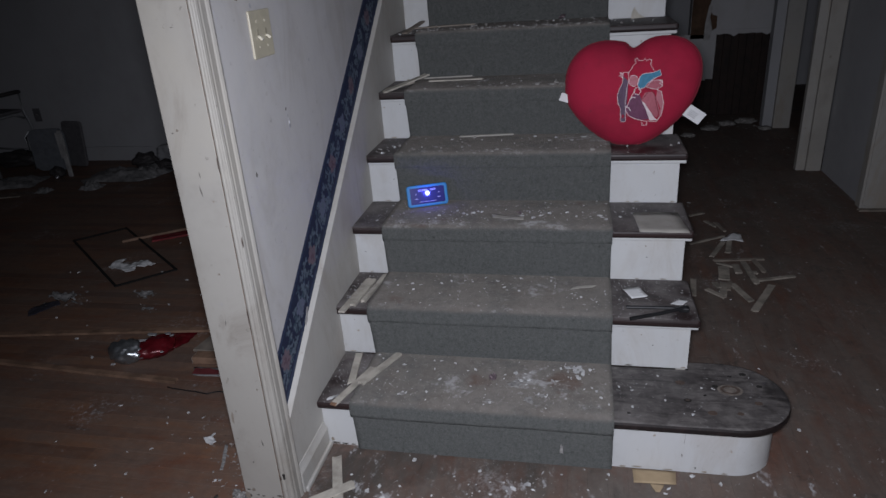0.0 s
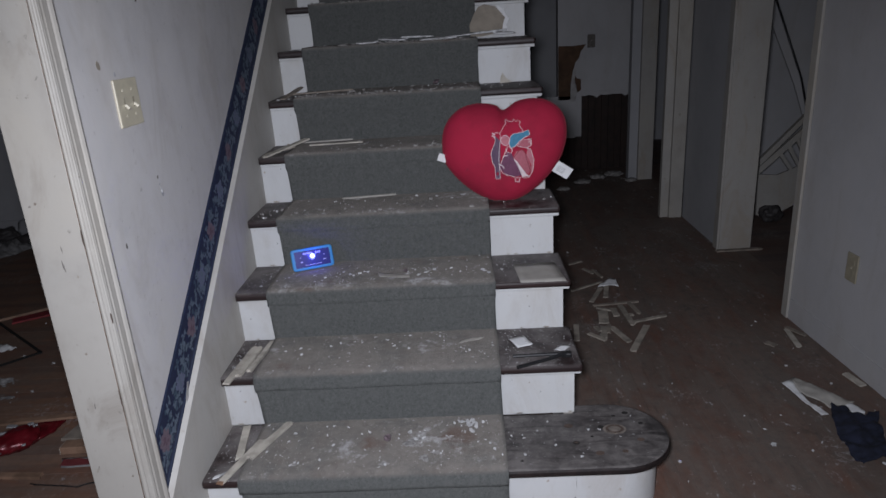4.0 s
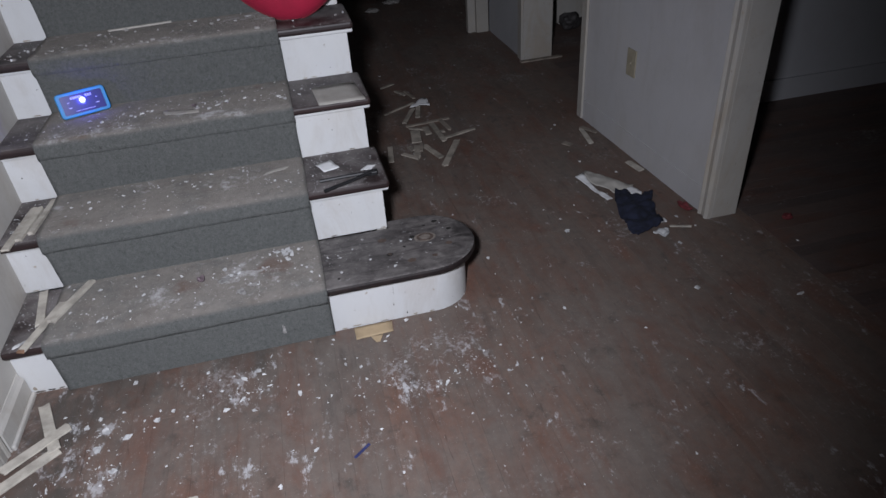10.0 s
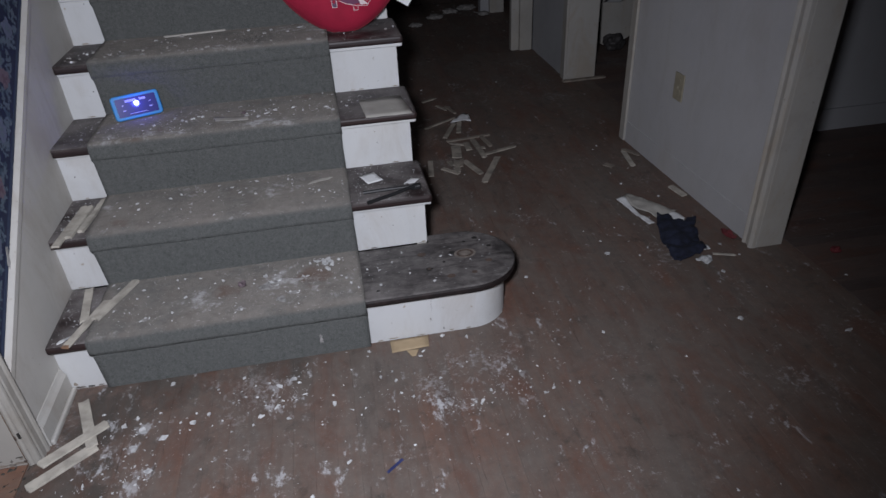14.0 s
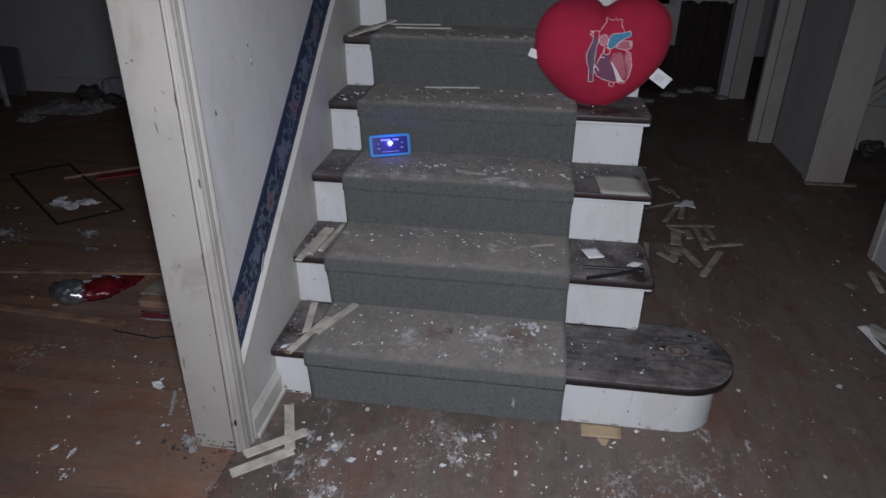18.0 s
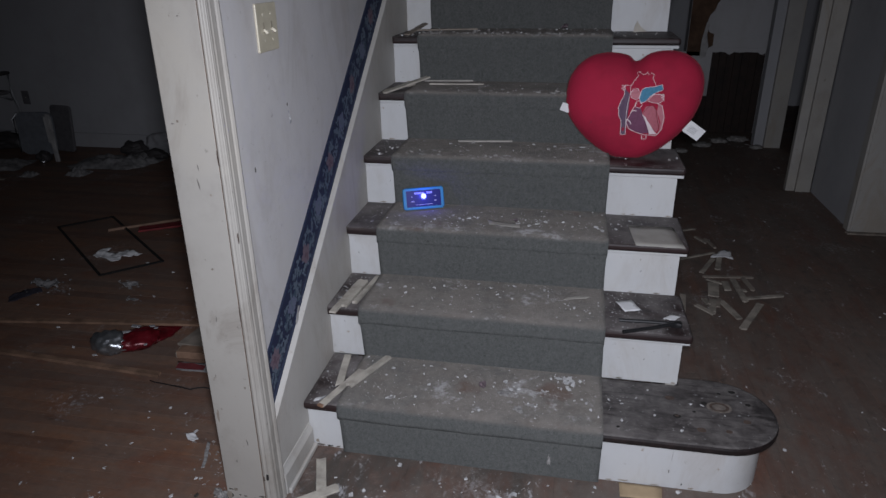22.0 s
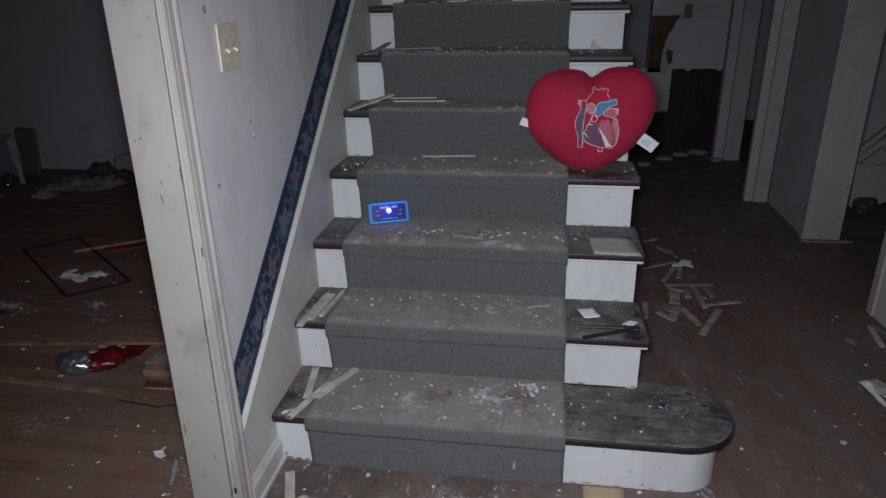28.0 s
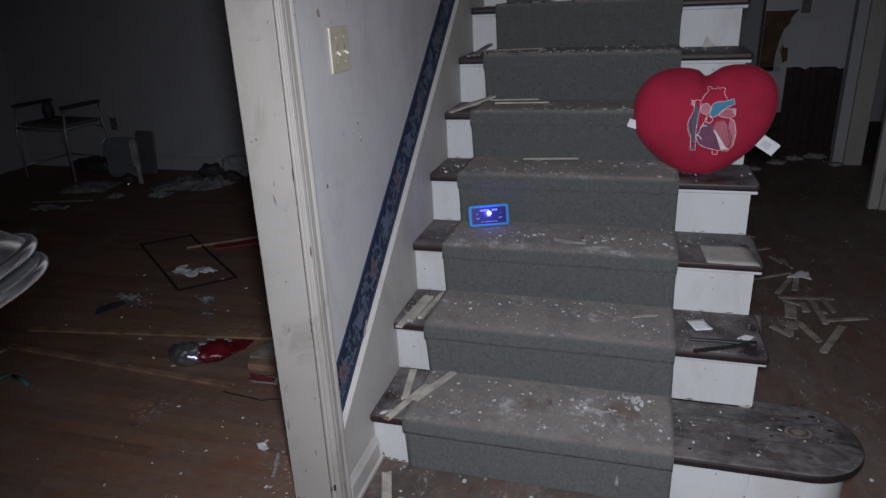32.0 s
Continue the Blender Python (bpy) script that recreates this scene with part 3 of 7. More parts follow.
part("back_casing", boxes((-0.144, -0.2495, 0, -0.132, -0.19, 2.1), bevel=0.003), M["casing"], opening)
part("head_casing", boxes((-0.145, -2.8, 2.08, 0.0, -0.2745, 2.10)), M["casing"], opening)
for x, z, w, h in ((-0.031, 0.105, 0.004, 0.022), (-0.034, 0.020, 0.006, 0.012), (-0.033, 0.62, 0.002, 0.06), (-0.010, 0.83, 0.002, 0.03), (-0.034, 1.02, 0.002, 0.04)):
    chip = [(w * rng.uniform(0.5, 1.1) * math.cos(a), h / 2 * rng.uniform(0.5, 1.1) * math.sin(a)) for a in np.linspace(0, 2 * math.pi, 9, endpoint=False)]
    part("paint_chip", prism(chip, 0.0014, Matrix.Translation((x + 0.006 + 0.0115 * z, -0.2735, z)) @ UPRIGHT), M["rust"], opening, "brown chip where the paint is gone")
for x, z, w, h in ((-0.155, 0.02, 0.010, 0.04), (-0.150, 0.30, 0.004, 0.05), (-0.060, 0.012, 0.02, 0.012), (-0.11, 0.010, 0.025, 0.010), (-0.10, 0.74, 0.004, 0.006), (-0.075, 0.93, 0.003, 0.005), (-0.13, 1.10, 0.004, 0.007), (-0.06, 0.40, 0.003, 0.006)):
    chip = [(w * rng.uniform(0.5, 1.1) * math.cos(a), h / 2 * rng.uniform(0.5, 1.1) * math.sin(a)) for a in np.linspace(0, 2 * math.pi, 9, endpoint=False)]
    part("paint_chip", prism(chip, 0.0008, Matrix.Translation((x + 0.014 + 0.0115 * z, -0.2682, z)) @ UPRIGHT), M["dustylath"], opening, "dull chip in the paint")
for z0, z1, w in ((0.0, 0.21, 0.0022), (0.21, 0.47, 0.0014), (0.47, 0.78, 0.0018), (0.78, 1.12, 0.0012), (1.12, 1.44, 0.0020), (1.44, 1.80, 0.0015), (1.80, 2.08, 0.0020)):
    part("joint_line", lean(boxes((-0.0312, -0.2686, z0, -0.0312 + w, -0.2665, z1))), M["oldglue"], opening, "brown open joint in the paint")
for x, z, w, h, turn in ((-0.117, 1.094, 0.004, 0.004, 0), (-0.077, 0.955, 0.0022, 0.030, 8), (-0.072, 0.995, 0.0012, 0.016, 4), (-0.063, 1.32, 0.003, 0.003, 0), (-0.09, 0.60, 0.0015, 0.02, -6), (-0.12, 0.43, 0.002, 0.006, 0), (-0.06, 0.22, 0.0018, 0.024, 5), (-0.10, 0.15, 0.003, 0.010, 20)):
    scuff = [(w * rng.uniform(0.5, 1.1) * math.cos(a), h / 2 * rng.uniform(0.6, 1.1) * math.sin(a)) for a in np.linspace(0, 2 * math.pi, 9, endpoint=False)]
    part("scuff", prism(scuff, 0.0006, Matrix.Translation((x, -0.2681, z)) @ UPRIGHT @ pose(0, 0, 0, 0, 0, turn)), M["scuff"], opening, "grey scuff in the paint")
foot = random.Random(12)
for q in range(14):
    x, z = foot.uniform(-0.142, -0.036), 0.004 + 0.05 * foot.random() ** 2
    w, h = foot.uniform(0.006, 0.022), foot.uniform(0.004, 0.014)
    stain = [(w / 2 * foot.uniform(0.5, 1.2) * math.cos(a), max(0.001 - z, h / 2 * foot.uniform(0.5, 1.3) * math.sin(a))) for a in np.linspace(0, 2 * math.pi, 10, endpoint=False)]
    part("paint_chip", prism(stain, 0.0005 + 0.0003 * (q % 3), Matrix.Translation((x, -0.2681, z)) @ UPRIGHT), M[("scuff", "murkdust", "dustylath")[q % 3]], opening, "grimy chipped paint at the foot")
part("plinth_nick", boxes((-0.016, -0.2745, 0.10, -0.010, -0.2700, 0.118), bevel=0.0008), M["hole"], opening, "small dark chip in the paint")

right_open = thing("opening_right", "pale door casing with a beaded edge on the short wall", "door casing", kind="structure")
part("jamb", boxes((2.348, 0.205, 0, 2.454, 0.236, 2.1), bevel=0.002), M["oldcasing"], right_open)
rbead = [(x - 0.0105, y) for x, y in ((2.3575, 0.205), (2.344, 0.206), (2.337, 0.210), (2.333, 0.217), (2.337, 0.224), (2.342, 0.227), (2.343, 0.246), (2.338, 0.250), (2.334, 0.256), (2.338, 0.262), (2.346, 0.265), (2.3575, 0.265))]
part("moulding", extrude(rbead, 0, 2.1), M["oldcasing"], right_open)
part("jamb", boxes((2.298, 1.291, 0, 2.446, 1.313, 2.1), bevel=0.003), M["oldcasing"], right_open)
part("edge_bead", boxes((2.290, 1.260, 0, 2.303, 1.312, 2.1), bevel=0.003), M["oldcasing"], right_open)

pier_case = thing("corridor_casing", "grey-white square casings on the corridor openings", "door casing", kind="structure")
part("jamb", boxes((2.336, 2.232, 0, 2.526, 2.253, 2.1), bevel=0.003), M["oldcasing"], pier_case)
part("edge_strip", boxes((2.324, 2.239, 0, 2.342, 2.305, 2.1), bevel=0.003), M["oldcasing"], pier_case)
part("door_stop", boxes((2.246, 2.945, 0, 2.336, 2.985, 2.1), bevel=0.004), M["casing"], pier_case)
part("jamb", boxes((2.188, 2.962, 0, 2.2455, 3.01, 2.1), bevel=0.004), M["oldcasing"], pier_case)
part("post", boxes((2.325, 4.12, 0, 2.45, 4.24, 2.1), bevel=0.004), M["oldcasing"], pier_case)
part("post", boxes((2.25, 4.15, 0, 2.3245, 4.24, 2.1), bevel=0.004), M["darkwall"], pier_case)

# baseboards
base = thing("baseboard", "painted wooden baseboard, dirty along the top", "baseboard", kind="structure")
cap = [(-0.012, 0.0), (0.012, 0.0), (0.012, 0.066), (0.006, 0.078), (0.002, 0.09), (-0.012, 0.09)]
bm = prism(cap, 0.213)
bm.transform(Matrix.Translation((0, -0.2145, 0)) @ Matrix(((1, 0, 0, 0), (0, 0, 1, 0), (0, 1, 0, 0), (0, 0, 0, 1))))
bmesh.ops.recalc_face_normals(bm, faces=bm.faces)
part("board", bm, M["skirt"], base)
part("shoe", boxes((0.0121, -0.214, 0, 0.024, -0.003, 0.018), bevel=0.005), M["skirt"], base)
bm = bmesh.new()
for (x0, y0), (x1, y1), h, t in (((2.343, 0.268), (2.304, 1.259), 0.10, 0.005),):
    n = Vector((y0 - y1, x1 - x0, 0)).normalized() * t
    q = [Vector((x0, y0, 0)), Vector((x1, y1, 0)), Vector((x1, y1, 0)) + n, Vector((x0, y0, 0)) + n]
    if n.x > 0:
        q = [Vector((x0, y0, 0)), Vector((x1, y1, 0)), Vector((x1, y1, 0)) - n, Vector((x0, y0, 0)) - n]
    lo = [bm.verts.new(p) for p in q]
    hi = [bm.verts.new(p + Vector((0, 0, h))) for p in q]
    bm.faces.new(lo)
    bm.faces.new(hi)
    for a in range(4):
        bm.faces.new((lo[a], lo[(a + 1) % 4], hi[(a + 1) % 4], hi[a]))
bmesh.ops.recalc_face_normals(bm, faces=bm.faces)
part("board", bm, M["hallwall"], base)
part("board", boxes((2.46, 1.097, 0, 6.05, 1.112, 0.11)), M["darkwall"], base)
part("board", boxes((-4.95, 3.365, 0, -0.132, 3.38, 0.12)), M["darkwall"], base)

# ---- staircase ----
stairs = thing("staircase", "wooden staircase with dark treads and white painted risers", "stairs", kind="structure")
for k, y in enumerate(RISER_Y):
    z0, z1 = k * RISE, (k + 1) * RISE - 0.028
    nxt = RISER_Y[k + 1] if k + 1 < len(RISER_Y) else y + 0.25
    if k == 0:
        arc = [(1.232 + 0.128 * math.sin(a), 0.132 - 0.128 * math.cos(a)) for a in np.linspace(0.03, math.pi, 44)]
        arc = [(0.0, 0.004), (0.9, 0.004), (1.232, 0.004)] + arc + [(1.10, 0.26), (1.10, 0.05), (0.0, 0.05)]
        part("riser", prism(arc, z1), M["riser"], stairs, "white curved riser of the bottom step")
        top = [(1.230 + 0.166 * math.sin(a), 0.134 - 0.166 * math.cos(a)) for a in np.linspace(0, math.pi, 40)]
        top = [(0.5, -0.032)] + top + [(1.1312, 0.300), (1.1312, 0.2555), (0.5, 0.2555)]
        part("tread", boxes((0.0005, -0.032, RISE - 0.028, 0.4995, 0.2555, RISE), bevel=0.009), M["tread"], stairs)
        bm = prism(top, 0.028, bevel=0.009)
        bm.transform(Matrix.Translation((0, 0, RISE - 0.028)))
        bull = part("tread", bm, M["bullnose"], stairs, "worn grey-black bullnose tread with newel scars")
        for x, yy, r, mat in ((1.239, 0.154, 0.036, "scar"), (1.239, 0.154, 0.028, "rust"), (1.238, 0.153, 0.019, "scar"), (1.199, 0.169, 0.009, "hole"), (1.100, 0.178, 0.014, "rust"), (1.111, 0.091, 0.011, "hole"), (1.111, 0.092, 0.006, "rust"),
                              (1.171, 0.037, 0.013, "rust"), (1.305, 0.095, 0.011, "rust"), (1.250, 0.225, 0.006, "hole"), (1.246, 0.041, 0.009, "rust"), (1.163, 0.120, 0.005, "hole"), (0.940, 0.013, 0.005, "hole"), (1.325, 0.180, 0.008, "hole"), (1.290, 0.240, 0.010, "hole")):
            bm = disc(r, 0.0012, 18, r * 0.75)
            bm.transform(Matrix.Translation((x, yy, RISE - 0.0003 + 0.0008 * (mat == "rust") + 0.0014 * (mat == "scar" and r < 0.02))))
            part("scar", bm, M[mat], bull)
    else:
        part("riser", boxes((0.0, y, z0 + 0.0005, RISER_END, y + 0.02, z1)), M["riser"], stairs)
        bm = boxes((0.0005, y - 0.031, z1, TREAD_END, nxt - 0.0005, z1 + 0.028))
        es = [e for e in bm.edges if all(v.co.y < y for v in e.verts) or all(v.co.x > TREAD_END - 0.001 for v in e.verts)]
        bmesh.ops.bevel(bm, geom=es, offset=0.010, segments=3, affect="EDGES", profile=0.5)
        part("tread", bm, M["tread"], stairs, smooth=False)
    if k:
        part("cove", boxes((RUN_R - 0.02, y - 0.014, z1 - 0.014, RISER_END + 0.020, y - 0.0005, z1 - 0.0005), bevel=0.004), M["riser"], stairs)
        part("cove", boxes((0.0005, y - 0.012, z1 - 0.012, RUN_L + 0.01, y - 0.0005, z1 - 0.0005), bevel=0.004), M["riser"], stairs)
    else:
        part("cove", boxes((RUN_R - 0.02, -0.006, z1 - 0.010, 1.22, 0.0035, z1 - 0.0005), bevel=0.002), M["riser"], stairs)
for x, z, w, h, mat in ((1.093, 0.060, 0.0035, 0.012, "scuff"), (1.097, 0.118, 0.0010, 0.060, "scuff"), (1.154, 0.149, 0.004, 0.006, "hole"), (1.176, 0.152, 0.002, 0.003, "hole"), (1.133, 0.016, 0.003, 0.010, "hole"), (1.160, 0.005, 0.018, 0.008, "buff"), (0.97, 0.006, 0.03, 0.006, "buff"), (0.93, 0.004, 0.02, 0.006, "buff"), (1.06, 0.004, 0.03, 0.005, "buff"), (1.215, 0.004, 0.02, 0.006, "buff"), (0.030, 0.005, 0.030, 0.010, "scar"), (0.062, 0.004, 0.022, 0.008, "murkdust"), (0.090, 0.004, 0.018, 0.007, "scar"), (0.022, 0.018, 0.014, 0.016, "buff"), (0.070, 0.158, 0.040, 0.003, "rust")):
    nick = [(w / 2 * rng.uniform(0.6, 1.2) * math.cos(a), max(0.0006 - z, h / 2 * rng.uniform(0.6, 1.2) * math.sin(a))) for a in np.linspace(0, 2 * math.pi, 9, endpoint=False)]
    part("nick", prism(nick, 0.0005, Matrix.Translation((x, 0.0042, z)) @ UPRIGHT), M[mat], stairs, "small dark nick in the riser paint")
nicks = random.Random(8)
for k, y in enumerate(RISER_Y[1:6], 1):
    for x0, x1, count in ((0.012, RUN_L - 0.01, 2), (RUN_R + 0.015, RISER_END - 0.01, 5)):
        for q in range(count):
            x, z = nicks.uniform(x0, x1), k * RISE + (nicks.uniform(0.02, 0.14) if q % 2 else 0.004)
            w, h = (nicks.uniform(0.002, 0.005), nicks.uniform(0.002, 0.006)) if q % 2 else (nicks.uniform(0.008, 0.03), 0.005)
            nick = [(w / 2 * nicks.uniform(0.6, 1.2) * math.cos(a), max(0.0006 + k * RISE - z, h / 2 * nicks.uniform(0.6, 1.2) * math.sin(a))) for a in np.linspace(0, 2 * math.pi, 8, endpoint=False)]
            part("nick", prism(nick, 0.0005, Matrix.Translation((x, y + 0.0002, z)) @ UPRIGHT), M["hole" if q % 4 == 1 else "buff"], stairs, "small nick in the riser paint")
# closed flank and underside
flank = [(0.3, 0.0)] + [p for k, y in enumerate(RISER_Y[1:], 1) for p in ((y + 0.02, (k) * RISE - 0.03), (y + 0.02, (k + 1) * RISE - 0.03))] + [(3.0, 12 * RISE - 0.03), (3.0, 0.0)]
bm = prism(flank, 0.03)
bm.transform(Matrix(((0, 0, 1, 1.10), (1, 0, 0, 0), (0, 1, 0, 0), (0, 0, 0, 1))))
bmesh.ops.recalc_face_normals(bm, faces=bm.faces)
part("stringer", bm, M["oldcasing"], stairs)
wall("landing_floor", "upper landing at the head of the stairs", M["hallwall"], (WALL_X, 2.96, 2.1, 1.2, 6.0, 2.27))

# skirt board on the wall, white cap strip and the wallpaper border above it
SLOPE = 0.768


def slope_band(c0, c1, y0, y1, x0, x1, bottom_cut=None):
    """A band along the flight between two lines z = c + SLOPE * y."""
    pts = [(y0, c0 + SLOPE * y0), (y1, c0 + SLOPE * y1), (y1, c1 + SLOPE * y1), (y0, c1 + SLOPE * y0)]
    if bottom_cut is not None:
        pts = bottom_cut + pts[1:]
    bm = prism(pts, x1 - x0)
    bm.transform(Matrix(((0, 0, 1, x0), (1, 0, 0, 0), (0, 1, 0, 0), (0, 0, 0, 1))))
    bmesh.ops.recalc_face_normals(bm, faces=bm.faces)
    return bm


skirt = thing("skirt_board", "scuffed off-white skirt board along the stair flight with white cap", "skirt board", kind="structure")
part("board", slope_band(-0.3, 0.404, -0.2145, 3.2, WALL_X, SKIRT_X - 0.0004, [(-0.2145, 0.0905), (-0.003, 0.0905), (-0.003, 0.0), (0.4, 0.0)]), M["skirt"], skirt)
part("cap", slope_band(0.404, 0.428, -0.2145, 3.2, WALL_X, SKIRT_X + 0.006), M["skirt"], skirt)
border = thing("wallpaper_border", "navy wallpaper border with faded blue and rose flowers", "wallpaper border", kind="structure")
B0, B1 = 0.430, 0.598
part("band", slope_band(B0, B1, -0.2145, 3.2, WALL_X, WALL_X + 0.0012), M["b_navy"], border)
part("edge_line", slope_band(B1 - 0.012, B1 - 0.004, -0.2145, 3.2, WALL_X + 0.0012, WALL_X + 0.0018), M["b_edge"], border)
part("edge_line", slope_band(B0 + 0.004, B0 + 0.02, -0.2145, 3.2, WALL_X + 0.0012, WALL_X + 0.0018), M["b_edge"], border)
ang = math.atan(SLOPE)
prints = {k: bmesh.new() for k in ("b_leaf", "b_leaf2", "b_rose", "b_rose2", "b_bloom")}


def petal(key, y, z, length, width, turn, lift):
    bm = prints[key]
    pts = [(0, 0), (0.3, 0.42), (0.62, 0.5), (0.88, 0.3), (1, 0), (0.88, -0.3), (0.62, -0.5), (0.3, -0.42)]
    c, s = math.cos(turn), math.sin(turn)
    vs, up = [], rng.uniform(0, 0.0005)
    for a, b in pts:
        a, b = a * length, b * width
        vs.append(bm.verts.new((WALL_X + lift + up, y + a * c - b * s, z + a * s + b * c)))
    bm.faces.new(vs)


s = 0.0
ux, uz = math.cos(ang), math.sin(ang)
wide = (B1 - B0) * math.cos(ang)
while s < 3.9:
    for _ in range(20):
        a = s - 0.06 + rng.uniform(-0.035, 0.035)
        b = wide * rng.uniform(0.24, 0.78)
        y, z = -0.15 + a * ux - b * uz, B0 + SLOPE * -0.15 + a * uz + b * ux
        if y < -0.185 or z > B1 + SLOPE * y - 0.03 or z < B0 + SLOPE * y + 0.03:
            continue
        key = rng.choice(("b_leaf", "b_leaf", "b_leaf2"))
        for q in range(4):
            petal(key, y, z, rng.uniform(0.010, 0.019), rng.uniform(0.006, 0.010), rng.uniform(0, 6.28), 0.0017 if key == "b_leaf2" else 0.0022)
    if round(s / 0.085) % 2 == 0:  # roses and blue blooms by turns, each of two rings of petals
        b = wide * rng.uniform(0.46, 0.56)
        y, z = -0.10 + s * ux - b * uz, B0 + SLOPE * -0.10 + s * uz + b * ux
        outer, inner = ("b_rose", "b_rose2") if round(s / 0.085) % 4 == 0 else ("b_bloom", "b_leaf")
        for q in range(8):
            petal(outer, y, z, rng.uniform(0.026, 0.038), rng.uniform(0.017, 0.024), q * 0.785 + rng.uniform(-0.2, 0.2), 0.0027)
        for q in range(5):
            petal(inner, y + rng.uniform(-0.006, 0.006), z + rng.uniform(-0.006, 0.006), rng.uniform(0.010, 0.018), rng.uniform(0.008, 0.012), q * 1.26, 0.0034)
    s += 0.085
for key, bm in prints.items():
    part("flower_print", bm, M[key], border)

# carpet runner, following each tread, nosing and riser; one length a step
PILE = 0.011
runner = thing("stair_runner", "dark grey-green carpet runner on the stairs, dusty with plaster crumbs", "carpet")
cols = np.linspace(RUN_L, RUN_R, 41)
for k, y in enumerate(RISER_Y):
    z1 = (k + 1) * RISE
    nxt = RISER_Y[k + 1] if k + 1 < len(RISER_Y) else y + 0.25
    nose = y - (0.032 if k == 0 else 0.031)
    prof = [(y - 0.014, k * RISE + (0.002 if k == 0 else PILE)), (y - 0.020, z1 - 0.10), (y - 0.024, z1 - 0.066), (y - 0.027, z1 - 0.052), (y - 0.0245, z1 - 0.0475), (y - 0.0395, z1 - 0.0445), (nose - PILE * 0.9, z1 - 0.032), (nose - PILE, z1 - 0.014),
            (nose - PILE * 0.6, z1 + 0.003), (nose + 0.004, z1 + PILE * 0.9), (nose + 0.03, z1 + PILE), (nose + 0.09, z1 + PILE), (nose + 0.16, z1 + PILE), (nxt - 0.0112, z1 + PILE)]
    bm = bmesh.new()
    grid = []
    for i, (py, pz) in enumerate(prof):
        row = []
        for x in cols:
            w = 0.0022 * noise.noise(Vector((x * 9, py * 7, pz * 7))) + 0.0012 * noise.noise(Vector((x * 40, py * 30, pz * 30)))
            if i in (0, len(prof) - 1):
                w = 0.0
            sag = 0.002 * noise.noise(Vector((x * 5, k * 3.7, 0))) if 2 < i < 7 else 0.0
            row.append(bm.verts.new((x + 0.005 * noise.noise(Vector((3.1, py * 6, pz * 6))), py - abs(w) * 0.6, pz + w * 0.7 + 0.0008 + sag)))
        grid.append(row)
    for a, b in zip(grid, grid[1:]):
        for c in range(len(cols) - 1):
            bm.faces.new((a[c], a[c + 1], b[c + 1], b[c]))
    for side in (0, -1):
        edge = [bm.verts.new((v[side].co.x, v[side].co.y + 0.0125, v[side].co.z - 0.012)) for v in grid]
        for i in range(len(grid) - 1):
            bm.faces.new((grid[i][side], grid[i + 1][side], edge[i + 1], edge[i]))
    bmesh.ops.recalc_face_normals(bm, faces=bm.faces)
    part("carpet_step", bm, M["carpet"], runner, smooth=True)

smear = [(-0.003, -0.018), (0.001, -0.013), (0.004, -0.020), (0.005, -0.006), (0.003, 0.003), (0.005, 0.012), (0.001, 0.010), (-0.001, 0.020), (-0.004, 0.008), (-0.003, -0.002), (-0.006, -0.010)]
bm = prism(smear, 0.0015)
bm.transform(Matrix.Translation((0.751, -0.0215, 0.072)) @ UPRIGHT)
part("chalk_smear", bm, M["chalk"], runner, "pale plaster smear on the carpet")

# ---- fixtures on the walls ----


def plate(label, m, mat, toggles):
    sw = thing("light_switch" if toggles else "wall_outlet", label, "switch" if toggles else "outlet", m=m)
    w = 0.116 if toggles else 0.07
    part("plate", prism(rounded(w, 0.115, 0.004), 0.006, bevel=0.0022), mat, sw)
    if toggles:
        for x in (-0.023, 0.023):
            part("slot", boxes((x - 0.0045, -0.0125, 0.006, x + 0.0045, 0.0125, 0.0063)), M["slot"], sw)
            bm = boxes((-0.0034, -0.0034, 0, 0.0034, 0.0034, 0.0135), bevel=0.0012)
            bm.transform(Matrix.Translation((x, -0.004, 0.0062)) @ pose(0, 0, 0, 42 if x < 0 else 36))
            part("toggle", bm, M["screw"], sw)
            for y in (-0.0305, 0.0305):
                bm = disc(0.0032, 0.0012, 10)
                bm.transform(Matrix.Translation((x, y, 0.0058)))
                part("screw", bm, M["screw"], sw)
    else:
        for y in (-0.021, 0.021):
            part("socket", prism([(x * 1.0, yy + y) for x, yy in rounded(0.034, 0.029, 0.009)], 0.0078), mat, sw)
        bm = disc(0.003, 0.001, 10)
        bm.transform(Matrix.Translation((0, 0, 0.006)))
        part("screw", bm, M["screw"], sw)
    return sw


plate("cream plastic double switch plate with two toggles", Matrix(((0, 0, 1, WALL_X - 0.0003), (1, 0, 0, 0.036), (0, 1, 0, 1.273), (0, 0, 0, 1))), M["cream"], True)
right_face = Matrix.Translation((2.3185, 0.853, 0.406)) @ pose(0, 0, 0, 0, 0, 2.2) @ Matrix(((0, 0, -1, 0), (-1, 0, 0, 0), (0, 1, 0, 0), (0, 0, 0, 1)))
plate("yellowed outlet plate low on the hall wall", right_face, M["yellowed"], False)
plate("dim outlet plate on the back wall of a dark room", Matrix.Translation((-3.87, 3.3795, 0.412)) @ UPRIGHT, M["dustyvinyl"], False)

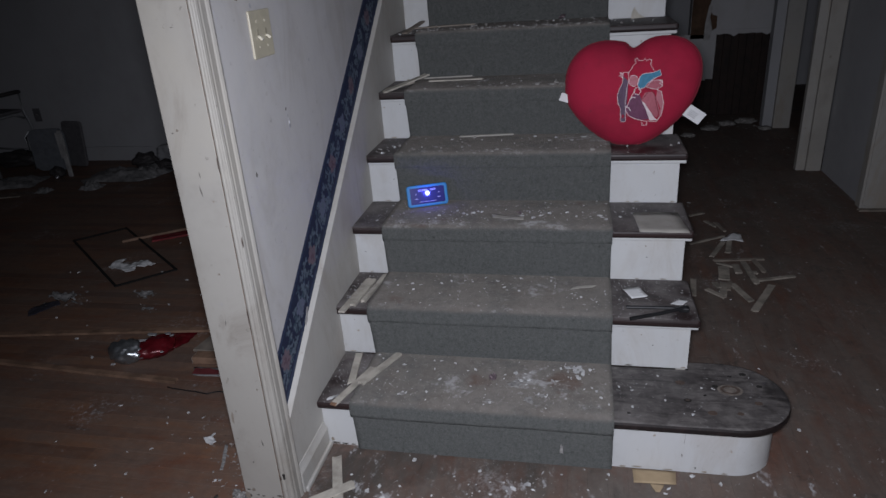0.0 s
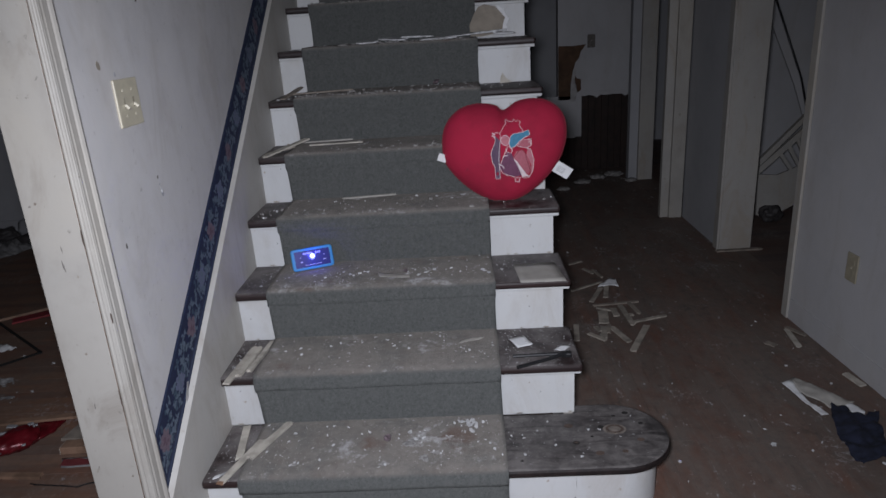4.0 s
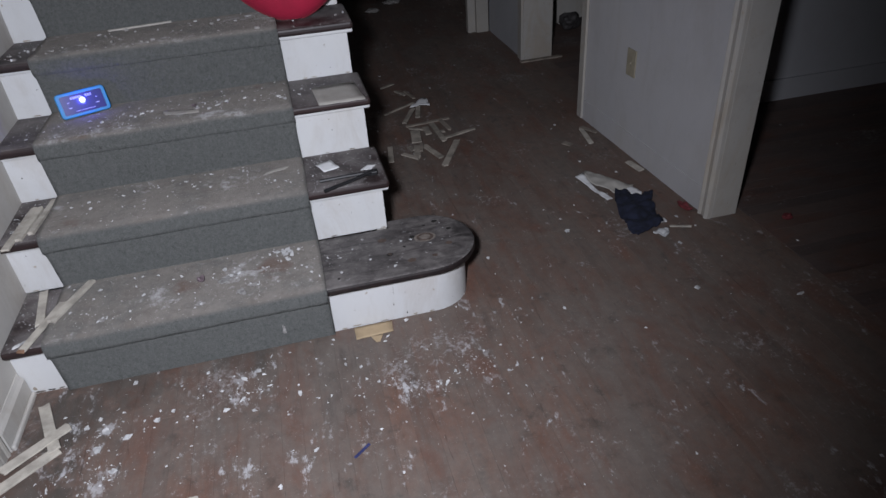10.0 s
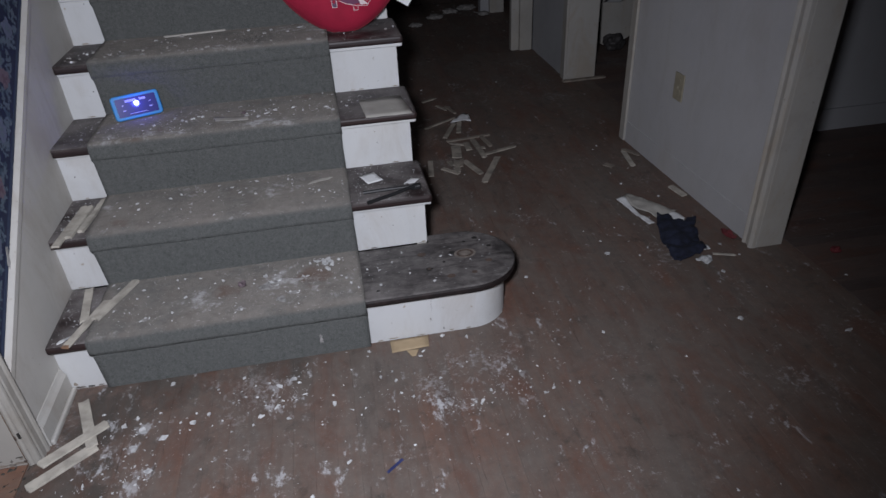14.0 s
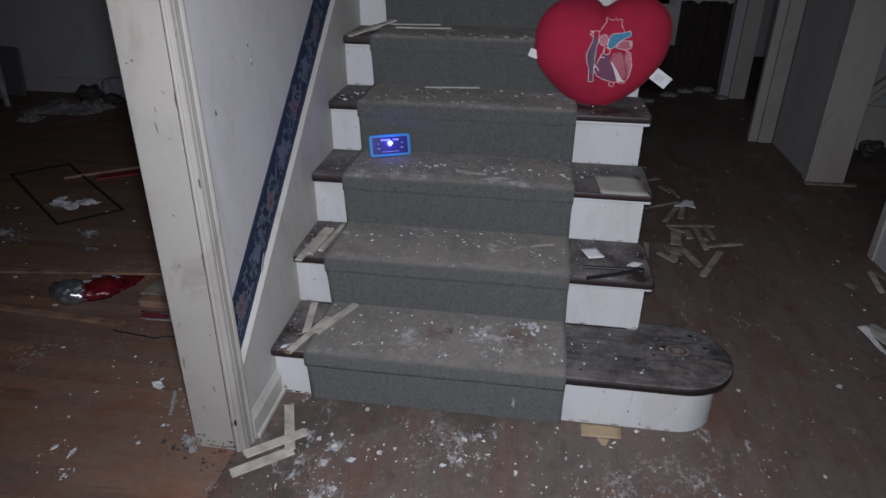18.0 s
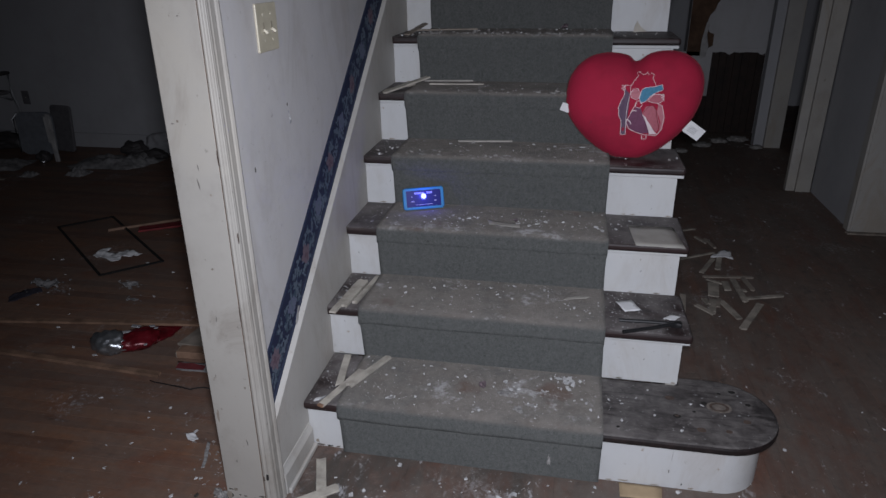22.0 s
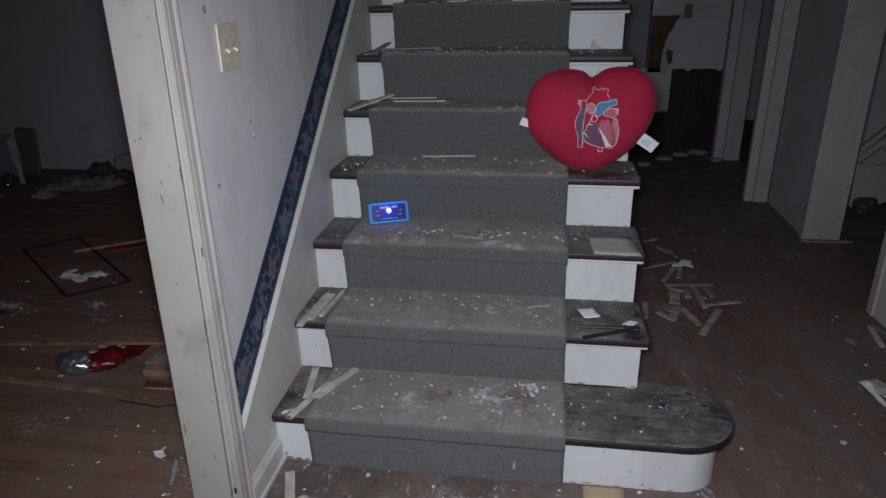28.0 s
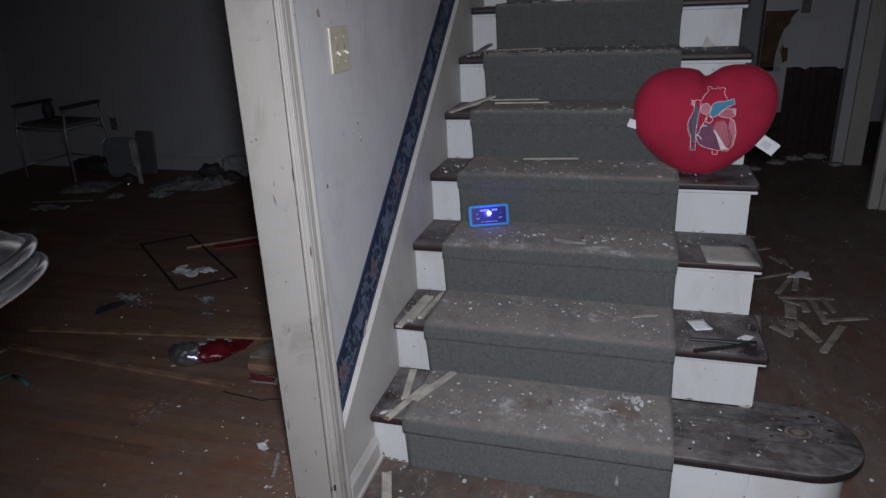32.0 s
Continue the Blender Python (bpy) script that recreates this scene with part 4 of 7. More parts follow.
# marks and chips in the wall paint
for y, z, w, h, mat in ((0.115, 1.066, 0.010, 0.012, "scuff"), (0.125, 1.023, 0.018, 0.026, "ink"), (0.124, 1.027, 0.009, 0.014, "paper"), (0.119, 1.045, 0.005, 0.010, "ink"), (-0.114, 0.947, 0.009, 0.014, "scuff"), (-0.113, 0.945, 0.004, 0.006, "hole"), (-0.063, 1.366, 0.018, 0.026, "buff"), (0.004, 1.342, 0.016, 0.012, "ink"), (0.326, 1.168, 0.008, 0.011, "ink"), (0.19, 1.515, 0.012, 0.010, "scar")):
    bm = prism([(w / 2 * rng.uniform(0.6, 1.1) * math.cos(a), h / 2 * rng.uniform(0.6, 1.1) * math.sin(a)) for a in np.linspace(0, 2 * math.pi, 11, endpoint=False)], 0.0005 + 0.0004 * (mat in ("paper", "hole")))
    bm.transform(Matrix(((0, 0, 1, WALL_X), (1, 0, 0, y), (0, 1, 0, z), (0, 0, 0, 1))))
    tagged(link("wall_scar", bm, M[mat]), "small chipped spot in the wall paint", "wall damage", "wall scars", "structure")
bm = prism([(-0.004, -0.030), (0.010, -0.018), (0.018, 0.002), (0.030, 0.022), (0.020, 0.026), (0.008, 0.006), (-0.006, -0.012)], 0.0010)
bm.transform(Matrix(((0, 0, 1, WALL_X + 0.0042), (1, 0, 0, 0.012), (0, 1, 0, 0.462), (0, 0, 0, 1))))
tagged(link("torn_border_flap", bm, M["drape"]), "pale torn flap of the wallpaper border above the cap", "wall damage", kind="structure")

# ---- things on the stairs ----


def smooth_loop(points, each):
    """A rounded closed outline through points."""
    out = []
    n = len(points)
    for k in range(n):
        p0, p1, p2, p3 = (np.array(points[(k + d) % n], float) for d in (-1, 0, 1, 2))
        for t in np.arange(each) / each:
            out.append(tuple(0.5 * (2 * p1 + (p2 - p0) * t + (2 * p0 - 5 * p1 + 4 * p2 - p3) * t * t + (3 * p1 - p0 - 3 * p2 + p3) * t ** 3)))
    return out


# the cushion's outline: notch, left lobe, foot, right lobe (centimetres)
HEART = [(0.0102 * x, 0.0098 * y) for x, y in smooth_loop([(0.1, 15.6), (-2.8, 17.6), (-6.8, 18.4), (-11.0, 18.3), (-15.4, 17.0), (-19.2, 14.0), (-21.8, 9.6), (-22.7, 4.0), (-22.0, -2.4), (-19.2, -7.2), (-15.2, -11.6), (-10.4, -15.4),
                                                              (-5.4, -17.9), (-0.4, -18.7), (4.2, -17.9), (9.0, -15.4), (13.6, -11.6), (17.8, -6.9), (20.8, -1.6), (22.4, 4.2), (22.5, 9.6), (20.9, 14.2), (17.6, 17.5), (13.4, 19.2), (8.8, 19.4), (4.6, 18.4)], 4)]
THICK = 0.088


def heart_depth(u, v):
    """How far the stuffed front stands out at u, v."""
    a = math.atan2(u, v)
    best = 1.0
    for k in range(len(HEART)):
        (x0, y0), (x1, y1) = HEART[k], HEART[(k + 1) % len(HEART)]
        den = (x1 - x0) * v - (y1 - y0) * u
        if abs(den) < 1e-9:
            continue
        s = (x0 * v - y0 * u) / -den
        if -1e-6 <= s <= 1 + 1e-6:
            px, py = x0 + s * (x1 - x0), y0 + s * (y1 - y0)
            if px * u + py * v > 0:
                best = min(best, math.hypot(u, v) / max(math.hypot(px, py), 1e-6)) if best < 1 else math.hypot(u, v) / max(math.hypot(px, py), 1e-6)
    return THICK * max(0.0, 1 - min(best, 1) ** 2.8) ** 0.55


pm = Matrix.Translation((0.966, 0.868, 0.938)) @ pose(0, 0, 0, -11, 0, -3)
pillow = thing("heart_cushion", "red plush heart-shaped cushion with a printed anatomical heart", "cushion", m=pm)
for side, name in ((-1, "front"), (1, "back")):
    bm = bmesh.new()
    mid = bm.verts.new((0, side * THICK, 0))
    rings = []
    for s in (0.15, 0.3, 0.45, 0.6, 0.72, 0.82, 0.9, 0.95, 0.98, 1.0):
        ring = []
        for x, y in HEART:
            d = THICK * max(0.0, 1 - s ** 2.8) ** 0.55
            w = 1 + 0.05 * noise.noise(Vector((x * 14, y * 14, side))) - 0.10 * s ** 6 * abs(noise.noise(Vector((x * 45, y * 45, 5))))
            ring.append(bm.verts.new((x * s, side * d * w, y * s)))
        rings.append(ring)
    n = len(HEART)
    for k in range(n):
        bm.faces.new((mid, rings[0][k], rings[0][(k + 1) % n]))
        for r0, r1 in zip(rings, rings[1:]):
            bm.faces.new((r0[k], r1[k], r1[(k + 1) % n], r0[(k + 1) % n]))
    bmesh.ops.recalc_face_normals(bm, faces=bm.faces)
    part(name, bm, M["plush"], pillow, smooth=True)
part("seam", tube([(x * 1.004, 0, y * 1.004) for x, y in HEART], 0.0028, 6, closed=True), M["p_dark"], pillow, "dark red piped seam")


def on_front(u, v, lift):
    return (u, -heart_depth(u, v) * (1 + 0.05 * noise.noise(Vector((u * 14, v * 14, -1)))) - lift, v)


def print_fill(key, px, lift):
    """A printed patch of the drawing, draped over the front."""
    bm = bmesh.new()
    vs = [bm.verts.new(((x - 432) / 1500, 0, (351 - y) / 1480)) for x, y in px]
    bm.faces.new(vs)
    bmesh.ops.triangulate(bm, faces=bm.faces)
    bmesh.ops.subdivide_edges(bm, edges=bm.edges, cuts=3, use_grid_fill=True)
    for v in bm.verts:
        v.co = on_front(v.co.x, v.co.z, lift)
    part("print", bm, M[key], pillow, smooth=True)


def print_line(px, width, lift, key="p_white", closed=False):
    pts = [((x - 432) / 1500, (351 - y) / 1480) for x, y in px]
    if closed:
        pts.append(pts[0])
    fine = []
    for (x0, y0), (x1, y1) in zip(pts, pts[1:]):
        n = max(1, int(math.hypot(x1 - x0, y1 - y0) / 0.006))
        fine += [(x0 + (x1 - x0) * k / n, y0 + (y1 - y0) * k / n) for k in range(n)]
    fine.append(pts[-1])
    bm = bmesh.new()
    rows = []
    for k, (x, y) in enumerate(fine):
        x0, y0 = fine[max(k - 1, 0)]
        x1, y1 = fine[min(k + 1, len(fine) - 1)]
        d = math.hypot(x1 - x0, y1 - y0) or 1
        nx, ny = -(y1 - y0) / d * width / 2, (x1 - x0) / d * width / 2
        rows.append((bm.verts.new(on_front(x + nx, y + ny, lift)), bm.verts.new(on_front(x - nx, y - ny, lift))))
    for a, b in zip(rows, rows[1:]):
        bm.faces.new((a[0], a[1], b[1], b[0]))
    part("print_outline", bm, M[key], pillow, smooth=True)


cava = [(383, 248), (410, 248), (412, 290), (404, 330), (400, 400), (405, 495), (380, 495), (378, 430), (363, 400), (358, 360), (368, 330), (382, 300)]
artery = [(465, 335), (458, 310), (468, 270), (482, 258), (530, 252), (565, 240), (572, 266), (540, 280), (512, 300), (490, 326)]
atrium = [(412, 285), (425, 266), (445, 263), (462, 285), (456, 310), (440, 320), (420, 310)]
left_a = [(500, 322), (528, 290), (578, 288), (580, 320), (556, 334), (530, 332)]
right_v = [(405, 438), (425, 380), (448, 352), (472, 362), (482, 392), (505, 430), (526, 482), (480, 487), (430, 470)]
left_v = [(478, 385), (496, 350), (530, 346), (552, 372), (574, 440), (562, 476), (542, 470), (510, 420)]
septum = [(480, 390), (496, 402), (548, 474), (566, 488), (526, 490), (502, 430)]
outer_w = [(556, 340), (575, 346), (590, 400), (587, 452), (570, 480), (576, 430), (552, 372)]
for key, px in (("p_cava", cava), ("p_pink", atrium), ("p_rose", left_a), ("p_purple", right_v), ("p_rose", left_v), ("p_pink", outer_w)):
    print_fill(key, px, 0.0024)
print_fill("p_blue", artery, 0.0030)
print_fill("p_white", septum, 0.0032)
for px in (cava, atrium, left_a, artery):
    print_line(px, 0.0015, 0.0040, closed=True)
print_line([(412, 252), (428, 222), (445, 200), (438, 182), (452, 180), (458, 191), (468, 192), (480, 192), (488, 180), (496, 195), (508, 185), (522, 192), (516, 212), (530, 235), (536, 246)], 0.0015, 0.0040)
print_line([(448, 335), (432, 362), (416, 400), (402, 432), (418, 464), (450, 480), (500, 492), (560, 496), (584, 462), (591, 402), (576, 345), (552, 336)], 0.0018, 0.0042)
print_line([(440, 340), (448, 325), (466, 325), (476, 345), (464, 360), (446, 356), (440, 340)], 0.0018, 0.0045)
print_line([(488, 496), (488, 514), (511, 514), (511, 496)], 0.002, 0.0034)
print_line([(420, 385), (432, 372), (450, 374)], 0.003, 0.0045)
print_line([(402, 418), (418, 424), (428, 440)], 0.003, 0.0045)
print_line([(496, 322), (515, 345), (500, 362), (480, 385)], 0.0018, 0.0045, "p_dark")
print_line([(515, 330), (545, 360), (556, 410), (572, 462)], 0.002, 0.0045, "p_dark")
print_line([(366, 248), (382, 256), (366, 265), (382, 274)], 0.003, 0.0045)
print_line([(562, 292), (581, 296), (564, 305), (581, 314)], 0.002, 0.0045)
for u, v, turn, w, h in ((0.2, -0.065, -32, 0.07, 0.045), (-0.226, 0.0, 18, 0.035, 0.03)):
    bm = prism(rounded(w, h, 0.002), 0.0012)
    bm.transform(UPRIGHT)
    bm.transform(Matrix.Translation((u + (0.015 if u > 0 else -0.008), -0.012, v - 0.012)) @ pose(0, 0, 0, 0, -turn if u > 0 else turn, 0) @ pose(0, 0, 0, 12, 0, 20))
    tag = part("label_tag", bm, M["paper"], pillow, "white cloth care tag")
    if u > 0:
        bm = boxes(*[(-0.024, -0.0018, z, 0.010, -0.0013, z + 0.0022) for z in (-0.012, -0.006, 0.0, 0.006)])
        bm.transform(Matrix.Translation((u + 0.015, -0.012, v - 0.012)) @ pose(0, 0, 0, 0, -turn, 0) @ pose(0, 0, 0, 12, 0, 20))
        part("print", bm, M["ink"], tag)

# the lit device: a small screen in a blue rubber case, leaning on the carpet
dm = Matrix.Translation((0.240, 0.657, 0.583)) @ pose(0, 0, 0, 0, 0, 23) @ pose(0, 0, 0, -17, 0, 0) @ UPRIGHT
device = thing("handheld_meter", "small lit handheld device in a blue rubber case on the stairs", "device", m=dm @ Matrix.Translation((0, 0.0405, 0)))
part("case", prism(rounded(0.152, 0.080, 0.011), 0.016, bevel=0.003), M["rubber"], device)
part("screen", prism(rounded(0.128, 0.060, 0.004), 0.0012, Matrix.Translation((0, 0, 0.0158))), M["screen"], device)
part("lettering", boxes(*[(x, 0.016, 0.0171, x + 0.0055, 0.0235, 0.0176) for x in (-0.033, -0.026, -0.019, -0.012, -0.005, 0.012, 0.019, 0.026)]), M["glow"], device)
part("lettering", boxes((-0.03, -0.023, 0.0171, 0.03, -0.0215, 0.0176), (-0.047, -0.011, 0.0171, -0.037, -0.008, 0.0176), (0.037, -0.011, 0.0171, 0.047, -0.008, 0.0176), (-0.046, 0.006, 0.0171, -0.041, 0.009, 0.0176), (0.041, 0.006, 0.0171, 0.046, 0.009, 0.0176), (-0.006, -0.004, 0.0171, 0.006, -0.002, 0.0176)), M["glow"], device)
bm = bmesh.new()
bmesh.ops.create_uvsphere(bm, u_segments=14, v_segments=8, radius=0.0095)
bm.transform(Matrix.Translation((0.0, 0.008, 0.0185)))
part("led", bm, M["led"], device, "bright blue-white indicator lamp", smooth=True)
blue = bpy.data.lights.new("device_glow", "POINT")
blue.energy, blue.color, blue.shadow_soft_size = 0.24, (0.07, 0.08, 1.0), 0.012
blue_ob = new("device_glow", blue)
blue_ob.location = device.matrix_world @ Vector((0, 0.008, 0.045))


# ---- loose laths, papers and crumbs ----
def lath(x0, y0, x1, y1, z, width=0.03, thick=0.006, mat="lath", name="wood_lath", label="", lift=0.0, group="loose wood laths"):
    """A broken strip of wood from one point to another; lift raises the far end."""
    d = math.hypot(x1 - x0, y1 - y0)
    r = random.Random(round(1000 * (x0 + 3 * y0)))
    h = width / 2
    outline = [(0, -h), (d * 0.5, -h * r.uniform(0.93, 1.02)), (d, -h), (d + r.uniform(-0.008, 0.01), r.uniform(-0.4, 0.4) * h), (d - r.uniform(0, 0.006), h), (d * 0.4, h * r.uniform(0.94, 1.0)), (0, h), (r.uniform(-0.006, 0.008), r.uniform(-0.3, 0.3) * h)]
    bm = prism(outline, thick, bevel=0.0009)
    ob = link(name, bm, M[mat])
    ob.matrix_world = Matrix.Translation((x0, y0, z)) @ pose(0, 0, 0, 0, 0, math.degrees(math.atan2(y1 - y0, x1 - x0))) @ pose(0, 0, 0, 0, -math.degrees(math.atan2(lift, d)), 0)
    return tagged(ob, label or "pale broken strip of raw lath wood", "lath", group)


T1, T2, T3, T4, T5, T6 = (RISE * k for k in range(1, 7))
on1 = "pale strip of lath on the bottom stair"
lath(0.085, 0.066, 0.056, 0.246, T1, 0.024, 0.006, label=on1)
over = lath(0.068, -0.052, 0.137, 0.149, T1 + 0.0072, 0.022, 0.006, label=on1, lift=0.004)
broken = part("broken_end", boxes((-0.0042, -0.0105, 0.0003, 0.006, 0.0105, 0.0064), bevel=0.001), M["cutwood"], over, "brown broken end")
broken.matrix_world = over.matrix_world
lath(0.124, 0.048, 0.204, 0.230, T1 + 0.0142, 0.022, 0.009, label=on1)
lath(0.034, 0.190, 0.056, 0.432, T2, 0.022, 0.007, label="pale strip of lath on the second stair")
lath(0.058, 0.235, 0.074, 0.425, T2, 0.020, 0.009, label="pale strip of lath on the second stair")
lath(0.086, 0.262, 0.108, 0.470, T2 + 0.0005, 0.016, 0.010, label="narrow strip of lath on the second stair")
lath(0.327, 0.932, 0.533, 0.958, T4 + 0.0115, 0.012, 0.006, "card", label="thin pale stick on the carpet")
lath(0.026, 0.955, 0.165, 1.140, T5, 0.028, 0.007, "lath", label="pale strip of lath across a dusty tread", lift=0.034)
lath(0.018, 1.010, 0.118, 1.085, T5, 0.020, 0.006, "heaplath", label="dusty grey strip of lath on an upper tread", lift=0.012)
lath(0.138, 1.186, 0.341, 1.208, T5 + 0.0115, 0.014, 0.006, "card", label="thin pale stick on the carpet")
lath(0.176, 1.107, 0.394, 1.122, T5 + 0.0115, 0.014, 0.006, label="thin pale stick on the carpet")
lath(0.050, 1.260, 0.090, 1.440, T6, 0.026, 0.006, "dustylath", label="dusty lath leaning up the stair edge", lift=0.03)
lath(0.050, 1.330, 0.330, 1.400, T6 + 0.0115, 0.016, 0.006, "dustylath", label="thin dusty stick on the carpet")
lath(0.056, -0.06, 0.131, -0.258, 0.0005, 0.030, 0.007, label="pale strip of lath on the hall floor", lift=0.010)
lath(0.153, -0.184, 0.01, -0.291, 0.0165, 0.032, 0.006, label="pale strip of lath on the hall floor", lift=-0.006)
lath(-0.004, -0.356, 0.134, -0.246, 0.0005, 0.032, 0.007, label="pale strip of lath on the hall floor")
lath(0.314, -0.516, 0.512, -0.522, 0.0005, 0.030, 0.007, label="single pale strip of lath lying on the floor")
PILE_OF = [(1.354, 1.690, 1.538, 1.803, 0.014), (1.429, 1.518, 1.514, 1.700, 0.024), (1.509, 1.555, 1.545, 1.711, 0.026), (1.435, 1.492, 1.665, 1.518, 0.020), (1.442, 1.446, 1.502, 1.408, 0.014),
           (1.438, 1.253, 1.459, 1.390, 0.048), (1.413, 1.131, 1.437, 1.247, 0.032), (1.349, 1.168, 1.415, 1.088, 0.022), (1.437, 1.145, 1.459, 1.238, 0.018), (1.469, 1.239, 1.517, 1.079, 0.028),
           (1.519, 1.429, 1.518, 1.340, 0.032), (1.557, 1.446, 1.568, 1.222, 0.026), (1.563, 1.370, 1.606, 1.363, 0.020), (1.613, 1.485, 1.631, 1.360, 0.022), (1.574, 1.251, 1.743, 1.306, 0.020)]
PILE_OF += [(1.637, 1.241, 1.512, 0.997, 0.030), (1.393, 1.237, 1.405, 1.180, 0.022), (1.469, 1.978, 1.509, 1.897, 0.018), (1.524, 1.992, 1.555, 1.869, 0.018), (1.308, 1.262, 1.284, 1.100, 0.026), (1.398, 2.056, 1.482, 2.103, 0.018)]
for k, (x0, y0, x1, y1, w) in enumerate(PILE_OF):
    lath(x0, y0, x1, y1, 0.0005 + (k % 3) * 0.0075, w, 0.007, "dustylath" if k % 5 == 3 else "heaplath", label="broken lath in a heap on the corridor floor", group="heap of broken laths")
lath(2.307, 2.201, 2.582, 2.208, 0.0005, 0.030, 0.010, "dustylath", label="loose wooden strip at the foot of the corridor casing")
lath(2.238, 1.138, 2.214, 0.970, 0.0005, 0.024, 0.005, "lath", label="short lath beside the hall wall")
lath(2.240, 1.150, 2.285, 1.060, 0.006, 0.022, 0.005, "dustylath", label="short lath beside the hall wall")
lath(2.098, 1.026, 2.125, 0.985, 0.0005, 0.034, 0.004, "dustylath", label="chip of wood on the floor")
lath(2.178, 0.206, 2.250, 0.178, 0.0005, 0.011, 0.004, "lath", label="thin splinter beside the navy rag")
lath(2.281, 0.735, 2.297, 0.640, 0.0005, 0.03, 0.006, "lath", label="offcut of wood at the foot of the wall")
lath(1.166, 0.346, 1.255, 0.351, 0.0005, 0.014, 0.004, "lath", label="splinter on the floor beside the stairs")


def sheet(name, label, category, corners, z, mat, curl=0.006, group="", cuts=5, thick=0.0008):
    """A scrap of paper or cloth: four corners, a little curled."""
    bm = bmesh.new()
    c = [Vector((x, y, 0)) for x, y in corners]
    sd = random.Random(round(1000 * (corners[0][0] + corners[0][1])))
    off = sd.uniform(0, 40)
    g = []
    for i in range(cuts + 1):
        row = []
        for j in range(cuts + 1):
            s, t = i / cuts, j / cuts
            p = (c[0] * (1 - s) + c[1] * s) * (1 - t) + (c[3] * (1 - s) + c[2] * s) * t
            lift = curl * (abs(noise.noise(Vector((p.x * 14 + off, p.y * 14, 1)))) + 0.7 * (max(abs(s - 0.5), abs(t - 0.5)) * 2) ** 3 * sd.uniform(0, 1))
            row.append(bm.verts.new((p.x, p.y, z + lift)))
        g.append(row)
    for a, b in zip(g, g[1:]):
        for j in range(cuts):
            bm.faces.new((a[j], b[j], b[j + 1], a[j + 1]))
    bmesh.ops.recalc_face_normals(bm, faces=bm.faces)
    bmesh.ops.solidify(bm, geom=bm.faces[:], thickness=thick)
    low = min(v.co.z for v in bm.verts)
    for v in bm.verts:
        v.co.z -= low - z
    return tagged(link(name, bm, M[mat], smooth=True), label, category, group)


sheet("paper_card", "square grey-white card lying on a stair tread", "paper", [(0.984, 0.452), (1.137, 0.453), (1.12, 0.635), (0.971, 0.63)], T3, "card", 0.003)
sheet("paper_scrap", "scrap of white paper on the second stair tread", "paper", [(0.934, 0.417), (0.987, 0.436), (1.012, 0.372), (0.961, 0.353)], T2, "paper", 0.004, "paper scraps")
sheet("paper_scrap", "small scrap of white paper beside the black sticks", "paper", [(1.076, 0.324), (1.105, 0.361), (1.133, 0.349), (1.109, 0.319)], T2, "paper", 0.004, "paper scraps")
sheet("paper_scrap", "curled strip of pale paper on the carpet", "paper", [(0.488, 0.574), (0.602, 0.547), (0.604, 0.522), (0.498, 0.539)], T3 + 0.012, "card", 0.004, "paper scraps")
sheet("cardboard_piece", "torn piece of brown cardboard standing out from the bottom riser", "cardboard", [(0.958, 0), (1.08, 0), (1.075, -0.053), (0.958, -0.058)], 0.0005, "cardboard", 0.0002, thick=0.0016)
sheet("cardboard_piece", "small torn corner of brown cardboard on the floor", "cardboard", [(1.003, -0.06), (1.042, -0.058), (1.027, -0.089), (1.016, -0.089)], 0.0005, "cardboard", 0.002, thick=0.002)


def scrap(name, label, category, outline, z, mat, curl, group="", thick=0.002, rough=12.0):
    """A torn flat piece with its own outline, rumpled."""
    bm = bmesh.new()
    bm.faces.new([bm.verts.new((x, y, 0)) for x, y in outline])
    bmesh.ops.triangulate(bm, faces=bm.faces)
    for _ in range(3):
        bmesh.ops.subdivide_edges(bm, edges=bm.edges, cuts=1, use_grid_fill=True)
    for v in bm.verts:
        v.co.z = curl * (0.5 + noise.noise(Vector((v.co.x * rough, v.co.y * rough, 3))) + 0.5 * noise.noise(Vector((v.co.x * rough * 3, v.co.y * rough * 3, 5))))
    bmesh.ops.recalc_face_normals(bm, faces=bm.faces)
    bmesh.ops.solidify(bm, geom=bm.faces[:], thickness=thick)
    low = min(v.co.z for v in bm.verts)
    for v in bm.verts:
        v.co.z += z - low
    return tagged(link(name, bm, M[mat], smooth=True), label, category, group)


scrap("navy_rag", "navy blue scrap of cloth on the hall floor", "rag", [(2.105, 0.512), (2.140, 0.462), (2.178, 0.422), (2.207, 0.448), (2.240, 0.448), (2.214, 0.405), (2.186, 0.366), (2.178, 0.318), (2.163, 0.272), (2.160, 0.238), (2.148, 0.208), (2.110, 0.190), (2.068, 0.182), (2.027, 0.168), (2.016, 0.191), (2.018, 0.245), (2.029, 0.299), (2.040, 0.356), (2.057, 0.414)], 0.006, "navy", 0.026, rough=16.0)
scrap("candy_wrapper", "small crushed silver and red wrapper on the bottom stair", "litter", [(0.524, 0.115), (0.537, 0.102), (0.546, 0.114), (0.544, 0.139), (0.532, 0.147), (0.523, 0.133)], T1 + 0.0118, "wrapper", 0.010, rough=60.0)
scrap("candy_wrapper", "small crushed reddish wrapper on the carpet", "litter", [(0.578, 0.568), (0.59, 0.562), (0.595, 0.579), (0.589, 0.593), (0.578, 0.587)], T3 + 0.0118, "wrapper", 0.014, rough=40.0)
scrap("candy_wrapper", "small crushed wrapper on an upper stair", "litter", [(0.690, 1.400), (0.715, 1.395), (0.720, 1.425), (0.700, 1.440)], T6 + 0.0118, "wrapper", 0.02, rough=40.0)
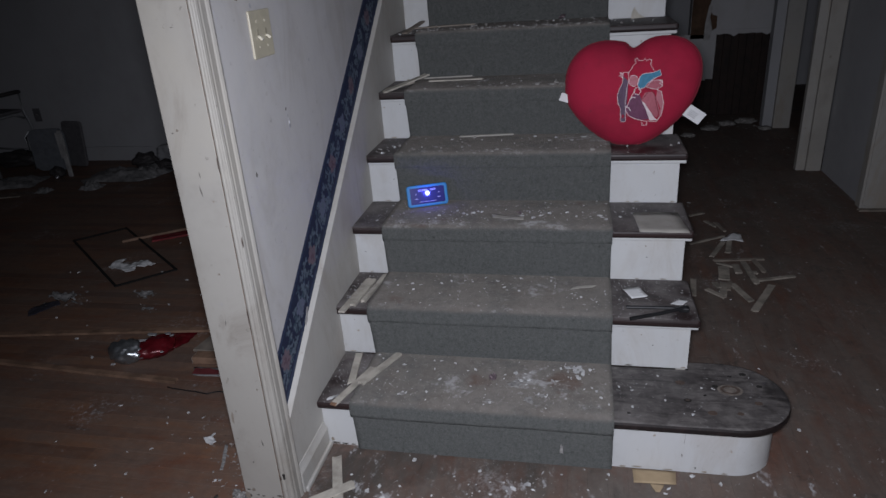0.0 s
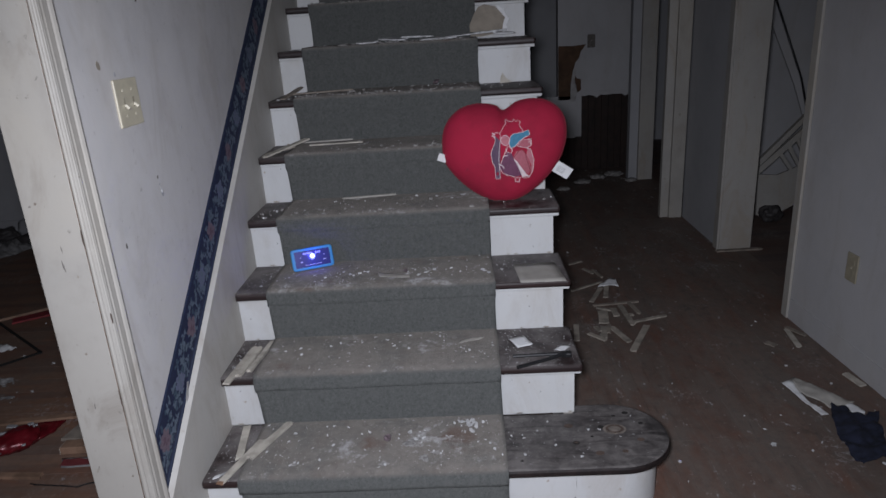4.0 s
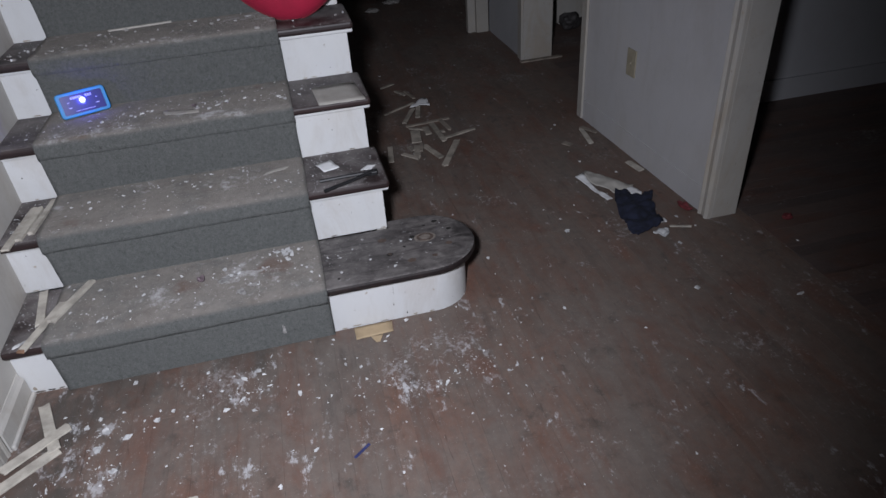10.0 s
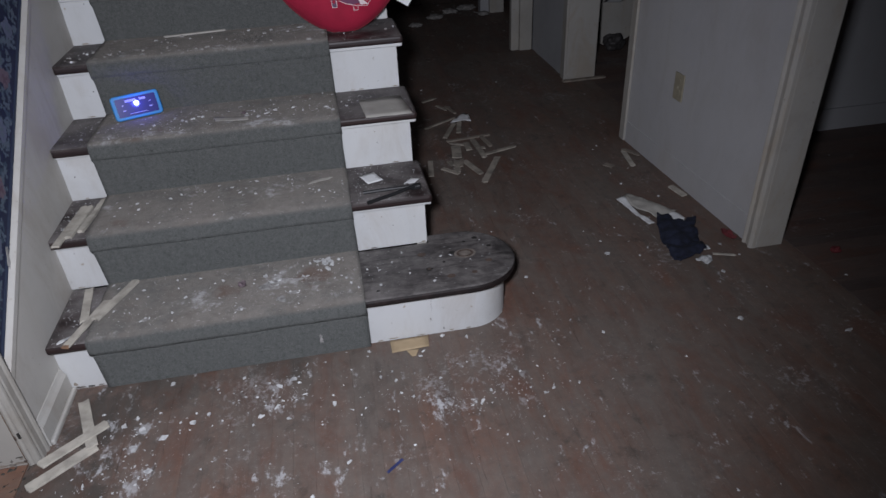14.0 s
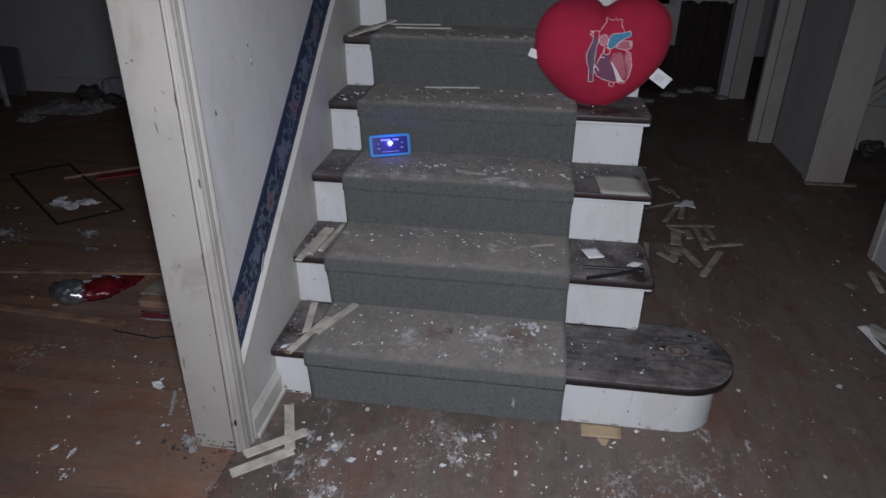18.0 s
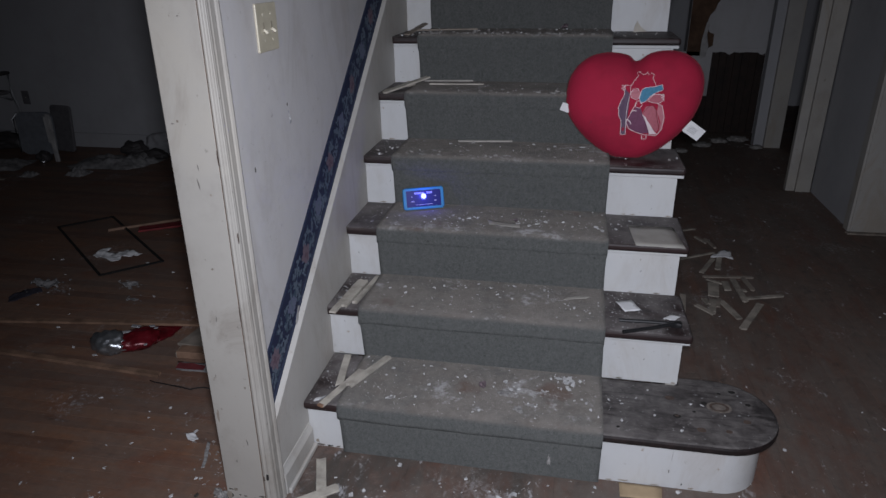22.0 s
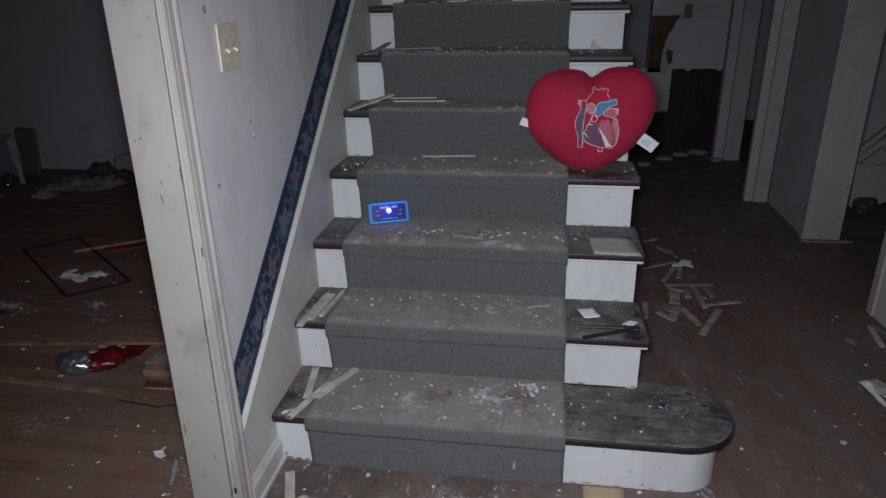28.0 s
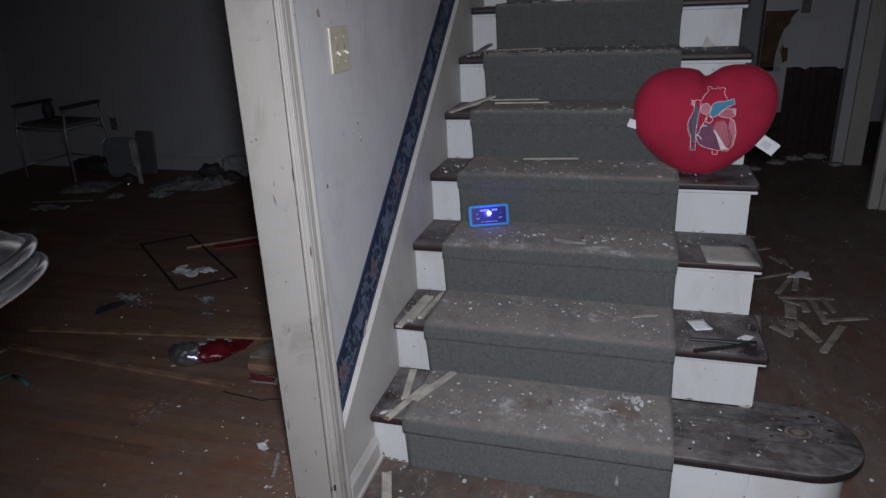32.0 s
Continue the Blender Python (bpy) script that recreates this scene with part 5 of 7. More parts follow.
scrap("grey_scrap", "thin grey torn scrap lying on the carpet", "paper", [(0.766, 0.381), (0.8, 0.394), (0.838, 0.397), (0.85, 0.409), (0.815, 0.415), (0.776, 0.401)], T2 + 0.0118, "card", 0.004, "paper scraps", 0.001)
for cx, cy, r, sd in ((0.648, 0.030, 0.030, 3), (0.690, 0.055, 0.020, 4), (0.790, 0.190, 0.024, 5), (0.535, 0.010, 0.016, 6), (0.625, 0.122, 0.022, 7), (0.268, 0.022, 0.016, 9)):
    pr = random.Random(sd)
    out = [(cx + r * pr.uniform(0.25, 1.2) * math.cos(a), cy + 0.7 * r * pr.uniform(0.25, 1.2) * math.sin(a)) for a in np.linspace(0, 2 * math.pi, 17, endpoint=False)]
    bm = prism(out, 0.0016)
    bm.transform(Matrix.Translation((0, 0, T1 + 0.0106)))
    tagged(link("plaster_patch", bm, M["chalk"]), "white plaster trodden into the carpet of the bottom stair", "plaster", "trodden plaster")
scrap("plaster_patch", "soft white smear of crushed plaster on the carpet", "plaster", [(0.582, 0.102), (0.595, 0.088), (0.615, 0.092), (0.625, 0.106), (0.609, 0.114), (0.593, 0.113)], T1 + 0.0108, "chalk", 0.0016, "", 0.001, 90.0)
scrap("white_paper_sheet", "folded grey-white paper under the navy rag", "paper", [(2.069, 0.715), (2.13, 0.621), (2.176, 0.531), (2.195, 0.518), (2.151, 0.505), (2.098, 0.484), (2.04, 0.612), (2.043, 0.69)], 0.003, "card", 0.012, "paper scraps", 0.001)
scrap("white_paper_sheet", "torn white edge of paper beside the navy rag", "paper", [(2.006, 0.682), (2.052, 0.701), (2.044, 0.629), (2.049, 0.535), (2.073, 0.459), (2.042, 0.448), (2.036, 0.497), (2.025, 0.586)], 0.0008, "paper", 0.008, "paper scraps", 0.001)
scrap("white_paper_sheet", "small curled white paper at the top of the rag", "paper", [(2.137, 0.511), (2.183, 0.519), (2.2, 0.462), (2.186, 0.439), (2.156, 0.458)], 0.0008, "paper", 0.010, "paper scraps", 0.001)
scrap("plaster_patch", "crushed white plaster at the edge of the navy rag", "plaster", [(2.097, 0.184), (2.14, 0.203), (2.165, 0.191), (2.15, 0.159), (2.123, 0.143), (2.111, 0.163)], 0.0006, "plaster", 0.006, "", 0.001, 60.0)
scrap("plaster_patch", "pale chip of plaster beside the navy rag", "plaster", [(2.162, 0.262), (2.186, 0.265), (2.186, 0.238), (2.159, 0.236)], 0.0006, "plaster", 0.004, "", 0.002, 40.0)
sheet("paper_scrap", "white scrap on the laths in the corridor", "paper", [(1.494, 1.683), (1.583, 1.793), (1.607, 1.78), (1.603, 1.672)], 0.024, "paper", 0.012, "paper scraps")
letter = sheet("printed_letter", "printed paper slip lying on the bare floor", "paper", [(-0.469, -0.666), (-0.36, -0.641), (-0.314, -0.791), (-0.422, -0.821)], 0.0006, "slip", 0.0008)


def print_bars(mat, rows):
    """Bars of print on the slip: x0, y0, x1, y1 as shares of its width and length."""
    ux, uy = Vector((0.109, 0.025)), Vector((0.046, -0.150))
    bm = bmesh.new()
    for x0, y0, x1, y1 in rows:
        vs = []
        for z in (0.0024, 0.0028):
            for s, t in ((x0, y0), (x1, y0), (x1, y1), (x0, y1)):
                p = Vector((-0.469, -0.666)) + ux * s + uy * t
                vs.append(bm.verts.new((p.x, p.y, z)))
        bm.faces.new(vs[4:])
        for k in range(4):
            bm.faces.new((vs[k], vs[(k + 1) % 4], vs[4 + (k + 1) % 4], vs[4 + k]))
    bmesh.ops.recalc_face_normals(bm, faces=bm.faces)
    part("print", bm, M[mat], letter)


for bar in [(0.08, 0.06, 0.42, 0.08), (0.08, 0.10, 0.46, 0.12), (0.08, 0.14, 0.38, 0.16), (0.15, 0.28, 0.72, 0.36), (0.36, 0.44, 0.94, 0.455), (0.36, 0.475, 0.9, 0.49), (0.10, 0.72, 0.45, 0.74), (0.10, 0.76, 0.45, 0.78), (0.10, 0.80, 0.40, 0.82), (0.62, 0.70, 0.82, 0.80), (0.45, 0.90, 0.70, 0.92)]:
    print_bars("faintink", [bar])
for bar in [(0.05, 0.40, 0.30, 0.425), (0.66, 0.17, 0.74, 0.20), (0.70, 0.21, 0.80, 0.26), (0.86, 0.16, 0.90, 0.24), (0.62, 0.30, 0.66, 0.33)]:
    print_bars("darkink", [bar])

sticks = thing("black_tongs", "two thin black plastic sticks crossed on a stair tread", "tongs")
part("arm", tube([(0.939, 0.286, T2 + 0.0065), (1.030, 0.289, T2 + 0.007), (1.112, 0.290, T2 + 0.0065)], 0.006, 8), M["black"], sticks)
part("arm", tube([(0.947, 0.214, T2 + 0.0065), (1.035, 0.250, T2 + 0.008), (1.112, 0.280, T2 + 0.0150)], 0.006, 8), M["black"], sticks)
part("hinge", boxes((1.092, 0.272, T2, 1.126, 0.296, T2 + 0.016), bevel=0.004), M["black"], sticks)
bm = boxes((0.885, -0.496, 0.0005, 0.940, -0.488, 0.003), bevel=0.001)
strip = link("blue_strip", bm, M["blueplastic"])
strip.matrix_world = Matrix.Translation((0.9125, -0.487, 0)) @ pose(0, 0, 0, 0, 0, 38) @ Matrix.Translation((-0.9125, 0.492, 0))
tagged(strip, "short blue plastic strip on the hall floor", "litter")
bm = bmesh.new()
bmesh.ops.create_icosphere(bm, subdivisions=2, radius=0.03)
for v in bm.verts:
    v.co = Vector((v.co.x * 0.45, v.co.y * 1.2, max(-0.012, v.co.z * 0.4) + 0.012)) * (1 + 0.45 * noise.noise(v.co * 60))
bm.transform(Matrix.Translation((2.295, 0.303, 0.001)) @ pose(0, 0, 0, 0, 0, 12))
tagged(link("red_wrapper", bm, M["redmatt"]), "crushed red wrapper at the foot of the casing", "litter")
bm = bmesh.new()
bmesh.ops.create_icosphere(bm, subdivisions=2, radius=0.02)
for v in bm.verts:
    v.co = Vector((v.co.x, v.co.y * 0.8, v.co.z * 0.6 + 0.012)) * (1 + 0.3 * noise.noise(v.co * 80))
bm.transform(Matrix.Translation((2.601, 0.107, 0.001)))
tagged(link("red_scrap", bm, M["redmatt"]), "small red plastic scrap on the dark floor", "litter")


def flake(r, size):
    """Outline of one plaster flake."""
    n = r.randint(5, 9)
    thin = r.uniform(0.3, 0.95)
    return [(size * r.uniform(0.35, 1.3) * math.cos(2 * math.pi * k / n), thin * size * r.uniform(0.35, 1.3) * math.sin(2 * math.pi * k / n)) for k in range(n)]



rc = random.Random(21)
BIG = [(0.301, -0.04, 0.015), (0.382, -0.216, 0.014), (0.424, -0.193, 0.012), (0.568, -0.236, 0.012), (0.617, -0.127, 0.016), (0.656, -0.104, 0.014), (0.611, -0.208, 0.017), (0.771, -0.233, 0.013), (0.193, -0.188, 0.012), (0.704, -0.537, 0.01), (1.125, -0.012, 0.011), (1.198, -0.038, 0.01), (1.041, -0.093, 0.012), (0.912, -0.156, 0.009), (0.954, -0.18, 0.008), (1.215, -0.282, 0.01), (1.082, -0.202, 0.009), (1.182, -0.319, 0.014), (1.363, -0.326, 0.012), (1.469, -0.311, 0.01), (1.622, -0.116, 0.008), (1.474, 0.233, 0.008), (1.47, 0.132, 0.007), (0.888, -0.036, 0.009), (1.811, 0.304, 0.016)]
BIG += [(-0.838, 0.11, 0.009), (-0.558, 0.1, 0.008), (-0.489, 0.079, 0.006), (-0.619, 0.068, 0.006), (-1.359, 0.532, 0.014), (-1.178, 0.399, 0.014), (-1.052, 0.36, 0.018), (-0.94, -0.1, 0.004), (-0.719, -0.189, 0.004), (-0.798, -0.313, 0.008), (-0.59, -0.214, 0.009), (-0.549, -0.335, 0.016), (-0.487, -0.35, 0.024), (-1.115, 0.863, 0.014), (-1.174, 1.122, 0.012), (-1.393, 0.646, 0.008), (-1.9, 1.167, 0.01), (-1.851, 1.174, 0.01), (-1.6, 0.7, 0.01), (-0.44, -0.55, 0.018), (-0.56, -0.674, 0.014), (-0.405, -0.005, 0.02), (-0.244, -0.096, 0.012), (0.25, -0.216, 0.016), (0.234, -0.276, 0.016), (0.288, -0.363, 0.018), (2.351, -0.284, 0.018), (2.071, -0.155, 0.014)]
BIG += [(1.809, 0.304, 0.022), (2.157, 0.096, 0.016), (2.239, 0.262, 0.01), (2.268, 0.181, 0.006), (2.089, 0.819, 0.01), (2.083, 0.928, 0.006), (2.192, 0.671, 0.008), (1.971, 0.305, 0.006), (1.909, 0.472, 0.006)]
for k, (x, y, size) in enumerate(BIG):
    bm = prism(flake(rc, size), rc.uniform(0.002, 0.005), Matrix.Translation((x, y, 0.0004)) @ Matrix.Scale(0.8, 4) @ pose(0, 0, 0, 0, 0, rc.uniform(0, 360)))
    tagged(link("plaster_chip", bm, M["plaster"]), "white chip of fallen plaster on the floorboards", "plaster chip", "plaster chips on the floor")
STAIR_CHIPS = [(x, y, T1 + 0.0118, size) for x, y, size in ((0.255, 0.017, 0.009), (0.277, 0.025, 0.009), (0.266, 0.03, 0.006), (0.539, 0.005, 0.012), (0.623, 0.124, 0.022), (0.648, 0.13, 0.012), (0.402, 0.199, 0.008), (0.369, 0.106, 0.009), (0.471, 0.077, 0.008), (0.8, 0.156, 0.02), (0.766, 0.207, 0.024), (0.8, 0.212, 0.014), (0.79, 0.185, 0.012), (0.742, 0.2, 0.01), (0.603, 0.16, 0.013), (0.72, 0.13, 0.009), (0.68, 0.06, 0.01), (0.34, 0.16, 0.01), (0.45, 0.16, 0.008), (0.85, 0.09, 0.01))]
STAIR_CHIPS += [(x, y, T3 + 0.0118, size) for x, y, size in ((0.636, 0.547, 0.014), (0.661, 0.568, 0.018), (0.69, 0.59, 0.013), (0.62, 0.6, 0.012), (0.59, 0.585, 0.016), (0.88, 0.536, 0.014), (0.86, 0.57, 0.012), (0.422, 0.589, 0.014), (0.45, 0.6, 0.01), (0.4, 0.57, 0.01), (0.36, 0.61, 0.012), (0.3, 0.56, 0.01), (0.75, 0.6, 0.012), (0.78, 0.56, 0.009))]
STAIR_CHIPS += [(x, y, n * RISE + 0.0118, size) for x, y, n, size in ((0.701, 0.441, 2, 0.016), (0.33, 0.4, 2, 0.011), (0.36, 0.42, 2, 0.01), (0.52, 0.43, 2, 0.01), (0.24, 0.35, 2, 0.01), (0.6, 0.36, 2, 0.009), (0.8, 0.33, 2, 0.008), (0.799, 0.903, 4, 0.018), (0.619, 0.925, 4, 0.013), (0.298, 0.894, 4, 0.012), (0.7, 0.9, 4, 0.012), (0.42, 0.88, 4, 0.01), (0.76, 0.86, 4, 0.011), (0.55, 0.82, 4, 0.009))]
STAIR_CHIPS += [(x, y, T1 + 0.0118, 0.021) for x, y in ((0.793, 0.190), (0.806, 0.200), (0.784, 0.206), (0.812, 0.182), (0.799, 0.212))]
STAIR_CHIPS += [(0.046, -0.008, T1, 0.034), (0.030, 0.35, T2, 0.012), (0.027, 0.30, T2, 0.010), (0.040, 0.40, T2, 0.009), (0.929, 0.589, T3, 0.014)]
STAIR_CHIPS += [(0.918, 0.138, T1, 0.008), (1.116, 0.023, T1, 0.011), (0.952, 0.043, T1, 0.007), (1.047, 0.083, T1, 0.008), (1.038, 0.207, T1, 0.006), (1.00, 0.16, T1, 0.005)]
for k, (x, y, z, size) in enumerate(STAIR_CHIPS):
    bm = prism(flake(rc, size), rc.uniform(0.003, 0.006), Matrix.Translation((x, y, z)) @ Matrix.Scale(0.62, 4) @ pose(0, 0, 0, 0, 0, rc.uniform(0, 360)))
    tagged(link("plaster_chip", bm, M["plaster"]), "white chip of fallen plaster on the stairs", "plaster chip", "plaster chips on the stairs")


def crumbs(name, label, spots, mat="plaster"):
    """Uncountable crumbs as one mesh: each spot is x, y, z, size."""
    verts, faces = [], []
    for x, y, z, size in spots:
        n, k, turn = len(verts), rc.choice((3, 4, 4, 5)), rc.uniform(0, 6.28)
        h, thin = min(size, 0.006) * rc.uniform(0.2, 0.5) * (2.6 if z > 0.7 else 1.0), rc.uniform(0.2, 1.0)
        c, s = math.cos(turn), math.sin(turn)
        flat = [(1.15 * size * rc.uniform(0.5, 1.3) * math.cos(a), 1.15 * thin * size * rc.uniform(0.5, 1.3) * math.sin(a)) for a in np.linspace(0, 2 * math.pi, k, endpoint=False)]
        ring = [(x + a * c - b * s, y + a * s + b * c) for a, b in flat]
        verts += [(*p, z) for p in ring] + [(x + (p[0] - x) * 0.75, y + (p[1] - y) * 0.75, z + h * rc.uniform(0.7, 1)) for p in ring]
        faces += [tuple(range(n + k, n + 2 * k))] + [(n + a, n + (a + 1) % k, n + k + (a + 1) % k, n + k + a) for a in range(k)]
    me = bpy.data.meshes.new(name)
    me.from_pydata(verts, [], faces)
    me.materials.append(M[mat])
    return tagged(new(name, me), label, "debris", kind="stuff")


def cluster(n, area, heart, spread, z, small, big, skew=4.5):
    out = []
    x0, y0, x1, y1 = area
    while len(out) < n:
        if rc.random() < spread:
            x, y = rc.uniform(x0, x1), rc.uniform(y0, y1)
        else:
            cx, cy, s = rc.choice(heart)
            x, y = rc.gauss(cx, s), rc.gauss(cy, s * 0.8)
        if x0 < x < x1 and y0 < y < y1:
            out.append((x, y, z, small + (big - small) * rc.random() ** skew))
    return out


floor_spots = cluster(1400, (0.03, -1.0, 1.5, -0.02), [(0.2, -0.32, 0.07), (0.15, -0.42, 0.05), (0.25, -0.2, 0.06), (0.6, -0.14, 0.09), (0.7, -0.2, 0.12), (0.98, -0.25, 0.07), (1.3, -0.2, 0.09), (1.2, -0.35, 0.09), (0.45, -0.1, 0.15), (0.27, -0.37, 0.03), (0.62, -0.19, 0.03), (1.25, -0.28, 0.05), (1.14, -0.32, 0.03)], 0.2, 0.0, 0.0005, 0.0048)
floor_spots += cluster(85, (0.03, -0.7, 1.6, -0.02), [(0.2, -0.32, 0.07), (0.15, -0.42, 0.05), (0.25, -0.2, 0.06), (0.6, -0.14, 0.09), (0.7, -0.2, 0.12), (0.98, -0.25, 0.07), (1.3, -0.25, 0.09)], 0.25, 0.0, 0.0014, 0.011, 4.0)
floor_spots += cluster(260, (1.2, -1.2, 2.3, 2.3), [(1.5, 1.2, 0.2), (2.1, 0.4, 0.15), (1.3, 0.1, 0.15)], 0.6, 0.0, 0.0010, 0.006)
floor_spots += cluster(90, (1.2, 2.2, 2.3, 4.6), [(2.0, 4.4, 0.15), (2.2, 4.2, 0.12)], 0.3, 0.0, 0.002, 0.010)
crumbs("plaster_crumbs", "white plaster crumbs scattered over the hall floor", floor_spots)
room_spots = cluster(330, (-2.6, -1.0, -0.18, 2.4), [(-0.25, -0.2, 0.05), (-0.22, -0.10, 0.05), (-0.45, -0.05, 0.12), (-0.54, -0.345, 0.04), (-0.46, -0.42, 0.015), (-0.50, -0.555, 0.05), (-0.60, -0.66, 0.03), (-0.64, -0.635, 0.025), (-0.33, -0.72, 0.03), (-1.3, 0.95, 0.06), (-1.65, 0.85, 0.06)], 0.4, 0.0, 0.0012, 0.009)
crumbs("plaster_crumbs", "white plaster crumbs on the bare room floor", room_spots)
right_spots = cluster(90, (2.47, -1.0, 3.6, 1.05), [(2.6, 0.95, 0.2)], 0.7, 0.0, 0.0014, 0.007)
crumbs("plaster_crumbs", "pale crumbs on the dark floor", right_spots)
step_spots, grit_spots = [], []
for k, y in enumerate(RISER_Y[:10]):
    z = (k + 1) * RISE + 0.0108
    hearts = {0: [(0.78, 0.19, 0.05), (0.6, 0.1, 0.09), (0.35, 0.12, 0.12)], 1: [(0.3, 0.4, 0.08), (0.5, 0.42, 0.1)], 2: [(0.4, 0.6, 0.07), (0.66, 0.58, 0.06), (0.87, 0.57, 0.04)]}.get(k, [(0.5, y + 0.2, 0.15), (0.3, y + 0.2, 0.1), (0.75, y + 0.2, 0.08)])
    step_spots += cluster(650 if k < 3 else 100, (RUN_L + 0.01, y - 0.01, RUN_R - 0.01, RISER_Y[k + 1] - 0.018), hearts, 0.45, z, 0.0007, 0.0050)
    if k < 3:  # some larger flakes
        step_spots += cluster((110, 70, 80)[k], (RUN_L + 0.01, y - 0.01, RUN_R - 0.01, RISER_Y[k + 1] - 0.018), hearts, 0.35, z, 0.0012, 0.0105, 4.0)
    if k > 2:  # coarser rubble on the higher steps, most of it along the nosing
        front = [(x, y - 0.002, 0.03) for x in (0.18, 0.3, 0.38, 0.45, 0.52, 0.6, 0.66, 0.72, 0.78, 0.84)]
        grit_spots += cluster(130 if k < 5 else 380, (RUN_L + 0.01, y - 0.030, RUN_R - 0.01, RISER_Y[k + 1] - 0.03), front, 0.22, z, 0.0008, 0.0105, 4.2)
        grit_spots += cluster(14, (0.012, y - 0.02, RUN_L - 0.015, RISER_Y[k + 1] - 0.03), [(0.05, y + 0.03, 0.03)], 0.5, (k + 1) * RISE, 0.0008, 0.007)
        grit_spots += cluster(14, (RUN_R + 0.015, y - 0.02, 1.13, RISER_Y[k + 1] - 0.03), [(0.95, y + 0.03, 0.05)], 0.5, (k + 1) * RISE, 0.0008, 0.007)
    step_spots += cluster(50 if k < 3 else 22, (0.008, y - 0.015, RUN_L - 0.01, RISER_Y[k + 1] - 0.01), [(0.05, y + 0.12, 0.04)], 0.5, (k + 1) * RISE, 0.0007, 0.0055)
    step_spots += cluster(55 if k < 3 else 22, (RUN_R + 0.01, y - 0.015, 1.14 if k else 1.32, RISER_Y[k + 1] - 0.01), [(0.95, y + 0.15, 0.04)], 0.5, (k + 1) * RISE, 0.0007, 0.0055)
crumbs("plaster_crumbs", "white plaster crumbs scattered over the stairs", step_spots)
crumbs("plaster_grit", "dull grey plaster grit on the higher stairs", grit_spots, "grit")
crumbs("grey_dust_lumps", "grey lumps of lint and grit at the foot of the casing", cluster(120, (-0.26, -0.36, -0.02, -0.2), [(-0.2, -0.29, 0.02), (-0.17, -0.275, 0.015), (-0.06, -0.30, 0.03)], 0.1, 0.0, 0.001, 0.011), "murkdust")
crumbs("grey_dust_lumps", "dark grit and lint along the joint of the two floors", cluster(260, (-0.10, -1.0, 0.06, -0.28), [(-0.03, -0.35, 0.03), (-0.03, -0.45, 0.03), (-0.03, -0.58, 0.025), (-0.035, -0.75, 0.02), (0.02, -0.42, 0.03)], 0.1, 0.0, 0.0006, 0.006), "murkdust")

crumbs("pale_lint", "pale grey lint and plaster dust at the foot of the casing", cluster(170, (-0.40, -0.30, -0.13, 0.06), [(-0.16, -0.265, 0.02), (-0.19, -0.25, 0.02), (-0.25, -0.18, 0.04), (-0.33, -0.06, 0.04), (-0.22, -0.12, 0.04)], 0.1, 0.0, 0.0008, 0.007, 3.0), "grit")
crumbs("pale_lint", "pale grit along the joint of the two floors", cluster(220, (-0.09, -1.1, 0.10, -0.28), [(-0.035, -0.40, 0.012), (-0.035, -0.50, 0.012), (-0.037, -0.62, 0.012), (-0.037, -0.74, 0.012), (-0.037, -0.88, 0.012), (0.03, -0.5, 0.04)], 0.15, 0.0, 0.0006, 0.0055, 3.0), "grit")
scrap("plaster_patch", "long pale smear of plaster beside the casing", "plaster", [(-0.338, -0.045), (-0.326, -0.048), (-0.312, -0.085), (-0.298, -0.118), (-0.286, -0.158), (-0.296, -0.160), (-0.306, -0.126), (-0.322, -0.092)], 0.0004, "chalk", 0.002, "", 0.001, 70.0)
scrap("plaster_sheet", "flat pale flake of paint on the bare floor", "plaster", [(-0.430, -0.022), (-0.402, -0.012), (-0.372, -0.040), (-0.384, -0.056), (-0.408, -0.046)], 0.0005, "paper", 0.004, "", 0.0012, 30.0)
for x, y, r, h in ((-0.170, -0.262, 0.016, 0.020), (-0.196, -0.244, 0.012, 0.012), (-0.150, -0.284, 0.013, 0.010)):
    bm = bmesh.new()
    bmesh.ops.create_icosphere(bm, subdivisions=3, radius=1.0)
    for v in bm.verts:
        k = 1 + 0.55 * noise.noise(v.co * 2.2 + Vector((x * 40, y * 40, 0)))
        v.co = Vector((x + v.co.x * r * k, y + v.co.y * r * k, max(0.0005, v.co.z * h * k)))
    tagged(link("lint_lump", bm, M["grit"]), "grey lump of lint and plaster at the foot of the casing", "debris", "lint lumps")

# fallen finish on the upper steps
T7, T8 = RISE * 7, RISE * 8
rs = random.Random(5)


def shard(x, y, z, long, wide, turn, tip):
    """A jagged flat piece of plaster, its edge torn on all sides."""
    n = 13
    outline = []
    for q in range(n):
        a = 2 * math.pi * q / n
        r = rs.uniform(0.72, 1.08)
        outline.append((long / 2 * r * max(-1, min(1, 1.25 * math.cos(a))), wide / 2 * r * max(-1, min(1, 1.25 * math.sin(a)))))
    bm = prism(outline, rs.uniform(0.004, 0.008))
    ob = link("plaster_slab", bm, M["plaster"])
    m = pose(0, 0, 0, tip, rs.uniform(-4, 4), turn)
    low = min((m @ v.co).z for v in ob.data.vertices)
    ob.matrix_world = Matrix.Translation((x, y, z - low)) @ m
    tagged(ob, "jagged broken sheet of fallen white plaster on an upper stair", "plaster", "fallen plaster sheets")


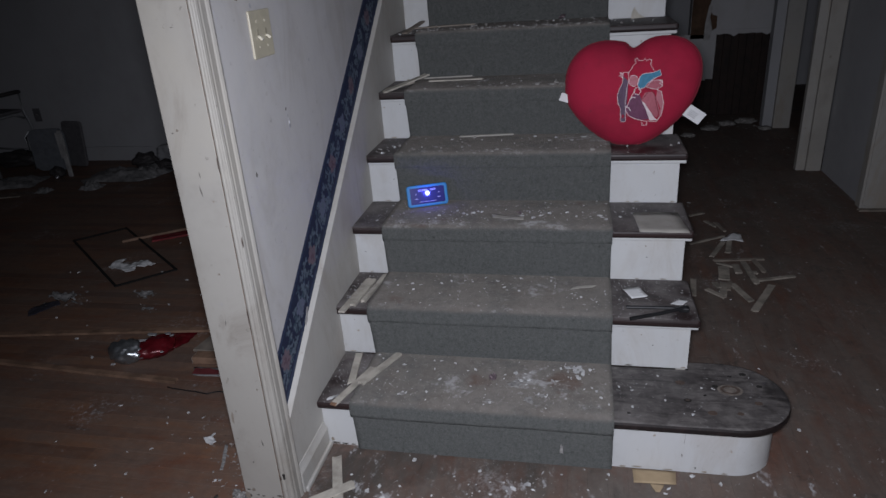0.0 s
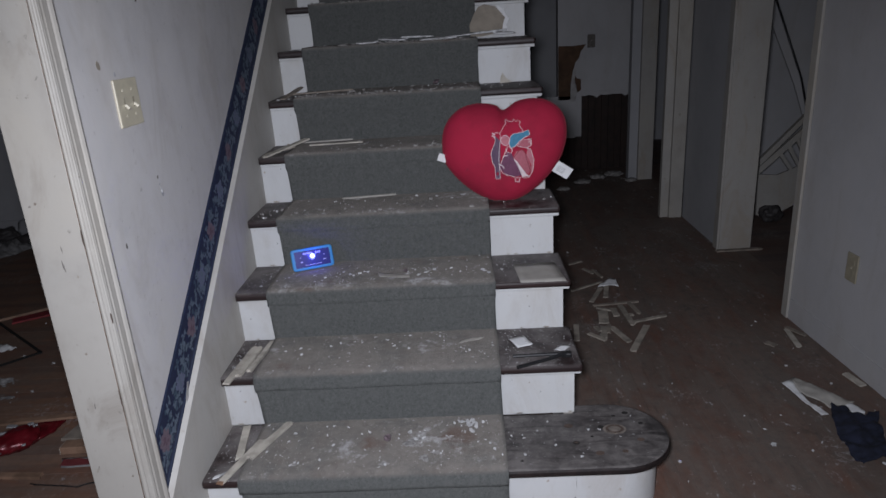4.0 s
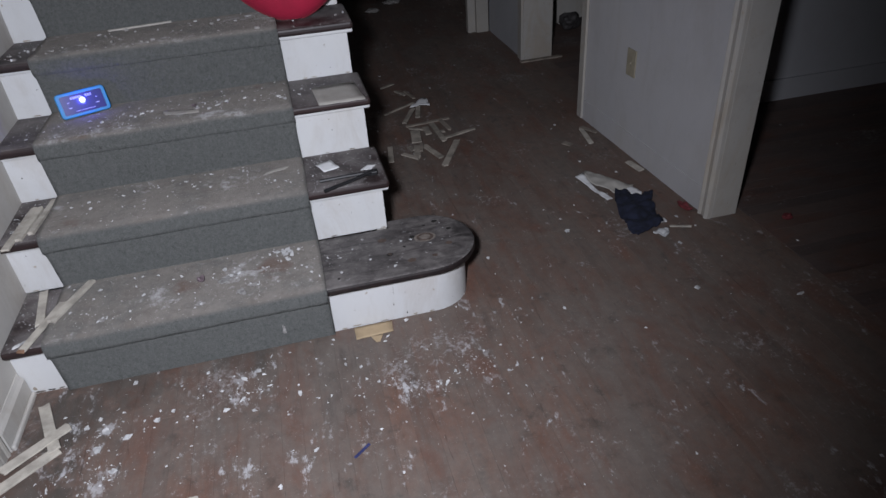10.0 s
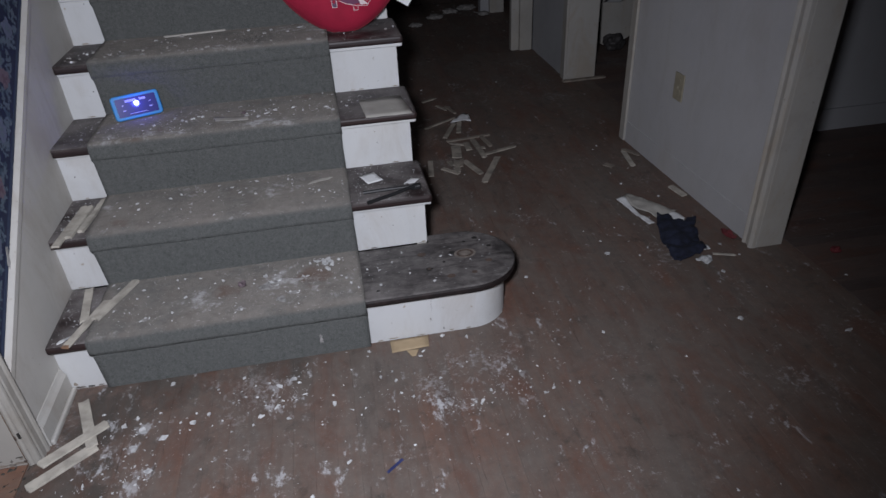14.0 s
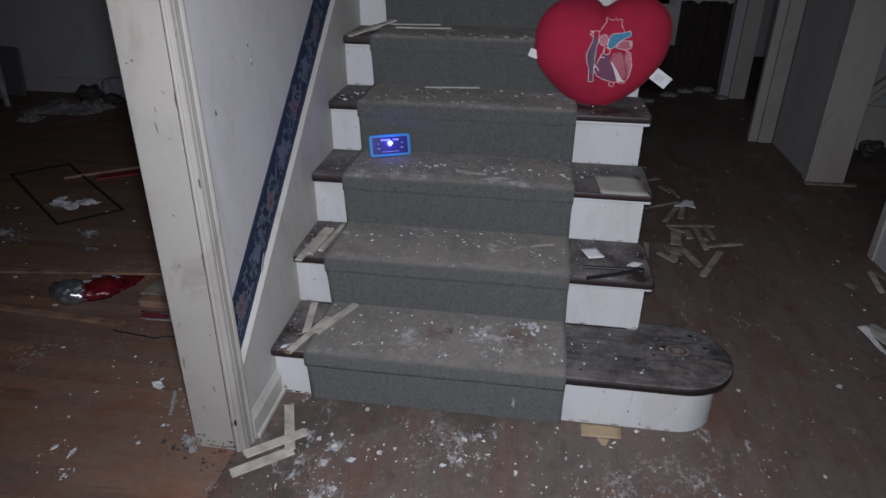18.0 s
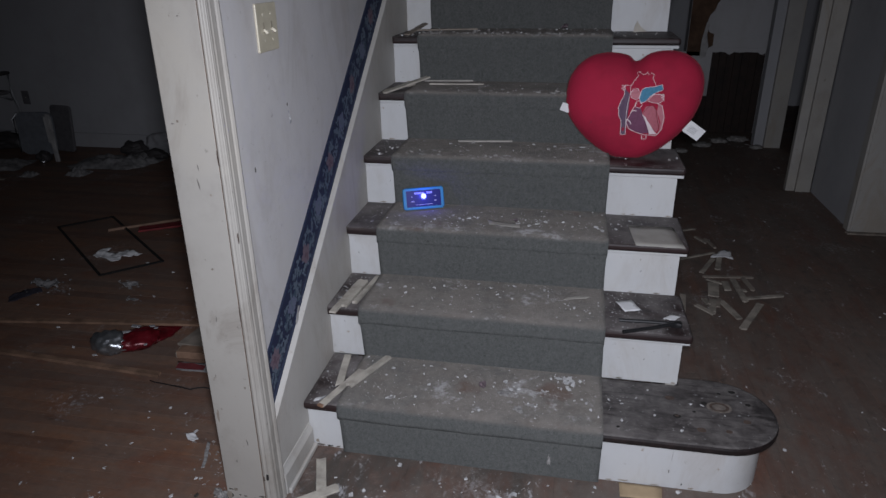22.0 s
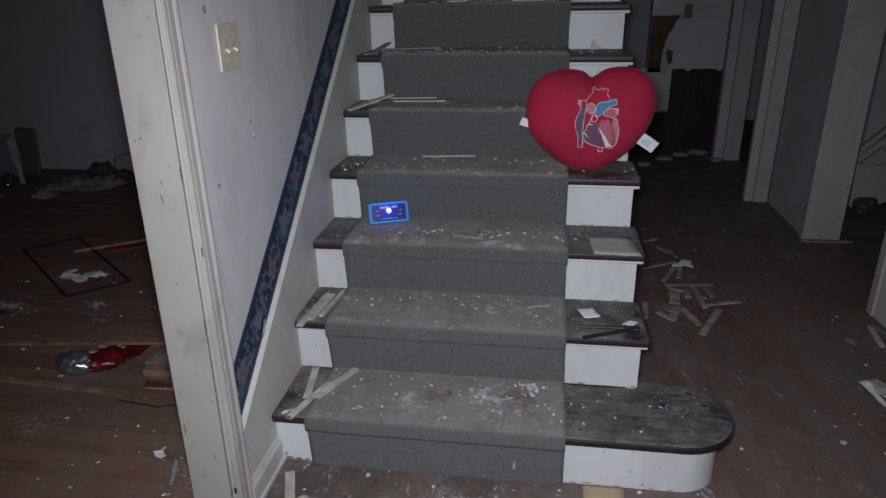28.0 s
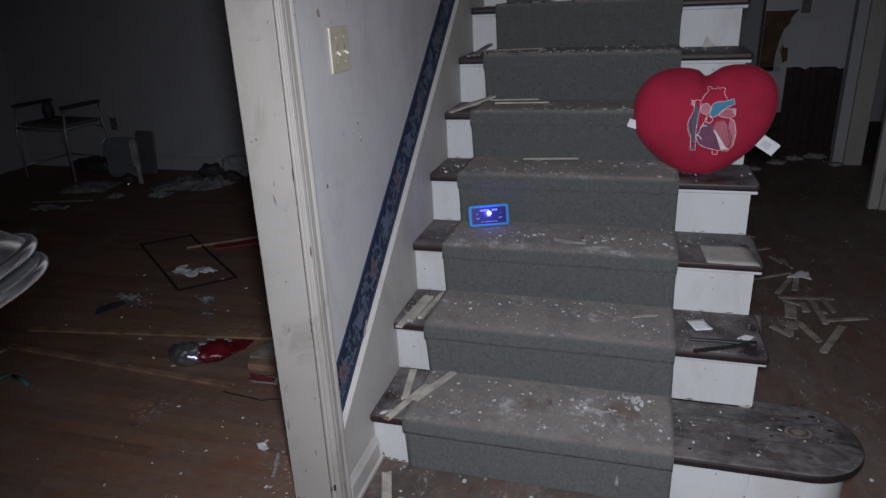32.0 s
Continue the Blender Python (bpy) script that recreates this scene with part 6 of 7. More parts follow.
for k, row in ((7, ((0.40, 0.10), (0.52, 0.13), (0.63, 0.16), (0.74, 0.15), (0.84, 0.17), (0.96, 0.16), (0.70, 0.12), (1.02, 0.10))), (8, ((0.50, 0.10), (0.62, 0.20), (0.72, 0.22), (0.66, 0.12), (0.81, 0.12)))):
    for q, (x, long) in enumerate(row):
        wide = long * rs.uniform(0.4, 0.6)
        shard(x, RISER_Y[k - 1] + 0.02 + rs.uniform(0, 0.05), k * RISE + 0.012 + 0.006 * (q % 3), long, wide, rs.uniform(-25, 25), rs.uniform(-3, 6))
bm = prism([(0.0, 0.0), (0.05, -0.005), (0.15, 0.012), (0.155, 0.05), (0.165, 0.075), (0.145, 0.10), (0.12, 0.128), (0.07, 0.140), (0.04, 0.13), (0.02, 0.10), (-0.004, 0.05)], 0.006)
torn = link("torn_board", bm, M["buff"])
torn.matrix_world = Matrix.Translation((0.872, RISER_Y[7] - 0.028, T7 + 0.0135)) @ pose(0, 0, 0, 8) @ UPRIGHT
tagged(torn, "torn piece of buff board leaning on an upper riser", "board")
bm = prism([(0.15, 0.012), (0.182, 0.006), (0.172, 0.04), (0.185, 0.07), (0.168, 0.09), (0.158, 0.115), (0.125, 0.133), (0.14, 0.10), (0.160, 0.075), (0.150, 0.05)], 0.002, Matrix.Translation((0, 0, -0.004)))
part("torn_edge", bm, M["paper"], torn, "ragged white paper edge")
bm = prism([(0, 0), (0.055, 0.003), (0.030, 0.020), (0.012, 0.046), (0.003, 0.026)], 0.004)
chip6 = link("wood_chip", bm, M["lath"])
chip6.matrix_world = Matrix.Translation((0.99, 1.44, T6 + 0.0005)) @ pose(0, 0, 0, 5) @ UPRIGHT
tagged(chip6, "small pointed wood chip standing on a tread", "wood chip")

# ---- left room ----
lath(-1.948, 0.499, -0.436, 0.617, 0.0006, 0.030, 0.011, "wood", "trim_strip", "long stained wooden moulding strip propped over the foil bag", group="loose moulding strips", lift=0.046)
lath(-1.901, 0.345, -0.705, 0.270, 0.0005, 0.026, 0.012, "wood", "trim_strip", "long stained wooden moulding strip on the floor", group="loose moulding strips")
lath(-1.942, 0.177, -1.905, 0.319, 0.0005, 0.03, 0.010, "wood", "trim_strip", "short stained offcut at the end of the strip", group="loose moulding strips")
lath(-3.792, 2.278, -3.317, 2.392, 0.0005, 0.022, 0.010, "dustylath", "trim_strip", "thin wooden strip in the dark part of the room", group="loose moulding strips")


def crumple(name, label, category, at, size, mat, seed, stretch=(1, 1, 0.5), rough=0.35, turn=0):
    bm = bmesh.new()
    bmesh.ops.create_icosphere(bm, subdivisions=4, radius=1.0)
    for v in bm.verts:
        p = v.co.copy()
        k = 1 + rough * noise.noise(p * 1.7 + Vector((seed, 0, 0))) + rough * 0.5 * noise.noise(p * 4.5 + Vector((0, seed, 0)))
        v.co = Vector((p.x * stretch[0], p.y * stretch[1], p.z * stretch[2])) * k * size
    low = min(v.co.z for v in bm.verts)
    cut = low + 0.25 * stretch[2] * size
    for v in bm.verts:
        v.co.z = max(v.co.z, cut) - cut
    ob = link(name, bm, M[mat], smooth=mat not in ("foil",))
    ob.matrix_world = Matrix.Translation((at[0], at[1], 0.0006)) @ pose(0, 0, 0, 0, 0, turn)
    return tagged(ob, label, category)


# silver and red foil bag
bag = thing("foil_bag", "crumpled silver and red foil bag on the floor", "bag")


def creased(size, m, seed, sub=4, ridge=0.16):
    """A stuffed, sharply creased lump."""
    bm = bmesh.new()
    bmesh.ops.create_icosphere(bm, subdivisions=sub, radius=1.0)
    for v in bm.verts:
        p = v.co.copy()
        q = Vector((seed, 0, seed * 0.7))
        k = 1 + 0.12 * noise.noise(p * 1.6 + q) + ridge * (abs(noise.noise(p * 2.6 + q)) - 0.25) + ridge * 0.12 * (abs(noise.noise(p * 7 + q)) - 0.25)
        v.co = Vector((p.x * size[0], p.y * size[1], p.z * size[2])) * k
    bm.transform(m)
    for v in bm.verts:
        v.co.z = max(v.co.z, 0.0012)
    return bm


part("silver_end", creased((0.078, 0.058, 0.046), Matrix.Translation((-1.004, 0.402, 0.040)) @ pose(0, 0, 0, 0, 0, -8), 1.0, 4, 0.38), M["foil"], bag, "silver foil end, creased", smooth=True)
part("red_body", creased((0.088, 0.062, 0.040), Matrix.Translation((-0.918, 0.452, 0.030)) @ pose(0, 0, 0, 0, 0, 42), 2.0, 4, 0.24), M["redfoil"], bag, "shiny dark red printed film", smooth=True)
part("red_end", creased((0.100, 0.066, 0.017), Matrix.Translation((-0.885, 0.545, 0.014)) @ pose(0, 0, 0, 0, 0, 62), 5.0, 4, 0.26), M["redfoil"], bag, "shiny dark red printed film", smooth=True)
part("silver_fold", creased((0.062, 0.013, 0.008), Matrix.Translation((-0.941, 0.454, 0.060)) @ pose(0, 0, 0, 0, 0, 14), 3.0, 3), M["ink"], bag, "pale folded film edge")
for x, y, z, w, h, turn in [(-0.971, 0.526, 0.045, 0.034, 0.026, 20), (-0.906, 0.539, 0.045, 0.022, 0.022, 40), (-0.88, 0.529, 0.045, 0.016, 0.012, 30), (-0.84, 0.394, 0.049999999999999996, 0.013, 0.011, 60), (-0.885, 0.47, 0.049999999999999996, 0.02, 0.008, 25)]:
    bm = prism(rounded(w, h, 0.004), 0.003, Matrix.Translation((x, y, z)) @ pose(0, 0, 0, rng.uniform(-12, 5), rng.uniform(0, 14), turn))
    part("printed_panel", bm, M["ink"], bag, "white printed panel")

blk = thing("wood_block", "short pale offcut of timber on the floor", "wood block", "timber offcuts")
part("block", prism([(-0.762, 0.482), (-0.742, 0.612), (-0.560, 0.655), (-0.530, 0.470)], 0.012, Matrix.Translation((0, 0, 0.0006)), 0.002), M["dustylath"], blk)
blk2 = thing("wood_block", "short brown offcut of timber on the floor", "wood block", "timber offcuts")
part("block", boxes((-0.08, -0.026, 0.0005, 0.08, 0.026, 0.03), bevel=0.003), M["wood"], blk2)
part("sawn_end", boxes((-0.0812, -0.024, 0.003, -0.0801, 0.024, 0.028)), M["lath"], blk2, "pale sawn end")
blk2.matrix_world = Matrix.Translation((-0.636, 0.426, 0)) @ pose(0, 0, 0, 0, 0, 3)
cardlet = sheet("printed_card", "printed card with a red mark beside the timber", "paper", [(-0.695, 0.372), (-0.555, 0.38), (-0.543, 0.321), (-0.668, 0.317)], 0.0006, "dimcloth", 0.003)
bm = prism([(-0.038, -0.020), (0.0, -0.022), (0.075, -0.016), (0.07, 0.012), (0.032, 0.016), (0.012, 0.022), (-0.018, 0.016), (-0.045, 0.018)], 0.0008, Matrix.Translation((-0.639, 0.347, 0.0040)))
part("red_mark", bm, M["redmatt"], cardlet, "faded red printed shape")
wire = link("wire", tube([(-0.726, 0.235, 0.003), (-0.706, 0.229, 0.003), (-0.65, 0.223, 0.003), (-0.59, 0.215, 0.004), (-0.547, 0.209, 0.003), (-0.525, 0.223, 0.003), (-0.505, 0.229, 0.003), (-0.46, 0.225, 0.003)], 0.0024, 6), M["black"], smooth=True)
tagged(wire, "thin black wire lying on the floor", "wire")

fr = thing("picture_frame", "empty thin black picture frame lying flat on the floor", "picture frame")
A, B, C, D = (-2.209, 1.585), (-1.516, 1.023), (-1.302, 1.233), (-1.998, 1.798)
for p, q in ((A, B), (B, C), (C, D), (D, A)):
    d, an = math.hypot(q[0] - p[0], q[1] - p[1]), math.atan2(q[1] - p[1], q[0] - p[0])
    bm = boxes((-0.006, -0.0065, 0, d + 0.006, 0.0065, 0.009), bevel=0.002)
    bm.transform(Matrix.Translation((p[0], p[1], 0.0006)) @ pose(0, 0, 0, 0, 0, math.degrees(an)))
    part("rail", bm, M["dullblack"], fr)
scrap("paper_scrap", "torn white paper inside the picture frame", "paper", [(-1.72, 1.241), (-1.72, 1.298), (-1.694, 1.323), (-1.664, 1.325), (-1.667, 1.28), (-1.602, 1.269), (-1.568, 1.328), (-1.532, 1.319), (-1.497, 1.298), (-1.452, 1.285), (-1.494, 1.266), (-1.54, 1.233), (-1.524, 1.191), (-1.567, 1.178), (-1.613, 1.201), (-1.665, 1.21)], 0.0006, "paper", 0.014, "paper scraps", 0.001, 14.0)
lath(-1.874, 1.583, -1.156, 2.108, 0.0005, 0.018, 0.014, "wood", "trim_strip", "thin wooden edging with peeling red finish", group="loose moulding strips")
lath(-1.704, 1.625, -1.101, 2, 0.0005, 0.075, 0.010, "redboard", "red_board", "flat red painted board on the floor")


def torn_wad(at, size, seed, count, label, mat="drape"):
    """Crushed paper that has gone to rags: one torn sheet with scraps clinging to it."""
    r = random.Random(seed)
    n = 15
    out = [(at[0] + size * r.uniform(0.45, 1.15) * math.cos(2 * math.pi * q / n), at[1] + 0.55 * size * r.uniform(0.4, 1.15) * math.sin(2 * math.pi * q / n)) for q in range(n)]
    ob = scrap("torn_paper", label, "paper", out, 0.0006, mat, size * 0.22, "torn paper wads", 0.001, 26.0)
    for _ in range(count):
        x, y, s = at[0] + r.gauss(0, size * 0.7), at[1] + r.gauss(0, size * 0.45), size * r.uniform(0.06, 0.2)
        bm = prism([(s * r.uniform(0.5, 1.2) * math.cos(2 * math.pi * q / 6), 0.7 * s * r.uniform(0.4, 1.2) * math.sin(2 * math.pi * q / 6)) for q in range(6)], 0.0015)
        bm.transform(Matrix.Translation((x, y, r.uniform(0.0006, size * 0.25))) @ pose(0, 0, 0, r.uniform(-25, 25), r.uniform(-25, 25), r.uniform(0, 360)))
        part("scrap", bm, M[mat], ob)


torn_wad((-1.697, 0.878), 0.095, 3, 9, "crushed pale paper wad torn to rags on the floor", "dimcloth")
torn_wad((-1.296, 0.954), 0.062, 4, 12, "crushed pale paper in small torn bits on the floor", "dimcloth")
torn_wad((-1.198, 0.814), 0.035, 5, 8, "loose small torn bits of pale paper", "dimcloth")
scrap("navy_scrap", "dark blue scrap of cloth beside the torn paper", "rag", [(-1.748, 0.692), (-1.785, 0.734), (-1.784, 0.785), (-1.75, 0.816), (-1.701, 0.842), (-1.675, 0.821), (-1.691, 0.786), (-1.712, 0.733)], 0.0006, "murky", 0.012, "", 0.002)
rib = link("teal_ribbon", tube([(-1.58, -0.087, 0.006), (-1.649, -0.068, 0.006), (-1.694, 0.017, 0.008), (-1.701, 0.121, 0.006), (-1.692, 0.152, 0.006)], 0.008, 6), M["teal"], smooth=True)
tagged(rib, "faded teal ribbon curled on the floor", "ribbon")
rib2 = link("teal_ribbon", tube([(-1.661, 0.142, 0.006), (-1.599, 0.126, 0.007), (-1.538, 0.1, 0.006)], 0.008, 6), M["teal"], smooth=True)
tagged(rib2, "faded teal ribbon curled on the floor", "ribbon")


def armchair():
    c = thing("tube_armchair", "steel tube armchair with dark worn arm pads against the wall", "chair")
    for sx in (-0.30, 0.30):
        part("front_leg", tube([(sx, -0.22, 0.0), (sx * 0.99, -0.21, 0.40), (sx * 0.96, -0.17, 0.595)], 0.0100, 10), M["steel"], c, smooth=True)
        part("rear_leg", tube([(sx, 0.20, 0.0), (sx, 0.17, 0.34), (sx, 0.14, 0.44), (sx * 0.98, 0.15, 0.600)], 0.0100, 10), M["steel"], c, smooth=True)
        bm = boxes((-0.030, -0.19, 0.592, 0.030, 0.16, 0.618), bevel=0.011)
        for v in bm.verts:
            v.co.x += sx * 0.97
            v.co.z += 0.05 * min(0.0, v.co.y + 0.10)
        part("arm_pad", bm, M["vinyl"], c, "worn dark arm pad", smooth=True)
    part("seat", boxes((-0.26, -0.20, 0.440, 0.27, 0.16, 0.468), bevel=0.013), M["dustyvinyl"], c)
    part("seat_rail", tube([(-0.29, -0.21, 0.425), (0.22, -0.21, 0.425), (0.28, -0.17, 0.432), (0.30, 0.05, 0.440), (0.30, 0.13, 0.40)], 0.0095, 10), M["steel"], c, smooth=True)
    part("crossbar", tube([(-0.30, 0.19, 0.12), (0.30, 0.19, 0.12)], 0.008, 8), M["steel"], c, smooth=True)
    part("crossbar", tube([(-0.30, -0.218, 0.11), (-0.30, 0.19, 0.11)], 0.008, 8), M["steel"], c, smooth=True)
    c.matrix_world = Matrix.Translation((-4.19, 3.12, 0)) @ pose(0, 0, 0, 0, 0, -8) @ Matrix.Scale(1.06, 4)


armchair()
pot = crumple("dark_jug", "dark object standing on the chair seat", "jug", (-4.334, 3.142), 0.062, "vinyl", 2.0, (0.75, 0.75, 1.5), 0.12)
pot.matrix_world = Matrix.Translation((-4.334, 3.142, 0.497))
fc = thing("tipped_chair", "grey plastic folding chair tipped on its side", "chair")
part("panel", prism(rounded(0.29, 0.33, 0.06), 0.022, Matrix.Translation((-3.365, 2.90, 0.167)) @ pose(0, 0, 0, -4, 0, 10) @ UPRIGHT, 0.006), M["greyplastic"], fc)
part("panel", prism(rounded(0.21, 0.36, 0.03), 0.022, Matrix.Translation((-3.225, 3.02, 0.182)) @ pose(0, 0, 0, -6, 0, -10) @ UPRIGHT, 0.006), M["dustyvinyl"], fc)
part("leg", boxes((-3.095, 2.705, 0.0, -3.062, 2.722, 0.36), bevel=0.004), M["drape"], fc, "pale flat metal leg")
part("brace", boxes((-3.165, 2.76, 0.13, -3.105, 2.775, 0.33), bevel=0.004), M["drape"], fc, "pale plastic brace")
part("leg", tube([(-3.585, 2.93, 0.0), (-3.60, 2.935, 0.26), (-3.55, 2.94, 0.31)], 0.010, 8), M["steel"], fc, smooth=True)
fc.matrix_world = Matrix.Translation((-0.01, 0.019, 0)) @ Matrix.Scale(1.06, 4)


def flat_rag(at, long, deep, seed, label, turn=0, rise=0.05):
    """A trodden heap of cloth, folded and low."""
    r = random.Random(seed)
    bm = bmesh.new()
    grid, nx, ny = [], 26, 16
    for i in range(nx):
        row = []
        for j in range(ny):
            u, v = 2 * i / (nx - 1) - 1, 2 * j / (ny - 1) - 1
            edge = 1 + 0.22 * noise.noise(Vector((u * 2.3, v * 2.3, seed)))
            a = max(0.0, 1 - (u * u) ** 1.5) * max(0.0, 1 - (v * v) ** 1.5)
            fold = 0.5 + 0.6 * noise.noise(Vector((u * 3.5 + v * 2, v * 4.0, seed * 1.3))) + 0.5 * abs(noise.noise(Vector((u * 8, v * 5, seed))))
            row.append(bm.verts.new((u * long / 2 * edge, v * deep / 2 * edge, 0.001 + rise * a * max(0.05, fold))))
        grid.append(row)
    for p, q in zip(grid, grid[1:]):
        for j in range(ny - 1):
            bm.faces.new((p[j], q[j], q[j + 1], p[j + 1]))
    bmesh.ops.recalc_face_normals(bm, faces=bm.faces)
    ob = link("pale_rag", bm, M["dimcloth"], smooth=True)
    ob.matrix_world = Matrix.Translation((at[0], at[1], 0.0004)) @ pose(0, 0, 0, 0, 0, turn)
    tagged(ob, label, "rag", "rags on the floor")


flat_rag((-3.648, 2.717), 0.40, 0.32, 8, "trodden pale rag on the dark floor", 12, 0.06)
flat_rag((-2.803, 2.906), 0.58, 0.32, 9, "long trodden heap of pale rags", 6, 0.07)
flat_rag((-2.608, 2.973), 0.30, 0.26, 10, "pale rag beside the dark bag", -10, 0.08)
flat_rag((-2.863, 2.607), 0.15, 0.14, 11, "small pale wad of cloth on the dark floor", 0, 0.06)
flat_rag((-3.212, 2.516), 0.11, 0.10, 12, "small pale wad of cloth on the dark floor", 0, 0.04)
crumple("dark_bag", "dark red and black cloth bag slumped by the wall", "bag", (-2.777, 3.186), 0.095, "vinyl", 12.0, (1.15, 0.8, 0.62))
crumple("dark_bag", "dark cloth bundle slumped by the wall", "bag", (-2.508, 3.063), 0.075, "vinyl", 13.0, (1.3, 0.8, 0.6))
crumple("pale_sack", "dull pale sack leaning on the back wall", "sack", (-2.524, 3.255), 0.12, "darkwall", 14.0, (1.4, 0.5, 0.8))
crumple("dark_clothing", "dark clothes heap under the tube armchair", "bundle", (-4.074, 3.229), 0.12, "vinyl", 15.0, (1.9, 0.8, 0.6))
crumple("dark_clothing", "dark clothes heap behind the tipped chair", "bundle", (-3.388, 2.89), 0.055, "vinyl", 16.0, (1.0, 0.9, 0.9))
crumple("chrome_ball", "small shiny metal ball on the dark bundle", "litter", (-3.345, 2.824), 0.018, "chrome", 17.0, (1, 1, 1), 0.05)
sheet("plastic_wrap", "clear crinkled wrap in the dark part of the room", "litter", [(-3.647, 2.221), (-3.357, 2.216), (-3.341, 2.097), (-3.612, 2.085)], 0.0006, "drape", 0.03, cuts=8)
box_hole = link("wall_box", boxes((-2.28, 3.345, 0.26, -2.175, 3.379, 0.365), bevel=0.004), M["vinyl"])
tagged(box_hole, "small dark box low on the back wall", "wall box", kind="structure")

# ---- corridor and its end ----
wain = thing("wainscot", "bare dark brown boards under the torn wall finish", "wall boards", kind="structure")
for k in range(14):
    x = 1.4945 + 0.0613 * k
    top = 0.713 - 0.004 * ((k * 5) % 4) if x > 1.91 else 0.318 - 0.006 * (k % 3)
    part("plank", boxes((x, 4.646 - 0.002 * (k % 3), 0.0005, x + 0.0602, 4.6595, top), bevel=0.002), M["wainscot"], wain)
jag = [(1.911, 0.731)] + [(1.911 + 0.0373 * k, 0.696 + 0.012 * noise.noise(Vector((k * 1.7, 3.0, 0))) - (0.022 if k in (4, 11) else 0.0)) for k in range(13)] + [(2.369, 0.731)]
bm = prism(jag, 0.006)
bm.transform(Matrix.Translation((0, 4.6435, 0)) @ UPRIGHT)
tagged(link("torn_edge", bm, M["hallwall"]), "ragged white edge where the wall finish breaks off", "wall damage", kind="structure")
tear = [(1.710, 0.662), (1.710, 1.145), (1.825, 1.141), (1.959, 1.148), (1.913, 1.089), (1.900, 1.036), (1.863, 0.993), (1.847, 0.918), (1.879, 0.854), (1.916, 0.844), (1.919, 0.748), (1.868, 0.716), (1.847, 0.662)]
bm = prism(tear, 0.004)
bm.transform(Matrix.Translation((0, 4.6595, 0)) @ UPRIGHT)
tagged(link("torn_wallcovering", bm, M["brownpaper"]), "brown backing bared where the wall finish is torn", "wall damage", kind="structure")
bm = prism([(0, 0), (0.05, 0.01), (0.06, 0.10), (0.035, 0.20), (0.05, 0.30), (0.02, 0.30), (0.0, 0.16)], 0.003)
bm.transform(Matrix.Translation((1.82, 4.655, 0.64)) @ pose(0, 0, 0, 6) @ UPRIGHT)
tagged(link("hanging_strip", bm, M["drape"]), "torn pale strip hanging from the wall finish", "wall damage", kind="structure")
# added plate in dull grey, standing in for a dark mark on this wall
plate("dark outlet-shaped plate in place of a dark mark on the corridor end wall", Matrix.Translation((2.007, 4.6599, 1.175)) @ UPRIGHT, M["scuff"], False)
bm = prism([(1.527, 0.320), (1.527, 0.700), (1.937, 0.692), (1.913, 0.641), (1.937, 0.577), (1.919, 0.502), (1.938, 0.427), (1.921, 0.352), (1.868, 0.331), (1.804, 0.347), (1.740, 0.320)], 0.004)
bm.transform(Matrix.Translation((0, 4.6595, 0)) @ UPRIGHT)
tagged(link("grey_board", bm, M["hallwall"]), "pale grey board left on the lower wall with broken edges", "wall damage", kind="structure")
for x, y, s, sd in ((1.999, 4.252, 0.05, 1.0), (2.159, 4.309, 0.06, 2.0), (2.255, 4.079, 0.04, 3.0), (1.835, 4.081, 0.05, 4.0), (1.644, 3.877, 0.04, 5.0)):
    crumple("rubble_lump", "grey lump of fallen plaster on the corridor floor", "rubble", (x, y), s, "grit", sd, (1.3, 0.9, 0.4))
door = thing("door_1", "dark open doorway leaf at the end of the corridor", "door", kind="structure")
part("leaf", boxes((1.38, 4.70, 0.005, 1.42, 5.44, 2.02), bevel=0.003), M["darkwood"], door)

# side room off the corridor: fallen panel with a rail, and a leaning board
gate = thing("fallen_railing", "fallen pale stair railing panel leaning in the side room", "railing")
gm = Matrix.Translation((2.815, 2.86, 0.0)) @ pose(0, 0, 0, -6)


def flat_part(name, outline, depth, mat, lift=0.0):
    bm = prism(outline, depth)
    bm.transform(UPRIGHT)
    bm.transform(gm @ Matrix.Translation((0, lift, 0)))
    part(name, bm, M[mat], gate)


flat_part("panel", [(0.0, 0.02), (0.05, 0.0005), (0.10, 0.0005), (0.34, 0.12), (0.34, 0.37), (0.13, 0.29), (0.0, 0.30)], 0.02, "oldcasing")
flat_part("rail", [(0.0, 0.36), (0.34, 0.70), (0.34, 0.74), (0.0, 0.405)], 0.04, "oldcasing")
flat_part("lower_rail", [(0.0, 0.30), (0.34, 0.60), (0.34, 0.65), (0.0, 0.35)], 0.03, "oldcasing")
for k in range(4):
    x = 0.13 + 0.055 * k
    flat_part("baluster", [(x, 0.43 + 0.87 * (x - 0.13)), (x + 0.02, 0.445 + 0.87 * (x - 0.13)), (x + 0.10, 0.33 + 0.3 * (x - 0.13)), (x + 0.08, 0.32 + 0.3 * (x - 0.13))], 0.02, "oldcasing", -0.002)
ln = thing("leaning_board", "grey-brown board leaning with a dark pipe along its edge", "board")
bm = prism([(0.02, 1.50), (0.30, 0.86), (0.60, 0.0005), (0.80, 0.0005), (0.80, 1.9), (0.0, 1.9)], 0.02)
bm.transform(Matrix.Translation((2.82, 3.09, 0)) @ pose(0, 0, 0, -4) @ UPRIGHT)
part("board", bm, M["hallwall"], ln)
part("pipe", tube([(2.812, 2.95, 1.531), (3.088, 2.98, 0.917), (3.37, 3.04, 0.012)], 0.007, 8), M["black"], ln, smooth=True)
